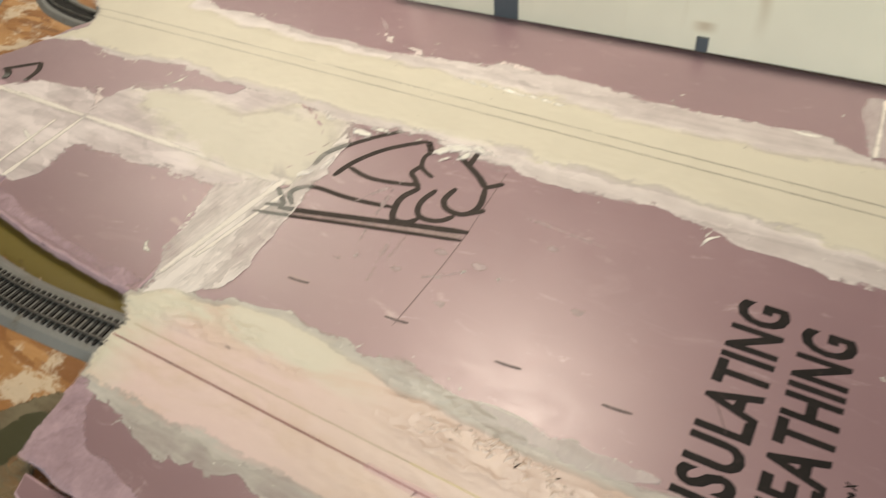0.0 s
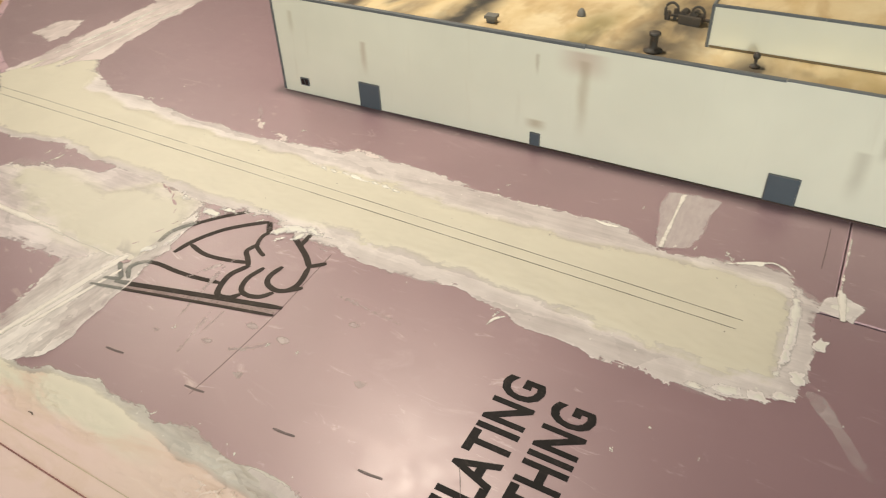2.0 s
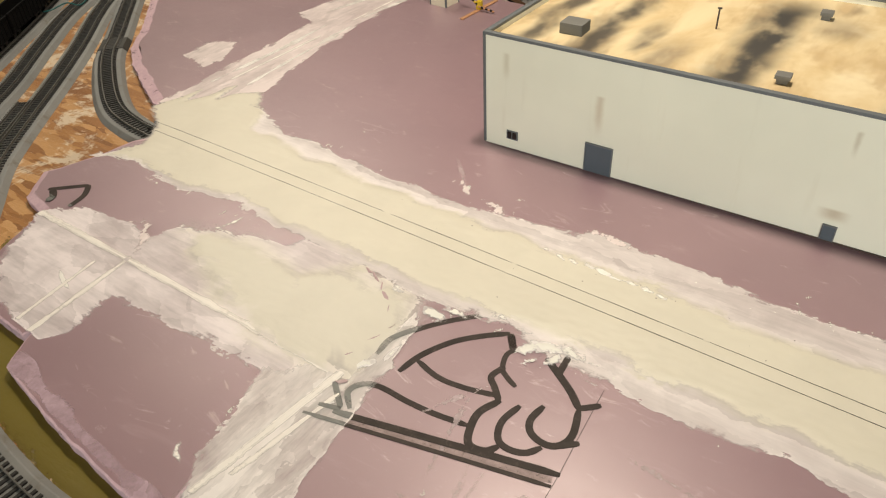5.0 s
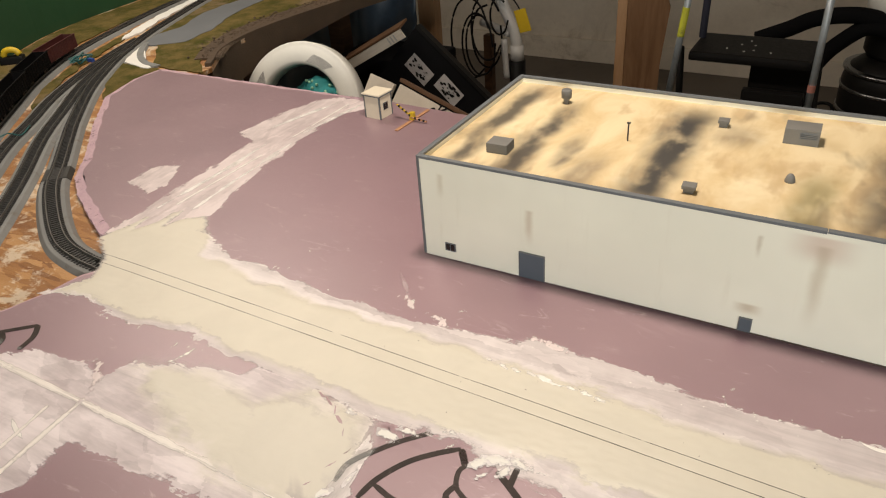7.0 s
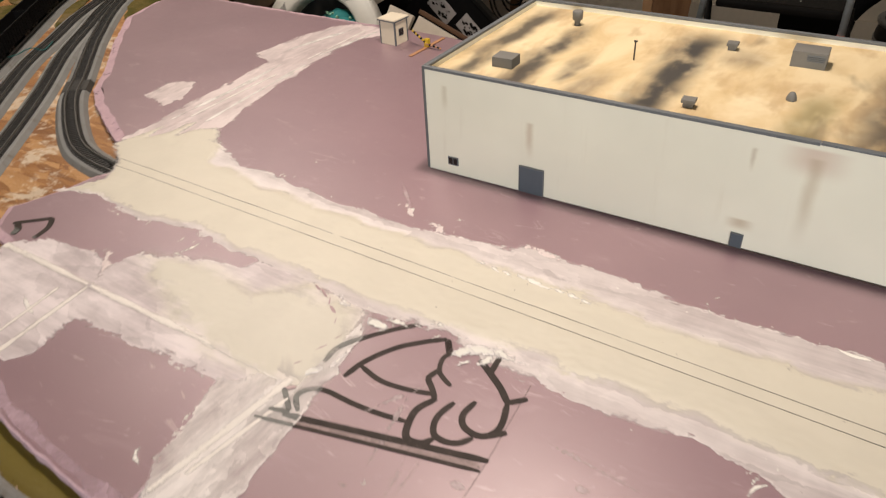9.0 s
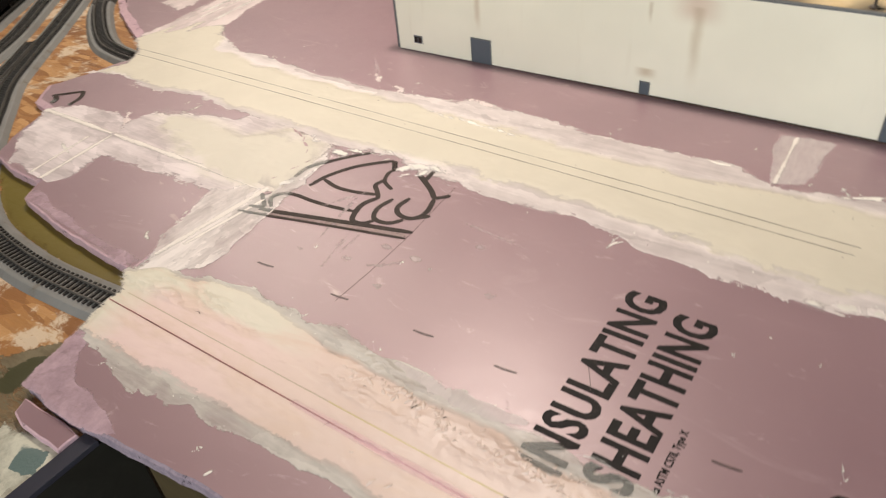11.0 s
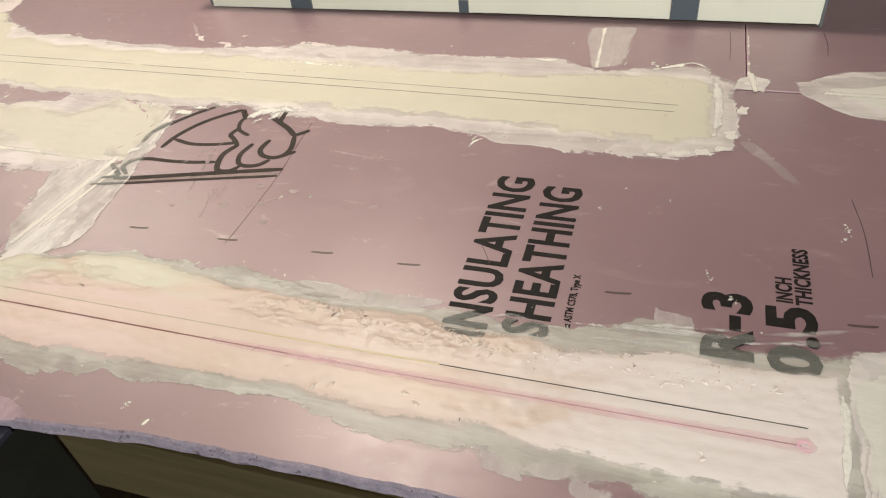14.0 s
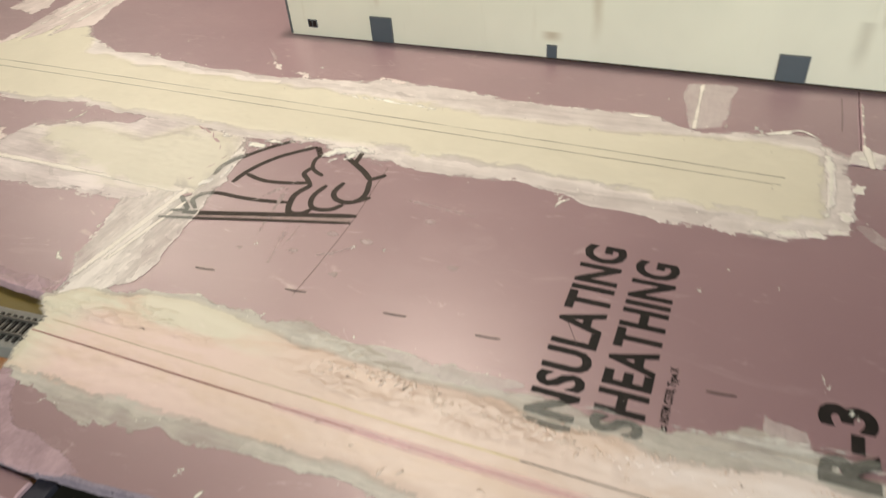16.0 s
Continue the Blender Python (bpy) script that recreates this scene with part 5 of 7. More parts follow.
for k, (x, y, n, a) in enumerate(((0.052, -0.283, 0.020, -0.5), (0.066, -0.290, 0.014, -0.9), (0.078, -0.300, 0.016, -0.4), (0.040, -0.279, 0.012, -0.3), (0.092, -0.312, 0.010, -1.0), (0.105, -0.350, 0.014, 1.1), (0.098, -0.378, 0.010, 0.9), (0.110, -0.330, 0.009, 1.3), (0.115, -0.405, 0.012, 0.6))):
    c, s = math.cos(a) * n / 2, math.sin(a) * n / 2
    w = 0.0016 + 0.0004 * (k % 3)
    spots = [(x - c, y - s), (x - 0.3 * c + w * s / n, y - 0.3 * s + w), (x + c, y + s), (x + 0.2 * c, y + 0.2 * s - w)]
    bm = slab(rough_outline(spots, 0.0015, 0.0010, True, 300), 0.0010, 0.0016 + 0.00003 * k, 0.0)
    tagged(part("bare_patch", bm, [M["bare_foam"], M["bare_foam"]]), "small bare mauve gap in the crossing spackle", "bare patch", "bare gaps in the spackle")

# ---- print on the foam ----
FEET = -0.5465


def veiled(name, bm, parent, label):
    """Ink seen through thin filler, streaky like the filler itself."""
    ob = part(name, bm, M["ink_veiled"], parent, label)
    n = len(ob.data.vertices)
    for key, d in (("core", -0.05), ("thin", 0.02)):
        ob.data.attributes.new(key, "FLOAT", "POINT").data.foreach_set("value", np.full(n, d, np.float32))
    return ob


def lettering(text, x, y, height, length, bold=0.0, feet=FEET):
    """Printed words that run towards +y with their tops to -x, from (x, y) on the baseline."""
    cu = bpy.data.curves.new("lettering", "FONT")
    cu.body, cu.size, cu.offset, cu.extrude, cu.resolution_u = text, 1.0, bold, 0.004, 3
    cu.space_character = 1.06
    ob = bpy.data.objects.new("lettering", cu)
    me = bpy.data.meshes.new_from_object(ob)
    bpy.data.objects.remove(ob)
    co = np.array([v.co[:] for v in me.vertices])
    lo, hi = co.min(0), co.max(0)
    for v in me.vertices:
        u, w, d = v.co
        v.co = (-(w - lo[1]) / (hi[1] - lo[1]) * height, (u - lo[0]) / (hi[0] - lo[0]) * length, 0.00012 if d > 0 else -0.0001)
    ob = thing("lettering", "bold black lettering '%s' printed on foam" % text, "printed lettering", "print on the foam board", at=pose(x, y, 0.0001))
    bm = bmesh.new()
    bm.from_mesh(me)
    bpy.data.meshes.remove(me)
    seen = set()
    for v in bm.verts[:]:
        if v in seen:
            continue
        isle, todo = [], [v]
        seen.add(v)
        while todo:
            q = todo.pop()
            isle.append(q)
            for e in q.link_edges:
                o = e.other_vert(q)
                if o not in seen:
                    seen.add(o)
                    todo.append(o)
        one, at = bmesh.new(), {}
        for q in isle:
            at[q] = one.verts.new(q.co)
        for f in {f for q in isle for f in q.link_faces}:
            one.faces.new([at[q] for q in f.verts])
        part("letter", one, M["ink"], ob)
        if y + min(q.co.y for q in isle) < feet and height > 0.02:
            foot = bmesh.new()
            at = {q: foot.verts.new((q.co.x, q.co.y, 0.0013 if q.co.z > 0 else 0.0010)) for q in isle}
            for f in {f for q in isle for f in q.link_faces}:
                foot.faces.new([at[q] for q in f.verts])
            bmesh.ops.bisect_plane(foot, geom=foot.verts[:] + foot.edges[:] + foot.faces[:], plane_co=(0, feet - y, 0), plane_no=(0.12, 1, 0), clear_outer=True)
            veiled("veiled_letter_foot", foot, ob, "letter foot showing grey through thin filler")
    bm.free()
    return ob



lettering("INSULATING", 0.5745, -0.570, 0.0375, 0.211, 0.030)
lettering("SHEATHING", 0.6215, -0.5595, 0.0375, 0.1915, 0.030)
lettering("Meets ASTM C578, Type X", 0.6385, -0.556, 0.0082, 0.071, 0.03)
lettering("R-3", 0.7695, -0.552, 0.038, 0.069, 0.040, -0.526)
lettering("0.5", 0.8145, -0.560, 0.037, 0.071, 0.040, -0.524)
lettering("INCH", 0.7985, -0.4855, 0.0125, 0.028, 0.034)
lettering("THICKNESS", 0.8125, -0.4865, 0.0125, 0.066, 0.034)


def stroke(bm, points, wide, taper=0.6):
    line = spline(points, 0.003)
    left, n = across(line), len(line)
    rows = []
    for k, (p, l) in enumerate(zip(line, left)):
        f = min(1.0, taper + 6 * min(k, n - 1 - k) / n)
        w = wide * f / 2
        rows.append([bm.verts.new(p + l * s * w + Vector((0, 0, z))) for s, z in ((1, -0.0001), (1, 0.00022), (-1, 0.00022), (-1, -0.0001))])
    for a, b in zip(rows, rows[1:]):
        for k in range(3):
            bm.faces.new((a[k], a[k + 1], b[k + 1], b[k]))
    return bm


emblem = thing("printed_emblem", "fragment of a black line emblem printed on the foam", "printed emblem", "print on the foam board")
WING = (
    ([(0.120, -0.364), (0.119, -0.342), (0.132, -0.318), (0.149, -0.295), (0.170, -0.273), (0.188, -0.255)], 0.0050),
    ([(0.148, -0.369), (0.153, -0.343), (0.167, -0.315), (0.185, -0.295), (0.204, -0.279)], 0.0052),
    ([(0.154, -0.350), (0.179, -0.356), (0.203, -0.354), (0.233, -0.346)], 0.0045),
    ([(0.140, -0.423), (0.127, -0.410), (0.131, -0.398), (0.145, -0.391), (0.174, -0.391), (0.201, -0.389), (0.230, -0.384)], 0.0045),
    ([(0.205, -0.279), (0.211, -0.287), (0.218, -0.296)], 0.0056), ([(0.223, -0.290), (0.215, -0.301), (0.220, -0.318), (0.229, -0.325), (0.240, -0.330)], 0.0040),
    ([(0.221, -0.316), (0.217, -0.331), (0.226, -0.340), (0.236, -0.350)], 0.0048), ([(0.110, -0.408), (0.133, -0.426)], 0.0042), ([(0.115, -0.433), (0.134, -0.427)], 0.0036))
FOOT = (
    ([(0.237, -0.349), (0.229, -0.369), (0.233, -0.389), (0.240, -0.399), (0.253, -0.397), (0.259, -0.388)], 0.0054),
    ([(0.253, -0.345), (0.249, -0.366), (0.255, -0.382), (0.266, -0.386), (0.279, -0.382), (0.287, -0.371)], 0.0048),
    ([(0.269, -0.335), (0.267, -0.353), (0.274, -0.364), (0.288, -0.367), (0.298, -0.361), (0.301, -0.347), (0.294, -0.323)], 0.0050),
    ([(0.294, -0.323), (0.281, -0.311), (0.265, -0.300), (0.246, -0.288)], 0.0054), ([(0.261, -0.276), (0.263, -0.299)], 0.0050),
    ([(0.293, -0.323), (0.307, -0.310)], 0.0046), ([(0.296, -0.364), (0.309, -0.352)], 0.0044))
BARS = (
    ([(0.110, -0.446), (0.210, -0.421), (0.309, -0.397)], 0.0030), ([(0.130, -0.432), (0.210, -0.411), (0.310, -0.385)], 0.0052),
    ([(-0.391, -0.367), (-0.372, -0.350), (-0.355, -0.335)], 0.0055), ([(-0.355, -0.335), (-0.340, -0.352), (-0.334, -0.375)], 0.0060), ([(-0.385, -0.365), (-0.372, -0.372), (-0.366, -0.383)], 0.007))
for n, (pts, w) in enumerate(WING + FOOT + BARS):
    w *= 1.2
    bm = stroke(bmesh.new(), pts, w)
    bmesh.ops.translate(bm, verts=bm.verts[:], vec=(0, 0, 0.00002 * n))
    part("stroke", bm, M["ink_soft"], emblem)
    if 0 < min(x for x, y in pts) < 0.14 or -0.38 < pts[-1][0] < -0.33:
        bm = stroke(bmesh.new(), pts, w)
        bmesh.ops.translate(bm, verts=bm.verts[:], vec=(0, 0, 0.0011))
        cut = ((0.141, -0.389, 0), (0.13, 0.016, 0)) if pts[0][0] > 0 else ((0, -0.372, 0), (0, 1, 0))
        bmesh.ops.bisect_plane(bm, geom=bm.verts[:] + bm.edges[:] + bm.faces[:], plane_co=cut[0], plane_no=cut[1], clear_outer=True)
        veiled("veiled_stroke", bm, emblem, "stroke showing grey through thin filler")

part("worn_band", stroke(bmesh.new(), [(0.145, -0.4335, -0.00006), (0.210, -0.417, -0.00006), (0.307, -0.392, -0.00006)], 0.0072), M["ink_worn"], emblem, "speckled worn band of print")
ring = stroke(bmesh.new(), [(0.7985 + 0.0046 * math.cos(0.5 * k + 0.6), -0.6163 + 0.0035 * math.sin(0.5 * k + 0.6), 0.00215) for k in range(11)], 0.0016, 0.5)
tagged(part("marker_ring", ring, M["marker_pink"]), "pink marker ring at the end of the bedded rail", "marker ring")
for x in (0.209, 0.308, 0.406, 0.489, 0.668, 0.845):
    bm = stroke(bmesh.new(), [(x - 0.0105, -0.5005, 0), (x, -0.500, 0), (x + 0.0105, -0.4985, 0)], 0.0022)
    tagged(part("layout_dash", bm, M["pencil"]), "short dark layout dash on the foam", "pencil mark", "layout dashes")
for pts, w in (([(0.302, -0.294, 0), (0.3055, -0.342, 0), (0.3095, -0.395, 0), (0.310, -0.453, 0), (0.3085, -0.506, 0)], 0.0006), ([(0.856, -0.012, 0), (0.858, -0.04, 0), (0.856, -0.072, 0)], 0.0007),
               ([(0.853, -0.344, 0), (0.858, -0.39, 0), (0.858, -0.445, 0)], 0.0007), ([(0.750, -0.018, 0), (0.7505, -0.06, 0), (0.750, -0.095, 0)], 0.0007), ([(0.545, -0.462, 0), (0.552, -0.474, 0), (0.558, -0.485, 0)], 0.0006)):
    tagged(part("pencil_line", stroke(bmesh.new(), pts, w), M["pencil"]), "thin pencil line drawn on the foam", "pencil mark", "pencil lines")

for pts, w in (([(0.213, -0.352), (0.221, -0.399), (0.229, -0.446)], 0.0040), ([(0.246, -0.400), (0.2545, -0.438), (0.262, -0.474)], 0.0045), ([(0.190, -0.395), (0.206, -0.366), (0.220, -0.342)], 0.0034),
               ([(0.262, -0.405), (0.2625, -0.43), (0.263, -0.452)], 0.0036), ([(0.34, -0.345), (0.39, -0.349), (0.44, -0.354)], 0.0030), ([(-0.010, -0.050), (0.012, -0.072), (0.036, -0.098)], 0.0040), ([(0.30, -0.452), (0.318, -0.440), (0.334, -0.424)], 0.0040)):
    smear_line("pale_scratch", pts, w, "faint pale scratch on the printed foam", M["spackle_smudge"], 0.0001, 0.0003, 0.2, False)


# ---- model track ----


def track(points, label, sink=0.0, tie_parts=0, dark=(), weathered=-0.775):
    """Model track on grey plastic roadbed: roadbed, two rails and single ties."""
    ob = thing("model_track", label, "model track", "model tracks on the table")
    line = spline([(*p, DECK - sink) for p in points], 0.012)
    part("roadbed", sweep(line, [(-0.0262, 0.0001), (0.0262, 0.0001), (0.0205, 0.0068), (0.0190, 0.0073), (-0.0190, 0.0073), (-0.0205, 0.0068)]), M["roadbed"], ob)
    far = [p for p in line if p.x < weathered]
    if far:
        part("ballast", sweep(far, [(-0.0142, 0.0070), (0.0142, 0.0070), (0.0138, 0.0076), (-0.0138, 0.0076)]), M["roadbed_dark"], ob)
    for a, b in dark:
        seg = line[a:b]
        part("joint_cover", sweep(seg, [(-0.0266, 0.0001), (0.0266, 0.0001), (0.0206, 0.0086), (-0.0206, 0.0086)]), M["roadbed_dark"], ob)
    for s in (-1, 1):
        side = [p + l * s * 0.00825 for p, l in zip(line, across(line))]
        part("rail", sweep(side, [(-0.0009, 0.0090), (0.0009, 0.0090), (0.0004, 0.0096), (0.0006, 0.0123), (-0.0006, 0.0123), (-0.0004, 0.0096)]), M["rail_steel"], ob)
    me = mesh_of("tie", box(-0.0014, 0.0014, -0.0142, 0.0142, 0.0071, 0.0091, 0.0), M["tie"])
    fine = spline([(*p, DECK - sink) for p in points], 0.0073)
    rest = bmesh.new()
    for k, (p, l) in enumerate(zip(fine, across(fine))):
        m = Matrix.Translation(p) @ Matrix.Rotation(math.atan2(l.y, l.x) - math.pi / 2, 4, "Z")
        if k < tie_parts:
            t = new("tie", me)
            t.matrix_world, t.parent = m, ob
        else:
            box(-0.0014, 0.0014, -0.0142, 0.0142, 0.0071, 0.0091, 0.0, rest, m)
    if rest.verts:
        tagged(part("tie_run", rest, M["tie"], ob), kind="stuff")
    else:
        rest.free()
    return ob


track([(-0.396, -0.207), (-0.455, -0.2015), (-0.52, -0.185), (-0.60, -0.142), (-0.70, -0.074), (-0.766, -0.012), (-0.874, 0.086), (-0.935, 0.143), (-1.051, 0.262), (-1.13, 0.357), (-1.233, 0.505), (-1.333, 0.690), (-1.405, 0.860), (-1.478, 1.044), (-1.62, 1.45)],
      "curved model track on grey roadbed leading off the cream spackle", tie_parts=85, dark=((31, 36),))
track([(0.120, -0.613), (0.05, -0.619), (-0.03, -0.622), (-0.13, -0.612), (-0.20, -0.590), (-0.27, -0.554), (-0.36, -0.492), (-0.442, -0.430), (-0.520, -0.368), (-0.604, -0.276), (-0.69, -0.178), (-0.79, -0.070), (-0.92, 0.060), (-1.026, 0.186), (-1.121, 0.300), (-1.205, 0.435), (-1.262, 0.560)],
      "model track on grey roadbed running past the foam corner", tie_parts=85, weathered=-0.62)
track([(-0.40, -0.74), (-0.51, -0.57), (-0.614, -0.405), (-0.72, -0.25), (-0.85, -0.11), (-0.95, 0.0), (-1.03, 0.110), (-1.115, 0.220), (-1.200, 0.362), (-1.265, 0.500), (-1.320, 0.640)], "model track on grey roadbed merging towards the switch", weathered=-0.55)
track([(-0.46, -0.70), (-0.62, -0.49), (-0.80, -0.27), (-0.97, -0.06), (-1.11, 0.100), (-1.255, 0.268), (-1.358, 0.420), (-1.425, 0.560), (-1.475, 0.700), (-1.535, 0.890), (-1.58, 1.08), (-1.66, 1.45)], "model track on grey roadbed with parked freight cars", weathered=-0.55)

track([(-0.66, -0.245), (-0.60, -0.315), (-0.533, -0.398), (-0.455, -0.490), (-0.36, -0.62)], "model track on grey roadbed branching from a switch", sink=0.0009)


# ---- model warehouse ----
W, D, H, ROOF = 0.853, 0.312, 0.1445, 0.1345
ware = thing("model_warehouse", "cream model warehouse with slate trim and a soot-streaked flat roof", "model building")
T = 0.004
B0 = 0.0022
LIFT = 0.0040


def foot(x):
    """How far the bowed front wall stands off the foam."""
    return 0.0012 + LIFT * min(max(x / 0.45, 0.0), 1.0)


bm = box(0, W, 0, T, B0, H - 0.0015)
bmesh.ops.bisect_plane(bm, geom=bm.verts[:] + bm.edges[:] + bm.faces[:], plane_co=(0.45, 0, 0), plane_no=(1, 0, 0))
for v in bm.verts:
    if v.co.z < 0.01:
        v.co.z = foot(v.co.x)
part("wall_front", bm, M["wall_model"], ware)
part("wall_back", box(0, W, D - T, D, B0, H - 0.0015), M["wall_model"], ware)
part("wall_side", box(0, T, T, D - T, B0, H - 0.0015), M["wall_model"], ware)
part("wall_side", box(W - T, W, T, D - T, B0, H - 0.0015), M["wall_model"], ware)
# strip under the raised walls; its dark colour paints the gap's shade
part("foundation", box(0.003, W - 0.003, 0.003, D - 0.003, 0.0002, B0), M["gap_shade"], ware, "dark brown strip in the gap under the walls, painted as its shade")
part("roof", box(T, W - T, T, D - T, ROOF - 0.003, ROOF), M["roof"], ware, "sandy yellow roof with dark airbrushed soot bands")
for a, b, low in ((-0.001, 0.458, 0.0035), (0.4584, 0.669, 0.0024)):
    part("coping", box(a, b, -0.0015, T + 0.001, H - low, H, 0.0006), M["trim_model"], ware)
part("coping", box(0.6694, W, -0.0012, T + 0.001, H - 0.0012, H - 0.0002, 0.0003), M["trim_model"], ware)
for a, b in ((-0.001, 0.200), (0.2004, W)):
    part("coping", box(a, b, D - T - 0.001, D + 0.0015, H - 0.0035, H, 0.0006), M["trim_model"], ware)
for x in (0.0, W):
    s = -1 if x == 0 else 1
    a, b = sorted((x + s * 0.0015, x - s * (T + 0.001)))
    part("coping", box(a, b, T + 0.0012, D - T - 0.0012, H - 0.0035, H, 0.0006), M["trim_model"], ware)
for x, y in ((0, 0), (W, 0), (0, D), (W, D)):
    sx, sy = (-1 if x == 0 else 1), (-1 if y == 0 else 1)
    a, b = sorted((x + sx * 0.0012, x - sx * 0.0022))
    c, d = sorted((y + sy * 0.0012, y - sy * 0.0022))
    part("corner_trim", box(a, b, c, d, B0, H - 0.0036, 0.0003), M["trim_model"], ware)


def model_door(x0, x1, top):
    low = foot(x1)
    d = part("door", box(x0 + 0.0012, x1 - 0.0012, -0.0014, 0.0006, low, top - 0.0012, 0.0002), M["door_model"], ware)
    bm = box(x0, x0 + 0.0011, -0.0022, 0.0008, low, top)
    box(x1 - 0.0011, x1, -0.0022, 0.0008, low, top, 0, bm)
    box(x0 + 0.0012, x1 - 0.0012, -0.0022, 0.0008, top - 0.0011, top, 0, bm)
    part("frame", bm, M["trim_model"], d)


model_door(0.137, 0.171, 0.0395)
model_door(0.396, 0.4095, 0.0225)
model_door(0.676, 0.7095, 0.0385)
win = part("window", box(0.032, 0.0475, -0.0012, 0.0006, 0.0145, 0.0262, 0.0002), M["trim_model"], ware)
for x in (0.0335, 0.0403):
    part("pane", box(x, x + 0.0056, -0.0016, -0.0011, 0.0160, 0.0248), M["glass_dark"], win)

PX0, PX1, PY0, PY1, PZ = 0.573, 0.846, 0.077, 0.262, 0.183
pent = part("penthouse", box(PX0, PX1, PY0, PY1, ROOF, PZ - 0.002, 0.0002), M["wall_model"], ware, "raised cream penthouse on the roof")
part("penthouse_roof", box(PX0 + 0.002, PX1 - 0.002, PY0 + 0.002, PY1 - 0.002, PZ - 0.002, PZ - 0.0012), M["roof"], pent)
for a, b, c, d in ((PX0 - 0.001, 0.686, PY0 - 0.001, PY0 + 0.0022), (0.6863, PX1 + 0.001, PY0 - 0.001, PY0 + 0.0022), (PX0 - 0.001, PX1 + 0.001, PY1 - 0.0022, PY1 + 0.001), (PX0 - 0.001, PX0 + 0.0022, PY0 + 0.0024, PY1 - 0.0024), (PX1 - 0.0022, PX1 + 0.001, PY0 + 0.0024, PY1 - 0.0024)):
    part("coping", box(a, b, c, d, PZ - 0.0028, PZ, 0.0004), M["trim_model"], pent)
part("corner_trim", box(PX0 - 0.0012, PX0 + 0.0022, PY0 - 0.0012, PY0 + 0.0022, ROOF, PZ - 0.003, 0.0003), M["trim_model"], pent)


part("base_trim", box(PX0 + 0.003, PX1 - 0.001, PY0 - 0.0008, PY0 - 0.0001, ROOF + 0.0002, ROOF + 0.0026), M["trim_brown"], pent)


def on_roof(x, y, turn=0):
    return Matrix.Translation((x, y, ROOF)) @ Matrix.Rotation(radians(turn), 4, "Z")


def rooftop(name, bm, x, y, material, turn=0, label="", rounded=False):
    bmesh.ops.transform(bm, verts=bm.verts[:], matrix=on_roof(x, y, turn))
    return part(name, bm, material, ware, label, rounded)


u = rooftop("roof_unit", box(-0.0140, 0.0140, -0.0120, 0.0120, 0, 0.0128, 0.0006), 0.080, 0.070, M["vent_grey"], 2, "plain grey box unit")
hv = rooftop("roof_unit", box(-0.0195, 0.0195, -0.015, 0.013, 0.0, 0.0195, 0.0006), 0.408, 0.228, M["vent_grey"], 2, "grey air handler with a louvred face")
bm = bmesh.new()
for k in range(4):
    box(-0.002, 0.017, -0.0162, -0.0148, 0.0086 + 0.0021 * k, 0.0097 + 0.0021 * k, 0, bm)
bmesh.ops.transform(bm, verts=bm.verts[:], matrix=on_roof(0.408, 0.228, 2))
part("louvre", bm, M["trim_model"], hv)
vent = lathe([(0.0042, 0), (0.0042, 0.006), (0.0050, 0.0075), (0.0072, 0.009), (0.0075, 0.019), (0.0065, 0.0205), (0.002, 0.021)], 24)
rooftop("turbine_vent", vent, 0.099, 0.247, M["vent_grey"], 0, "grey round ventilator", True)
cone = lathe([(0.0056, 0), (0.0056, 0.0016), (0.0046, 0.0055), (0.0028, 0.0085), (0.0014, 0.0093)], 20)
rooftop("dome_vent", cone, 0.411, 0.112, M["vent_grey"], 0, "grey dome-shaped vent", True)
for x, y, s in ((0.318, 0.047, 1.0), (0.315, 0.240, 0.9)):
    bm = box(-0.0055 * s, 0.0055 * s, -0.0045, 0.0045, 0.0, 0.0055, 0.0004)
    box(-0.0075 * s, 0.0075 * s, -0.0065, 0.0065, 0.0055, 0.0095, 0.0006, bm)
    rooftop("hooded_vent", bm, x, y, M["vent_grey"], 4)
bm = rod((0, 0, 0), (0, 0, 0.024), 0.0010, None, 8)
box(-0.0022, 0.0026, -0.001, 0.001, 0.0232, 0.0250, 0.0003, bm)
rooftop("vent_pipe", bm, 0.217, 0.153, M["vent_dark"], 10)
bm = lathe([(0.0105, 0), (0.0105, 0.0018), (0.0050, 0.0026), (0.0044, 0.0060), (0.0044, 0.0175), (0.0064, 0.0185), (0.0066, 0.0215), (0.0040, 0.0222)], 24)
rooftop("stack", bm, 0.523, 0.040, M["vent_dark"], 0, "dark flanged exhaust stack", True)
bm = lathe([(0.0055, 0), (0.0055, 0.0015), (0.0018, 0.0022), (0.0016, 0.0085), (0.0038, 0.0110), (0.0042, 0.0135), (0.0022, 0.0160), (0.0008, 0.0168)], 16)
rooftop("mushroom_vent", bm, 0.632, 0.042, M["vent_dark"], 0, "small dark mushroom vent", True)
comp = rooftop("compressor", box(-0.014, 0.014, -0.010, 0.010, 0.002, 0.011, 0.0015), 0.540, 0.140, M["rust"], -6, "rusty roof compressor with pipes")
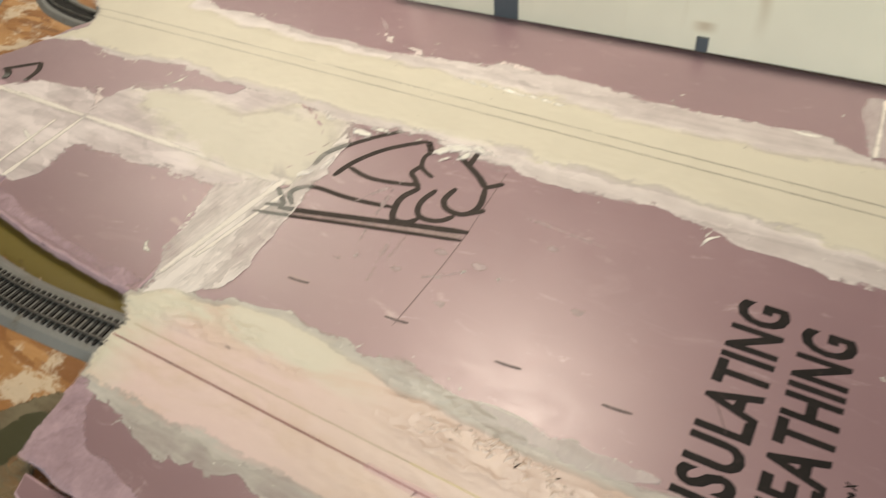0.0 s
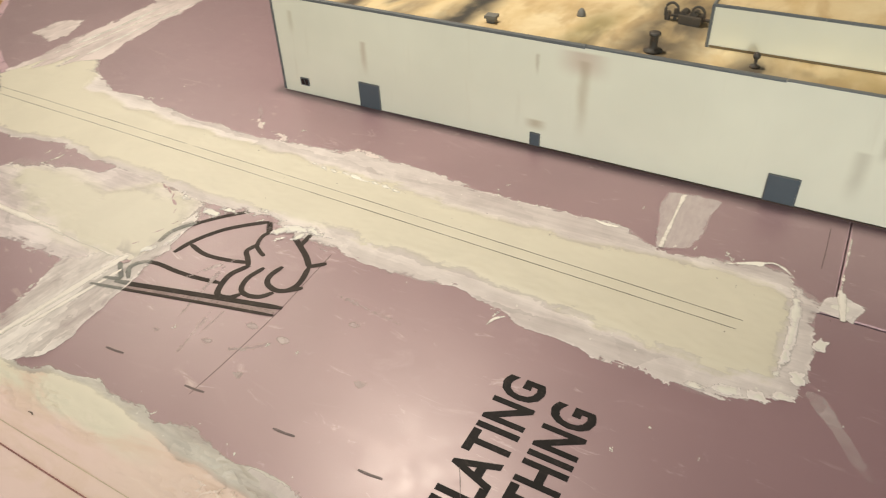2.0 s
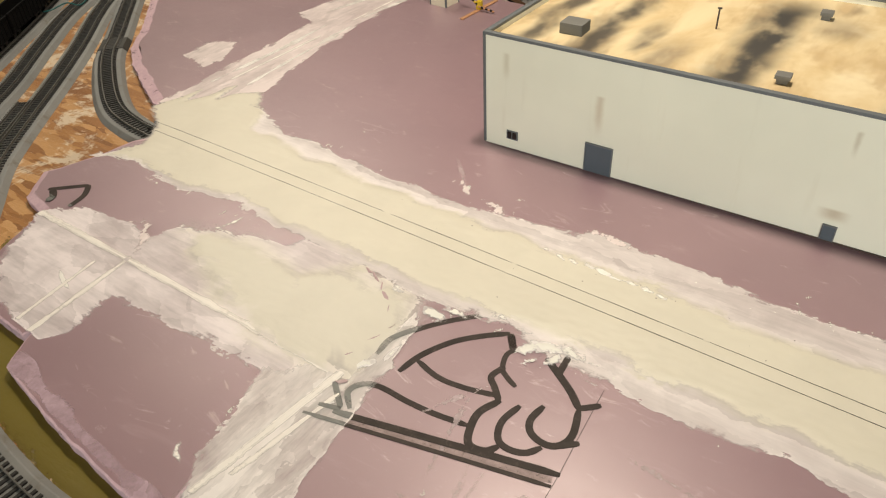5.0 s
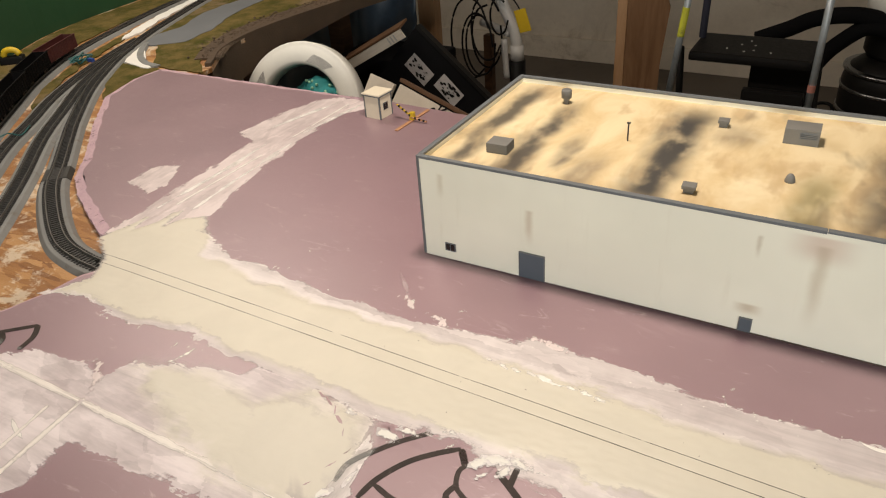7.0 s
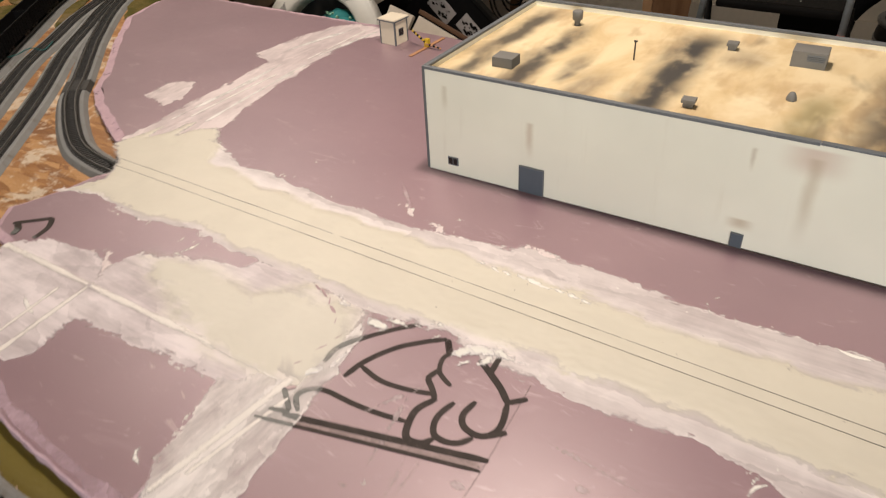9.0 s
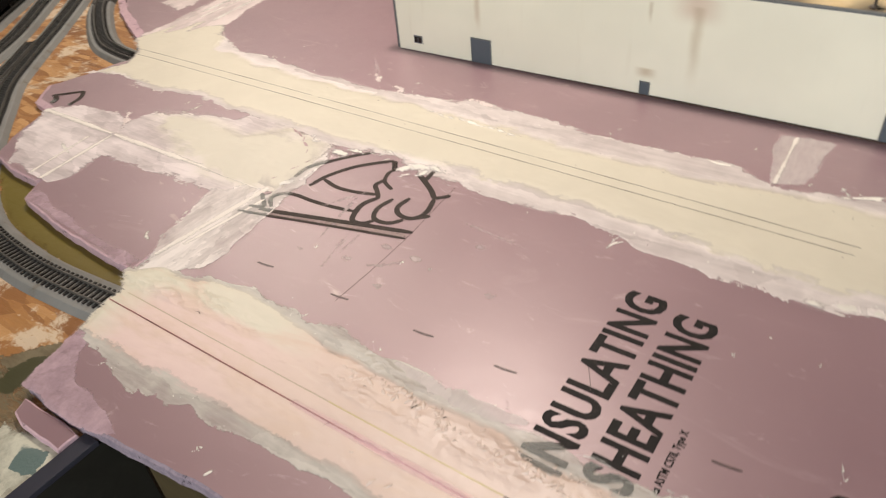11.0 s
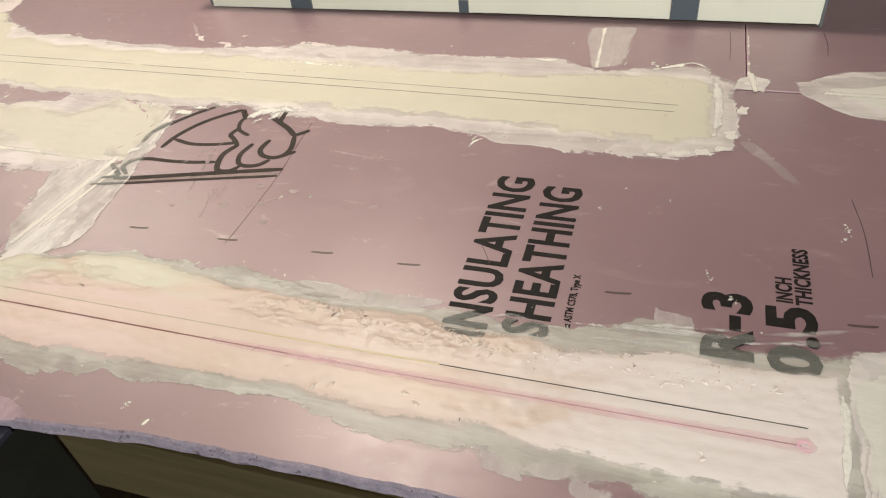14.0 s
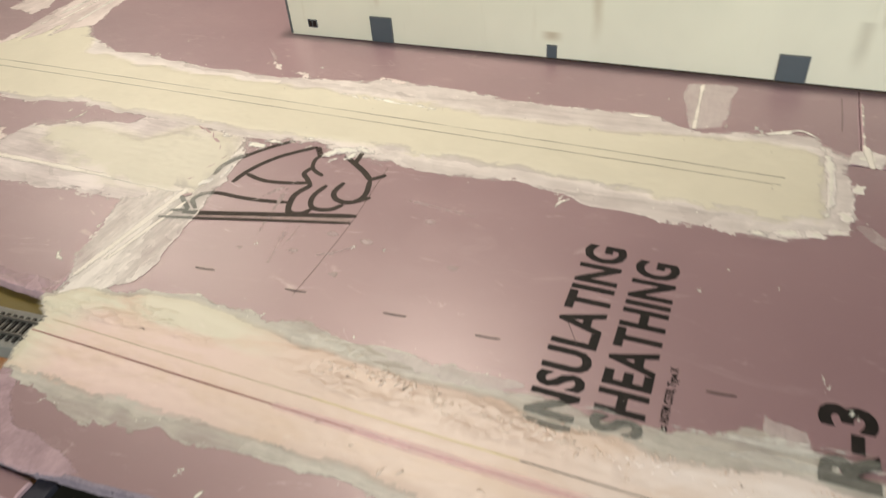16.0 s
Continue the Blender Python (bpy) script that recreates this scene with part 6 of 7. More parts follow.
for a, b, r in (((-0.010, -0.007, 0.011), (-0.010, 0.007, 0.011), 0.0045), ((0.004, -0.006, 0.012), (0.004, 0.006, 0.012), 0.0040), ((-0.014, 0, 0.006), (-0.034, 0, 0.006), 0.0016), ((0.014, 0.002, 0.006), (0.032, 0.002, 0.006), 0.0022), ((-0.030, 0, 0.0), (-0.030, 0, 0.010), 0.0035), ((-0.022, 0.004, 0.0), (-0.022, 0.004, 0.013), 0.0022)):
    bm = rod(a, b, r, None, 10)
    bmesh.ops.transform(bm, verts=bm.verts[:], matrix=on_roof(0.540, 0.140, -6))
    part("pipe", bm, M["vent_dark"], comp)
for x in (-0.026, 0.006):
    bm = bmesh.new()
    tube([(x - 0.006, -0.004, 0.006), (x - 0.005, -0.004, 0.018), (x + 0.002, -0.004, 0.0225), (x + 0.009, -0.004, 0.018), (x + 0.010, -0.004, 0.008)], 0.0016, 8, 0.003, bm)
    bmesh.ops.transform(bm, verts=bm.verts[:], matrix=on_roof(0.540, 0.140, -6))
    part("bent_pipe", bm, M["vent_dark"], comp)
bm = bmesh.new()
for k in (-1, 1):
    box(-0.012 * 1, 0.012, 0.008 * k - 0.001, 0.008 * k + 0.001, 0.0, 0.0022, 0, bm)
bmesh.ops.transform(bm, verts=bm.verts[:], matrix=on_roof(0.540, 0.140, -6))
part("skid", bm, M["vent_dark"], comp)

# ---- crossing shed and barrier ----
shed = thing("crossing_shed", "tiny cream model shed with grey corner boards", "model building", at=pose(-0.338, 0.392, 0, 0, 0, -4))
SW, SD = 0.0185, 0.0185
part("body", box(-SW, SW, -SD, SD, 0.0002, 0.046), M["shed_wall"], shed)
part("roof", box(-SW - 0.0025, SW + 0.0025, -SD - 0.003, SD + 0.003, 0.046, 0.0490, 0.0005), M["shed_wall"], shed)
part("roof_edge", box(-SW - 0.003, SW + 0.003, -SD - 0.0035, SD + 0.0035, 0.0445, 0.0468, 0.0003), M["trim_model"], shed)
for sx in (-1, 1):
    for sy in (-1, 1):
        a, b = sorted((sx * (SW + 0.0006), sx * (SW - 0.002)))
        c, d = sorted((sy * (SD + 0.0006), sy * (SD - 0.0022)))
        part("corner_board", box(a, b, c, d, 0.0003, 0.0444), M["trim_model"], shed)
w = part("window", box(SW - 0.0003, SW + 0.0007, -0.008, 0.006, 0.016, 0.030), M["trim_model"], shed)
for y in (-0.0070, -0.0005):
    part("pane", box(SW + 0.0003, SW + 0.0011, y, y + 0.0055, 0.0172, 0.0288), M["glass_dark"], w)
gate = thing("crossing_gate", "yellow and black model crossing gate on a wooden stick", "model crossing gate", at=pose(-0.262, 0.392, 0, 0, 0, 0))
part("base_stick", box(-0.0035, 0.0035, -0.055, 0.055, 0.0002, 0.0022, 0.0008, m=Matrix.Rotation(radians(-2), 4, "Z")), M["stick"], gate)
part("pivot_post", box(-0.0045, 0.0045, -0.0045, 0.0045, 0.0022, 0.0170, 0.0012), M["yellow"], gate)
arm = part("arm", rod((-0.030, -0.004, 0.030), (0.0, -0.004, 0.010), 0.0018, None, 8), M["yellow"], gate)
for k in range(4):
    a = Vector((-0.030, -0.004, 0.030)).lerp(Vector((0, -0.004, 0.010)), 0.12 + 0.24 * k)
    b = Vector((-0.030, -0.004, 0.030)).lerp(Vector((0, -0.004, 0.010)), 0.23 + 0.24 * k)
    part("stripe", rod(a, b, 0.0021, None, 8), M["black"], arm)
arm = part("counter_arm", rod((0.0, -0.004, 0.008), (0.033, -0.004, 0.0035), 0.0018, None, 8), M["stick"], gate)
for k in range(3):
    a = Vector((0, -0.004, 0.008)).lerp(Vector((0.033, -0.004, 0.0035)), 0.2 + 0.28 * k)
    b = Vector((0, -0.004, 0.008)).lerp(Vector((0.033, -0.004, 0.0035)), 0.33 + 0.28 * k)
    part("stripe", rod(a, b, 0.0021, None, 8), M["black"], arm)


# ---- scenery behind the boards ----
def ground_cover(name, points, label, material, category, h=0.003, bumpy=0.002):
    bm = slab(rough_outline(points, 0.012, 0.008, True, 25), DECK + 0.0003, DECK + h)
    return tagged(part(name, bm, [material, material]), label, category)


ground_cover("grass_mat", [(-0.915, 0.490), (-1.045, 0.484), (-1.10, 0.50), (-1.20, 0.60), (-1.30, 0.66), (-1.36, 0.78), (-1.43, 0.92), (-1.50, 1.15), (-1.55, 1.5), (-1.0, 1.5), (-1.04, 1.2), (-1.07, 0.86), (-1.02, 0.60)], "olive-brown model grass mat", M["turf"], "model grass")
ground_cover("grass_strip", [(-1.02, 0.40), (-1.04, 0.47), (-1.17, 0.47), (-1.20, 0.48), (-1.12, 0.385), (-1.03, 0.285), (-0.99, 0.28)], "olive model grass beside the track", M["turf"], "model grass")
ground_cover("model_road", [(-1.17, 0.67), (-1.25, 0.61), (-1.31, 0.69), (-1.30, 0.78), (-1.35, 0.89), (-1.365, 1.01), (-1.36, 1.15), (-1.38, 1.40), (-1.28, 1.40), (-1.275, 1.10), (-1.235, 0.90), (-1.19, 0.80)], "grey curving model road", M["road_grey"], "model road", 0.0042)
tagged(part("road_kerb", sweep(spline([(-1.275, 0.625, DECK), (-1.202, 0.545, DECK), (-1.130, 0.497, DECK), (-1.07, 0.485, DECK)], 0.01), [(-0.012, 0.0001), (0.012, 0.0001), (0.008, 0.006), (-0.008, 0.006)]), M["roadbed"]), "short curved grey roadbed offcut", "model roadbed")
ground_cover("plaster_bank", [(-1.186, 0.478), (-1.225, 0.53), (-1.262, 0.598), (-1.20, 0.560), (-1.14, 0.510), (-1.075, 0.470), (-1.12, 0.466)], "white plaster bank beside the track", M["plaster"], "plaster bank", 0.0050)
ground_cover("plaster_bank", [(-1.375, 0.625), (-1.40, 0.66), (-1.440, 0.745), (-1.49, 0.87), (-1.54, 1.05), (-1.60, 1.30), (-1.575, 1.30), (-1.50, 1.02), (-1.44, 0.84), (-1.385, 0.70)], "white plaster bank between the tracks", M["plaster"], "plaster bank", 0.0050)
edge = thing("scenic_edge", "rough brown scenic edge of the layout with a plain brown face", "scenic edge")
run = spline([(-0.945, 0.535, 0), (-1.02, 0.66, 0), (-1.045, 0.85, 0), (-1.01, 1.15, 0), (-0.96, 1.42, 0), (-0.86, 1.80, 0)], 0.03)
bm = sweep(run, [(-0.008, -0.125), (0.008, -0.125), (0.008, -0.004), (-0.008, -0.004)])
for v in bm.verts:
    if v.co.z < -0.1:
        v.co.z += 0.075 * min(max((v.co.y - 0.62) / 0.6, 0), 1)
part("face", bm, M["brown_edge"], edge)
bm = bmesh.new()
rim = spline([(-0.985, 0.575, 0), (-1.045, 0.68, 0), (-1.085, 0.86, 0), (-1.05, 1.15, 0), (-1.00, 1.42, 0), (-0.90, 1.78, 0)], 0.01)
for k in range(1500):
    p = random.choice(rim) + Vector((random.gauss(0, 0.022), random.gauss(0, 0.008), 0))
    bmesh.ops.create_icosphere(bm, subdivisions=1, radius=random.uniform(0.0012, 0.0034), matrix=Matrix.Translation((p.x, p.y, -0.0068 + random.uniform(-0.002, 0.0015))) @ Matrix.Diagonal((1, 1.3, 0.7, 1)) @ Matrix.Rotation(random.random() * 6, 4, "Z"))
tagged(part("rubble", bm, M["brown_edge"], edge), kind="stuff")
part("crest", sweep(rim, [(-0.034, DECK + 0.001), (0.045, DECK + 0.001), (0.030, -0.007), (-0.026, -0.006)]), M["brown_edge"], edge)
ground_cover("dirt_mat", [(-1.10, 0.155), (-1.19, 0.275), (-1.285, 0.43), (-1.36, 0.60), (-1.43, 0.76), (-1.49, 0.90), (-1.455, 0.80), (-1.415, 0.66), (-1.35, 0.50), (-1.27, 0.345), (-1.18, 0.225)], "brown-green scenic dirt between the tracks", M["turf"], "scenic dirt")
ground_cover("dirt_mat", [(-1.32, 0.24), (-1.42, 0.42), (-1.49, 0.60), (-1.55, 0.80), (-1.62, 1.10), (-1.68, 1.50), (-1.78, 1.50), (-1.73, 1.0), (-1.69, 0.70), (-1.60, 0.48), (-1.45, 0.26)], "brown-green scenic dirt along the backdrop", M["turf"], "scenic dirt")
ground_cover("dirt_mat", [(-1.34, 0.26), (-1.12, -0.02), (-0.95, -0.235), (-0.81, -0.41), (-0.66, -0.60), (-0.80, -0.72), (-0.97, -0.58), (-1.20, -0.20), (-1.40, 0.16)], "dark olive scenic dirt behind the freight cars", M["turf"], "scenic dirt")
bag = thing("blue_tarp", "blue-grey plastic tarp bundled below the layout", "tarp")
bm = bmesh.new()
bmesh.ops.create_grid(bm, x_segments=40, y_segments=30, size=0.5, matrix=pose(-1.60, 1.80, -0.45, 82, 0, 4) @ Matrix.Diagonal((0.9, 1, 1, 1)))
for v in bm.verts:
    v.co += Vector((0, 1, 0)) * (0.05 * noise.noise(Vector((v.co.x * 9, 0, v.co.z * 2))) + 0.015 * noise.noise(v.co * 25))
r = bmesh.ops.solidify(bm, geom=bm.faces[:], thickness=0.004)
part("sheet", bm, M["tarp"], bag, rounded=True)
drop = thing("green_backdrop", "dark green painted backdrop board behind the tracks", "backdrop board")
part("panel", sweep(spline([(-0.98, -0.62, 0), (-1.22, -0.20, 0), (-1.42, 0.18, 0), (-1.585, 0.42, 0), (-1.685, 0.62, 0), (-1.735, 0.85, 0), (-1.78, 1.25, 0), (-1.80, 1.85, 0)], 0.05), [(-0.006, DECK + 0.0005), (0.006, DECK + 0.0005), (0.006, 0.65), (-0.006, 0.65)]), M["green_drop"], drop)


def gondola(at, body, label):
    """An open freight car: ribbed body, floor, trucks with wheels."""
    ob = thing("freight_car", label, "model freight car", "freight cars on the track", at=at)
    L, w, h, t = 0.150, 0.034, 0.033, 0.0012
    bm = box(-L / 2, L / 2, -w / 2, -w / 2 + t, 0.012, 0.012 + h)
    box(-L / 2, L / 2, w / 2 - t, w / 2, 0.012, 0.012 + h, 0, bm)
    box(-L / 2, -L / 2 + t, -w / 2 + t, w / 2 - t, 0.012, 0.012 + h, 0, bm)
    box(L / 2 - t, L / 2, -w / 2 + t, w / 2 - t, 0.012, 0.012 + h, 0, bm)
    box(-L / 2 + t, L / 2 - t, -w / 2 + t, w / 2 - t, 0.012, 0.0135, 0, bm)
    part("body", bm, body, ob)
    for s in (-1, 1):
        for k in range(11):
            x = -L / 2 + 0.004 + k * (L - 0.008) / 10
            y0, y1 = sorted((s * w / 2, s * (w / 2 + 0.0014)))
            part("rib", box(x - 0.001, x + 0.001, y0, y1, 0.013, 0.012 + h - 0.001), body, ob)
        y0, y1 = sorted((s * (w / 2 - 0.0016), s * (w / 2 + 0.0016)))
        part("top_sill", box(-L / 2, L / 2, y0, y1, 0.012 + h, 0.0135 + h), body, ob)
    for x in (-0.05, 0.05):
        truck = part("truck", box(x - 0.014, x + 0.014, -0.010, 0.010, 0.0055, 0.0118, 0.001), M["black"], ob)
        for dx in (-0.010, 0.010):
            for y in (-0.00825, 0.00825):
                part("wheel", rod((x + dx, y - 0.001, 0.0055), (x + dx, y + 0.001, 0.0055), 0.0055, None, 16), M["rail_dark"], truck)
    return ob


gondola(pose(-1.357, 0.418, 0.0000, 0, 0, 117), M["car_red"], "open oxide-red model freight car")
gondola(pose(-1.270, 0.289, 0.0000, 0, 0, 127), M["car_black"], "open black model freight car")
gondola(pose(-1.166, 0.165, 0.0000, 0, 0, 130), M["car_black"], "open black model freight car")
gondola(pose(-1.063, 0.047, 0.0000, 0, 0, 131), M["car_black"], "open black model freight car")
gondola(pose(-0.962, -0.070, 0.0000, 0, 0, 129), M["car_black"], "open black model freight car")
gondola(pose(-0.863, -0.192, 0.0000, 0, 0, 129), M["car_black"], "open black model freight car")
gondola(pose(-0.764, -0.314, 0.0000, 0, 0, 129), M["car_red"], "open oxide-red model freight car")
toy = thing("yellow_figure", "small yellow and dark toy vehicle by the backdrop", "toy vehicle", at=pose(-1.495, 0.375, DECK + 0.0001, 0, 0, 40))
part("body", box(-0.030, 0.030, -0.014, 0.014, 0.0, 0.022, 0.006), M["black"], toy)
part("hood", tube([(-0.02, 0, 0.022), (-0.01, 0, 0.036), (0.012, 0, 0.036), (0.022, 0, 0.024)], 0.008, 8, 0.005), M["yellow"], toy, rounded=True)
wire = thing("wire_tangle", "tangle of teal and blue hook-up wire", "wire tangle", at=pose(-1.300, 0.440, DECK + 0.003))
for k in range(5):
    pts = [(random.uniform(-0.03, 0.03), random.uniform(-0.03, 0.03), random.uniform(0.0, 0.02)) for _ in range(5)]
    part("wire", tube(pts, 0.0016, 6, 0.004), M["figure_green"], wire, rounded=True)
part("plug", box(0.015, 0.035, 0.005, 0.014, 0.002, 0.012, 0.002), M["blue"], wire)
tagged(part("green_lead", tube([(-1.02, -0.02, DECK + 0.009), (-0.99, 0.0, DECK + 0.014), (-1.0, 0.04, DECK + 0.014), (-0.97, 0.05, DECK + 0.012), (-1.00, 0.09, DECK + 0.012)], 0.0013, 6, 0.005), M["figure_green"], rounded=True), "thin dark green wire lying across the tracks", "wire")

spackle("scenic_paint", "olive scenic paint on the strand board", M["paint_olive"],
        [(0.108, -0.592), (0.0, -0.600), (-0.12, -0.592), (-0.24, -0.545), (-0.32, -0.505), (-0.36, -0.44), (-0.30, -0.44), (-0.10, -0.50), (0.108, -0.54)],
        [(0.108, -0.590), (0.0, -0.595), (-0.12, -0.586), (-0.24, -0.538), (-0.31, -0.50), (-0.30, -0.44), (-0.10, -0.50), (0.108, -0.54)], grid=0.004, body=0.0002).location.z = DECK
spackle("scenic_paint", "dark olive scenic paint scraped over the strand board", M["paint_teal"], [(0.08, -0.70), (0.118, -0.66), (0.130, -0.72), (0.20, -0.742), (0.222, -0.745), (0.224, -0.80), (0.12, -0.80), (0.02, -0.82), (0.03, -0.74)], [(0.10, -0.70), (0.118, -0.68), (0.125, -0.72), (0.11, -0.76), (0.09, -0.74)], grid=0.004, body=0.0002).location.z = DECK
spackle("scenic_paint", "teal and cream scenic paint daubed on the strand board", M["paint_mix"], [(0.15, -0.752), (0.19, -0.746), (0.226, -0.743), (0.226, -0.79), (0.19, -0.80), (0.16, -0.785)], [(0.19, -0.757), (0.215, -0.752), (0.222, -0.768), (0.20, -0.776)], grid=0.002, body=0.0008, lumps=0.0).location.z = DECK + 0.0006

# ---- things in the room behind the table ----
ringed = thing("white_drum", "white printed plastic drum lid ring holding a teal cloth", "plastic ring", at=pose(-0.862, 0.78, -0.205, 68, 0, 10))
bm = bmesh.new()
seg, prof = 48, [(0.122, 0.006), (0.176, 0.004), (0.182, 0.010), (0.182, 0.044), (0.180, 0.0485), (0.176, 0.050), (0.169, 0.0505), (0.167, 0.0525), (0.130, 0.0535), (0.124, 0.052), (0.121, 0.046)]
rings = [[bm.verts.new((r * math.cos(2 * math.pi * k / seg), r * math.sin(2 * math.pi * k / seg), z)) for r, z in prof] for k in range(seg)]
for k in range(seg):
    for j in range(len(prof)):
        a, b = rings[k], rings[(k + 1) % seg]
        bm.faces.new((a[j], b[j], b[(j + 1) % len(prof)], a[(j + 1) % len(prof)]))
bmesh.ops.recalc_face_normals(bm, faces=bm.faces[:])
part("ring", bm, M["white_card"], ringed, rounded=True)
for a0 in (60, 150):
    for k in range(8):
        a = radians(a0 - k * 1.0)
        bm = bmesh.new()
        for j in range(5):
            r0 = 0.112 + 0.007 * (k % 4)
            box(-0.006, 0.006, -0.001, 0.001, 0, 0.0006, 0, bm, Matrix.Rotation(a + j * 0.09, 4, "Z") @ Matrix.Translation((0.130 + 0.003 * k, 0, 0.0532)) @ Matrix.Rotation(1.57, 4, "Z"))
        part("print_bar", bm, M["grey_print"], ringed)
cloth = thing("teal_cloth", "crumpled teal cloth with mint dots stuffed in the white ring", "cloth bundle", at=pose(-0.815, 0.80, -0.190))
bm = bmesh.new()
bmesh.ops.create_icosphere(bm, subdivisions=4, radius=0.10)
for v in bm.verts:
    v.co = Vector((v.co.x * 1.0, v.co.y * 0.6, v.co.z * 0.75)) * (1 + 0.22 * noise.noise(v.co * 22) + 0.12 * noise.noise(v.co * 50))
part("cloth", bm, M["teal"], cloth, rounded=True)
for k in range(26):
    a, b = random.uniform(-1.2, 1.2), random.uniform(0.1, 1.2)
    d = Vector((math.sin(a) * math.cos(b), -math.cos(a) * math.cos(b), math.sin(b)))
    s = Vector((d.x * 0.1, d.y * 0.06, d.z * 0.075)) * 1.03
    bm = bmesh.new()
    bmesh.ops.create_icosphere(bm, subdivisions=2, radius=0.0042, matrix=Matrix.Translation(s))
    part("dot", bm, M["mint"], cloth)
tagged(part("storage_crate", box(-1.05, -0.30, 0.60, 1.35, FLOOR, -0.345, 0.01), M["black_matt"]), "large black storage crate below the table", "storage crate")

sign = thing("sign_board", "pale plank sign with a brown frame and a script word", "wooden sign", at=pose(-0.478, 0.68, -0.032, 62, 0, 4) @ pose(0, 0, 0, 0, 0, -20) @ pose(0.213, -0.143, 0))
for k in range(4):
    part("plank", box(-0.20, 0.20, -0.13 + 0.065 * k, -0.067 + 0.065 * k, -0.006, 0.006, 0.0015), M["pale_board"], sign)
for y in (-0.142, 0.132):
    part("frame", box(-0.205, 0.212, y, y + 0.010, -0.012, 0.0075, 0.002), M["brown_wood"], sign)
part("frame", box(0.2005, 0.2125, -0.129, 0.1315, -0.010, 0.012, 0.002), M["brown_wood"], sign)
part("back_batten", box(-0.285, -0.214, -0.10, 0.135, -0.022, -0.0105, 0.002, m=pose(0, 0, 0, 0, 0, 4)), M["pale_board"], sign)
cu = bpy.data.curves.new("word", "FONT")
cu.body, cu.size, cu.shear, cu.extrude = "ne", 0.060, 0.35, 0.0005
tmp = bpy.data.objects.new("word", cu)
me = bpy.data.meshes.new_from_object(tmp)
bpy.data.objects.remove(tmp)
me.materials.clear()
me.materials.append(M["black"])
word = new("word", me)
word.parent, word.location, word.rotation_euler = sign, (-0.100, 0.078, 0.0068), (0, 0, radians(42))
# made-up block that only fills an unidentified black area of the pile
case = tagged(part("equipment_case", box(-1.16, -0.80, 1.30, 1.52, FLOOR, -0.235, 0.012), M["black_matt"]), "black block added to fill the dark area behind the table", "equipment case")
flat = thing("leaning_display", "large black display board leaning behind the table", "display board")
slant = pose(-0.655, 1.22, -0.178, -8, 40, 0)
part("panel", box(-0.145, 0.34, -0.012, 0.012, -0.52, 0.0, 0.003, m=slant), M["black_matt"], flat)
part("rim", box(-0.145, 0.34, -0.016, 0.014, 0.0005, 0.012, 0.002, m=slant), M["black"], flat)
for x, z in ((-0.054, -0.091), (0.060, -0.069)):
    card = part("card_label", box(-0.046, 0.046, -0.0145, -0.0122, -0.027, 0.027, 0.001, m=slant @ pose(x, 0, z, 0, 3, 0)), M["grey_card"], flat, "grey card with dark marks")
    for k in range(22):
        u, w, s = random.uniform(-0.034, 0.036), random.uniform(-0.020, 0.020), random.uniform(0.0015, 0.0055)
        part("dark_mark", lathe([(s, 0), (s, 0.0005)], 9, m=slant @ pose(x + u, -0.0148, z + w, 90, 0, 0) @ Matrix.Diagonal((1.5, 0.8, 1, 1))), M["black_matt"], card)
crate = thing("framed_canvas", "brown framed canvas lying on the pile", "picture frame", at=pose(-0.885, 1.15, -0.125, 14, -29, 0))
part("frame", box(-0.135, 0.135, -0.026, 0.03, 0.0, 0.007, 0.0015), M["brown_wood"], crate)
part("canvas", box(-0.132, 0.132, -0.025, -0.021, -0.030, -0.0005, 0.001), M["pale_board"], crate)
for k in range(3):
    part("print_bar", box(0.070 + 0.013 * k, 0.075 + 0.013 * k, -0.0262, -0.0252, -0.027, -0.004), M["grey_print"], crate)


def post(name, label, x, y, w, d, z0, z1, material, turn=0):
    ob = thing(name, label, "post")
    part("timber", box(-w / 2, w / 2, -d / 2, d / 2, z0, z1, 0.003, m=pose(x, y, 0, 0, 0, turn)), material, ob)
    return ob


post("stud_post", "pale pine stud rising behind the table", -1.145, 1.92, 0.080, 0.05, FLOOR, CEIL, M["pine"])
post("stud_post", "dark timber leg of the layout", -1.25, 1.45, 0.06, 0.06, FLOOR, DECK - 0.0115, M["brown_wood"])
post("stud_post", "short brown timber stub by the wall", -0.940, 2.05, 0.036, 0.036, FLOOR, -0.352, M["brown_wood"])
plank = thing("pine_plank", "knotty pine plank with a clipped corner standing upright", "plank", at=pose(-0.29, 2.06, 0, 0, 0, 12))
bm = bmesh.new()
vs = [bm.verts.new(p) for p in ((-0.063, -0.011, FLOOR), (0.070, -0.011, FLOOR), (0.070, -0.011, -0.42), (0.090, -0.011, -0.20), (0.055, -0.011, -0.09), (0.055, -0.011, 0.5), (-0.063, -0.011, 0.5))]
f = bm.faces.new(vs)
r = bmesh.ops.extrude_face_region(bm, geom=[f])
bmesh.ops.translate(bm, verts=[v for v in r["geom"] if isinstance(v, bmesh.types.BMVert)], vec=(0, 0.022, 0))
bmesh.ops.recalc_face_normals(bm, faces=bm.faces[:])
part("board", bm, M["pine_dark"], plank, "darker knotty board face")
part("edge_strip", box(-0.100, -0.064, -0.013, 0.030, FLOOR, 0.5, 0.002), M["pine"], plank)

ladder = thing("step_stool", "folding step ladder with aluminium rails and a black platform", "step ladder")
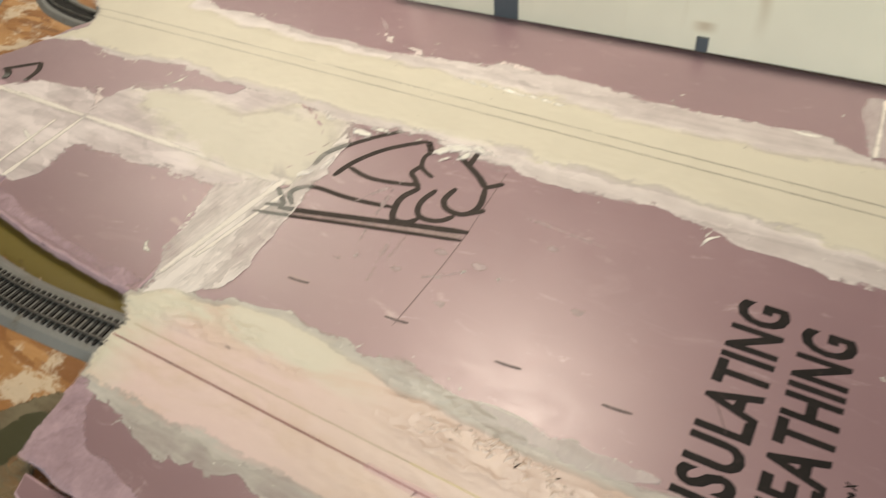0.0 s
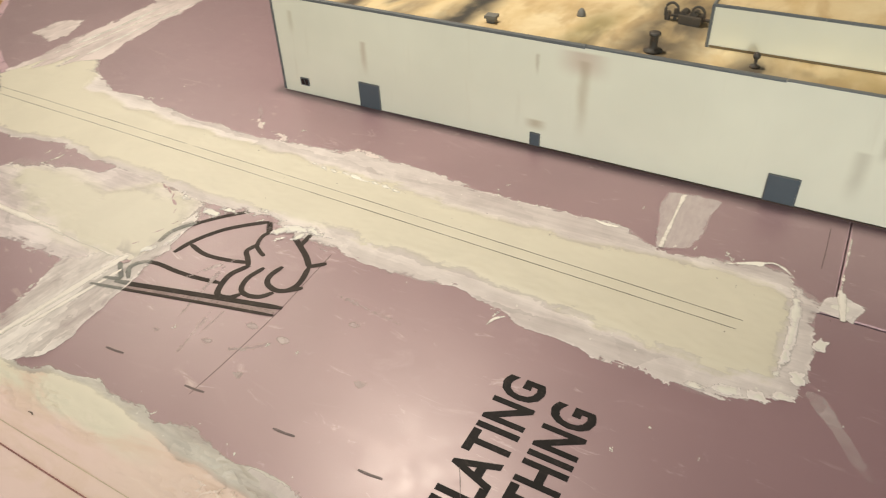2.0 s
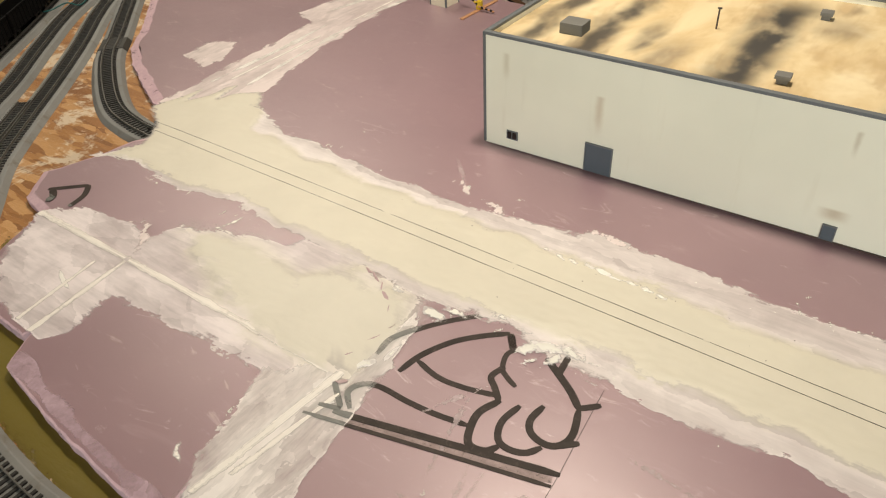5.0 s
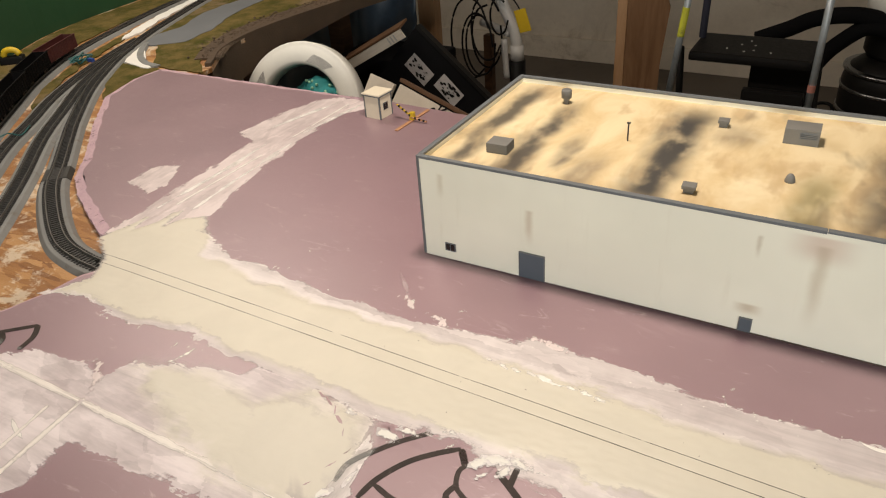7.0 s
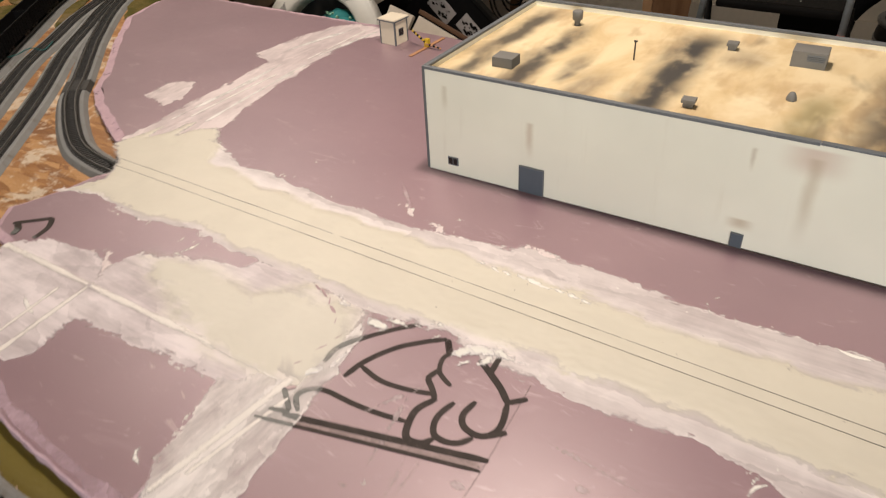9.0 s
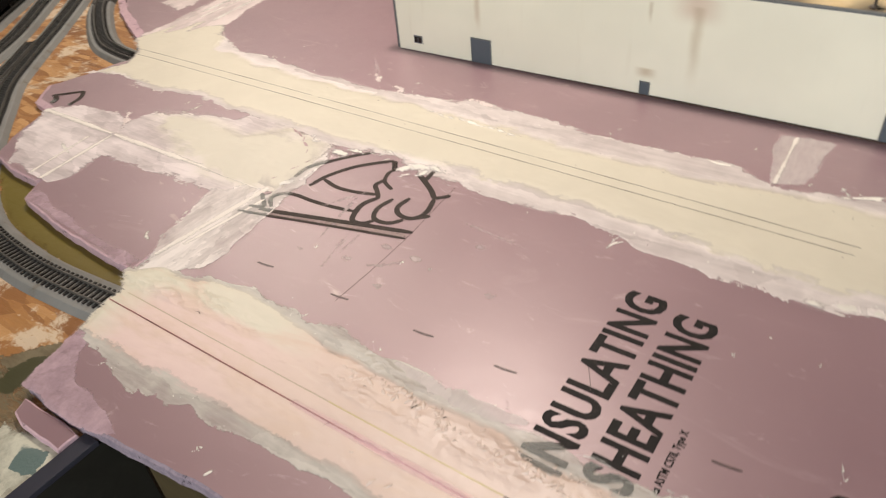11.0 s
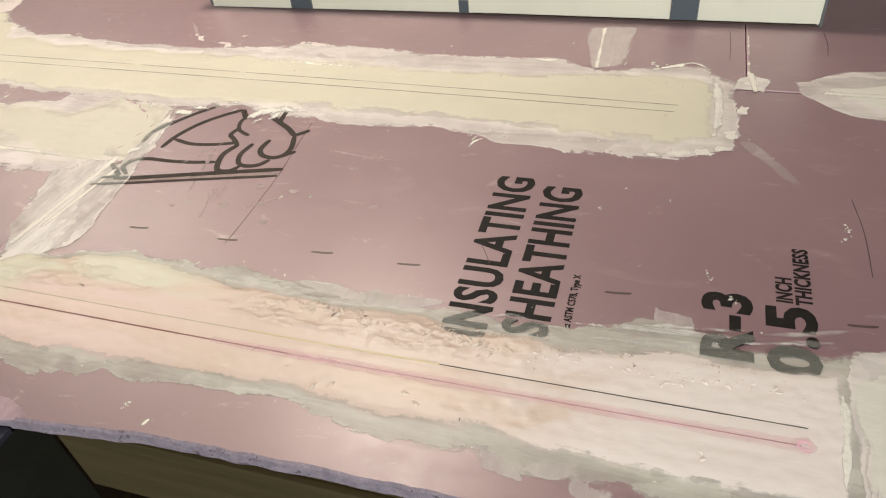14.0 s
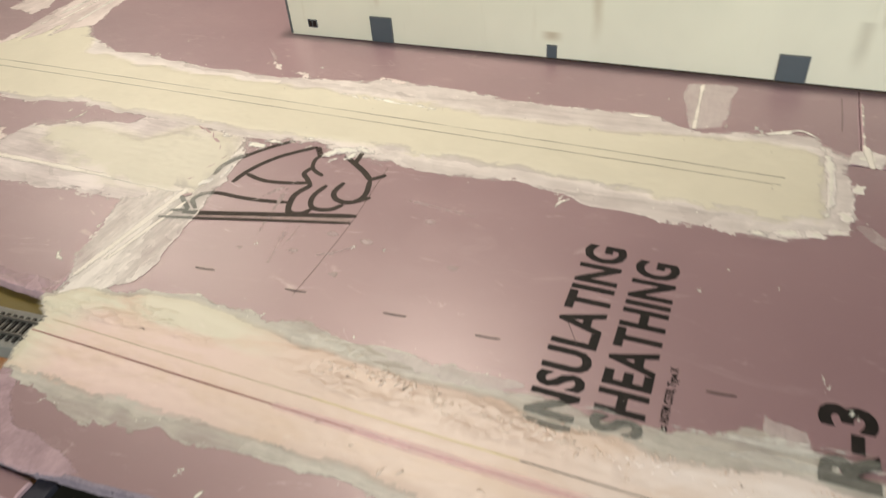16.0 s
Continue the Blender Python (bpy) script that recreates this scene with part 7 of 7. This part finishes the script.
for x0, x1 in ((-0.049, -0.004), (0.345, 0.348)):
    rail = part("rail", rod((x0, 1.50, -0.335), (x1, 1.50, 0.10), 0.0098, 0.0098, 16), M["alu"], ladder, rounded=True)
    part("lower_rail", rod((x0 - 0.06 * (1 if x0 < 0 else -1), 1.48, FLOOR), (x0, 1.50, -0.336), 0.0098, 0.0098, 16), M["alu"], ladder, rounded=True)
    part("back_leg", rod((x0, 1.62, -0.20), (x0 * 1.1, 1.85, FLOOR), 0.011, 0.011, 12), M["black"], ladder, rounded=True)
part("back_panel", box(0.165, 0.330, 1.60, 1.62, -0.62, -0.206, 0.004), M["black"], ladder)
part("upper_leg", rod((0.004, 1.66, -0.174), (0.012, 1.63, 0.10), 0.011, None, 12), M["navy"], ladder)
part("platform", box(-0.004, 0.332, 1.515, 1.73, -0.205, -0.178, 0.010), M["black"], ladder)
part("crossbar", box(0.165, 0.330, 1.485, 1.515, -0.30, -0.265, 0.004), M["black"], ladder)
part("warning_label", rod((-0.0278, 1.4975, -0.13), (-0.0192, 1.4975, -0.045), 0.0105, 0.0105, 12), M["spring_yellow"], ladder)
part("red_label", rod((0.3454, 1.4975, -0.255), (0.3455, 1.4975, -0.235), 0.0105, 0.0105, 12), M["red_label"], ladder)
bm = bmesh.new()
for k in range(7):
    bmesh.ops.create_icosphere(bm, subdivisions=1, radius=0.0035, matrix=Matrix.Translation((random.uniform(0.08, 0.22), random.uniform(1.56, 1.70), -0.1775)) @ Matrix.Diagonal((1, 1, 0.3, 1)))
tagged(part("paint_drips", bm, M["white_card"], ladder), kind="stuff")

vac = thing("shop_vacuum", "black canister vacuum with chrome bands and a white lid", "vacuum cleaner", at=pose(0.56, 2.12, FLOOR))
part("canister", lathe([(0.15, 0.05), (0.16, 0.06), (0.16, 0.62), (0.15, 0.66), (0.10, 0.70)], 40), M["black"], vac, rounded=True)
for z in (0.52, 0.60, 0.66):
    part("band", lathe([(0.158, z - 0.006), (0.1635, z - 0.004), (0.1635, z + 0.004), (0.158, z + 0.006)], 40), M["chrome"], vac, rounded=True)
part("lid", lathe([(0.12, 0.85), (0.135, 0.86), (0.135, 0.90), (0.11, 0.94), (0.03, 0.95)], 40), M["white_card"], vac, rounded=True)
part("motor", lathe([(0.10, 0.70), (0.115, 0.72), (0.115, 0.85)], 40), M["black"], vac, rounded=True)
part("hose", tube([(-0.44, -0.12, 0.752), (-0.348, -0.12, 0.794), (-0.263, -0.12, 0.837), (-0.15, -0.12, 0.853), (-0.06, -0.10, 0.83), (0.0, -0.08, 0.80)], 0.027, 12, 0.012), M["black_matt"], vac, rounded=True)
part("hose", tube([(-0.248, -0.12, 0.640), (-0.238, -0.12, 0.690), (-0.197, -0.12, 0.750), (-0.118, -0.12, 0.816), (-0.04, -0.11, 0.80), (0.02, -0.10, 0.74)], 0.026, 12, 0.012), M["black_matt"], vac, rounded=True)
part("cable", tube([(-0.245, -0.16, 0.50), (-0.215, -0.16, 0.56), (-0.165, -0.16, 0.56), (-0.158, -0.16, 0.48)], 0.006, 8, 0.012), M["black"], vac, rounded=True)
for z in (0.03,):
    for k in range(4):
        a = radians(45 + 90 * k)
        part("caster", rod((0.12 * math.cos(a), 0.12 * math.sin(a), 0.0), (0.12 * math.cos(a), 0.12 * math.sin(a), 0.055), 0.02, None, 12), M["black"], vac)

pipe = thing("pvc_pipe", "white plastic waste pipe along the basement wall", "pipe")
part("riser", tube([(-0.88, 2.0, 0.10), (-0.872, 2.0, -0.12), (-0.852, 2.0, -0.20), (-0.812, 2.0, -0.28), (-0.79, 2.0, -0.35), (-0.786, 2.0, -0.43)], 0.024, 16, 0.02), M["pvc"], pipe, rounded=True)
part("branch", tube([(-0.82, 2.0, -0.325), (-0.89, 2.03, -0.315), (-0.975, 2.06, -0.305)], 0.016, 16, 0.02), M["pvc"], pipe, rounded=True)
part("coupling", rod((-0.788, 2.0, -0.37), (-0.786, 2.0, -0.43), 0.028, None, 20), M["pvc"], pipe, rounded=True)
part("trap", rod((-0.786, 2.0, -0.431), (-0.78, 2.0, FLOOR), 0.034, None, 20), M["black"], pipe, rounded=True)
tagv = thing("yellow_tag", "bright yellow hanging tag by the pipe", "tag")
part("card", box(-0.026, 0.026, -0.002, 0.002, -0.045, 0.045, 0.002, m=pose(-0.752, 1.98, -0.263, 0, -18, 0)), M["yellow"], tagv)
part("string", tube([(-0.765, 1.98, -0.220), (-0.785, 1.98, -0.19), (-0.82, 1.985, -0.17)], 0.003, 6), M["black"], tagv)
part("small_pipe", tube([(-0.83, 1.97, -0.34), (-0.828, 1.97, -0.40), (-0.82, 1.97, -0.50)], 0.013, 12, 0.02), M["pvc"], pipe, rounded=True)
cables = thing("cable_loops", "loose loops of black cable hanging by the pipe", "cables")
for k in range(6):
    r, cx, cz = random.uniform(0.05, 0.13), random.uniform(-0.97, -0.84), random.uniform(-0.38, -0.22)
    pts = [(cx + r * math.cos(a) * 0.7, 1.95 + 0.02 * k - 0.06, cz + r * 1.3 * math.sin(a)) for a in np.linspace(0.3 * k, 0.3 * k + 5.2, 9)]
    part("cable", tube(pts, 0.0042, 8, 0.015), M["black"], cables, rounded=True)
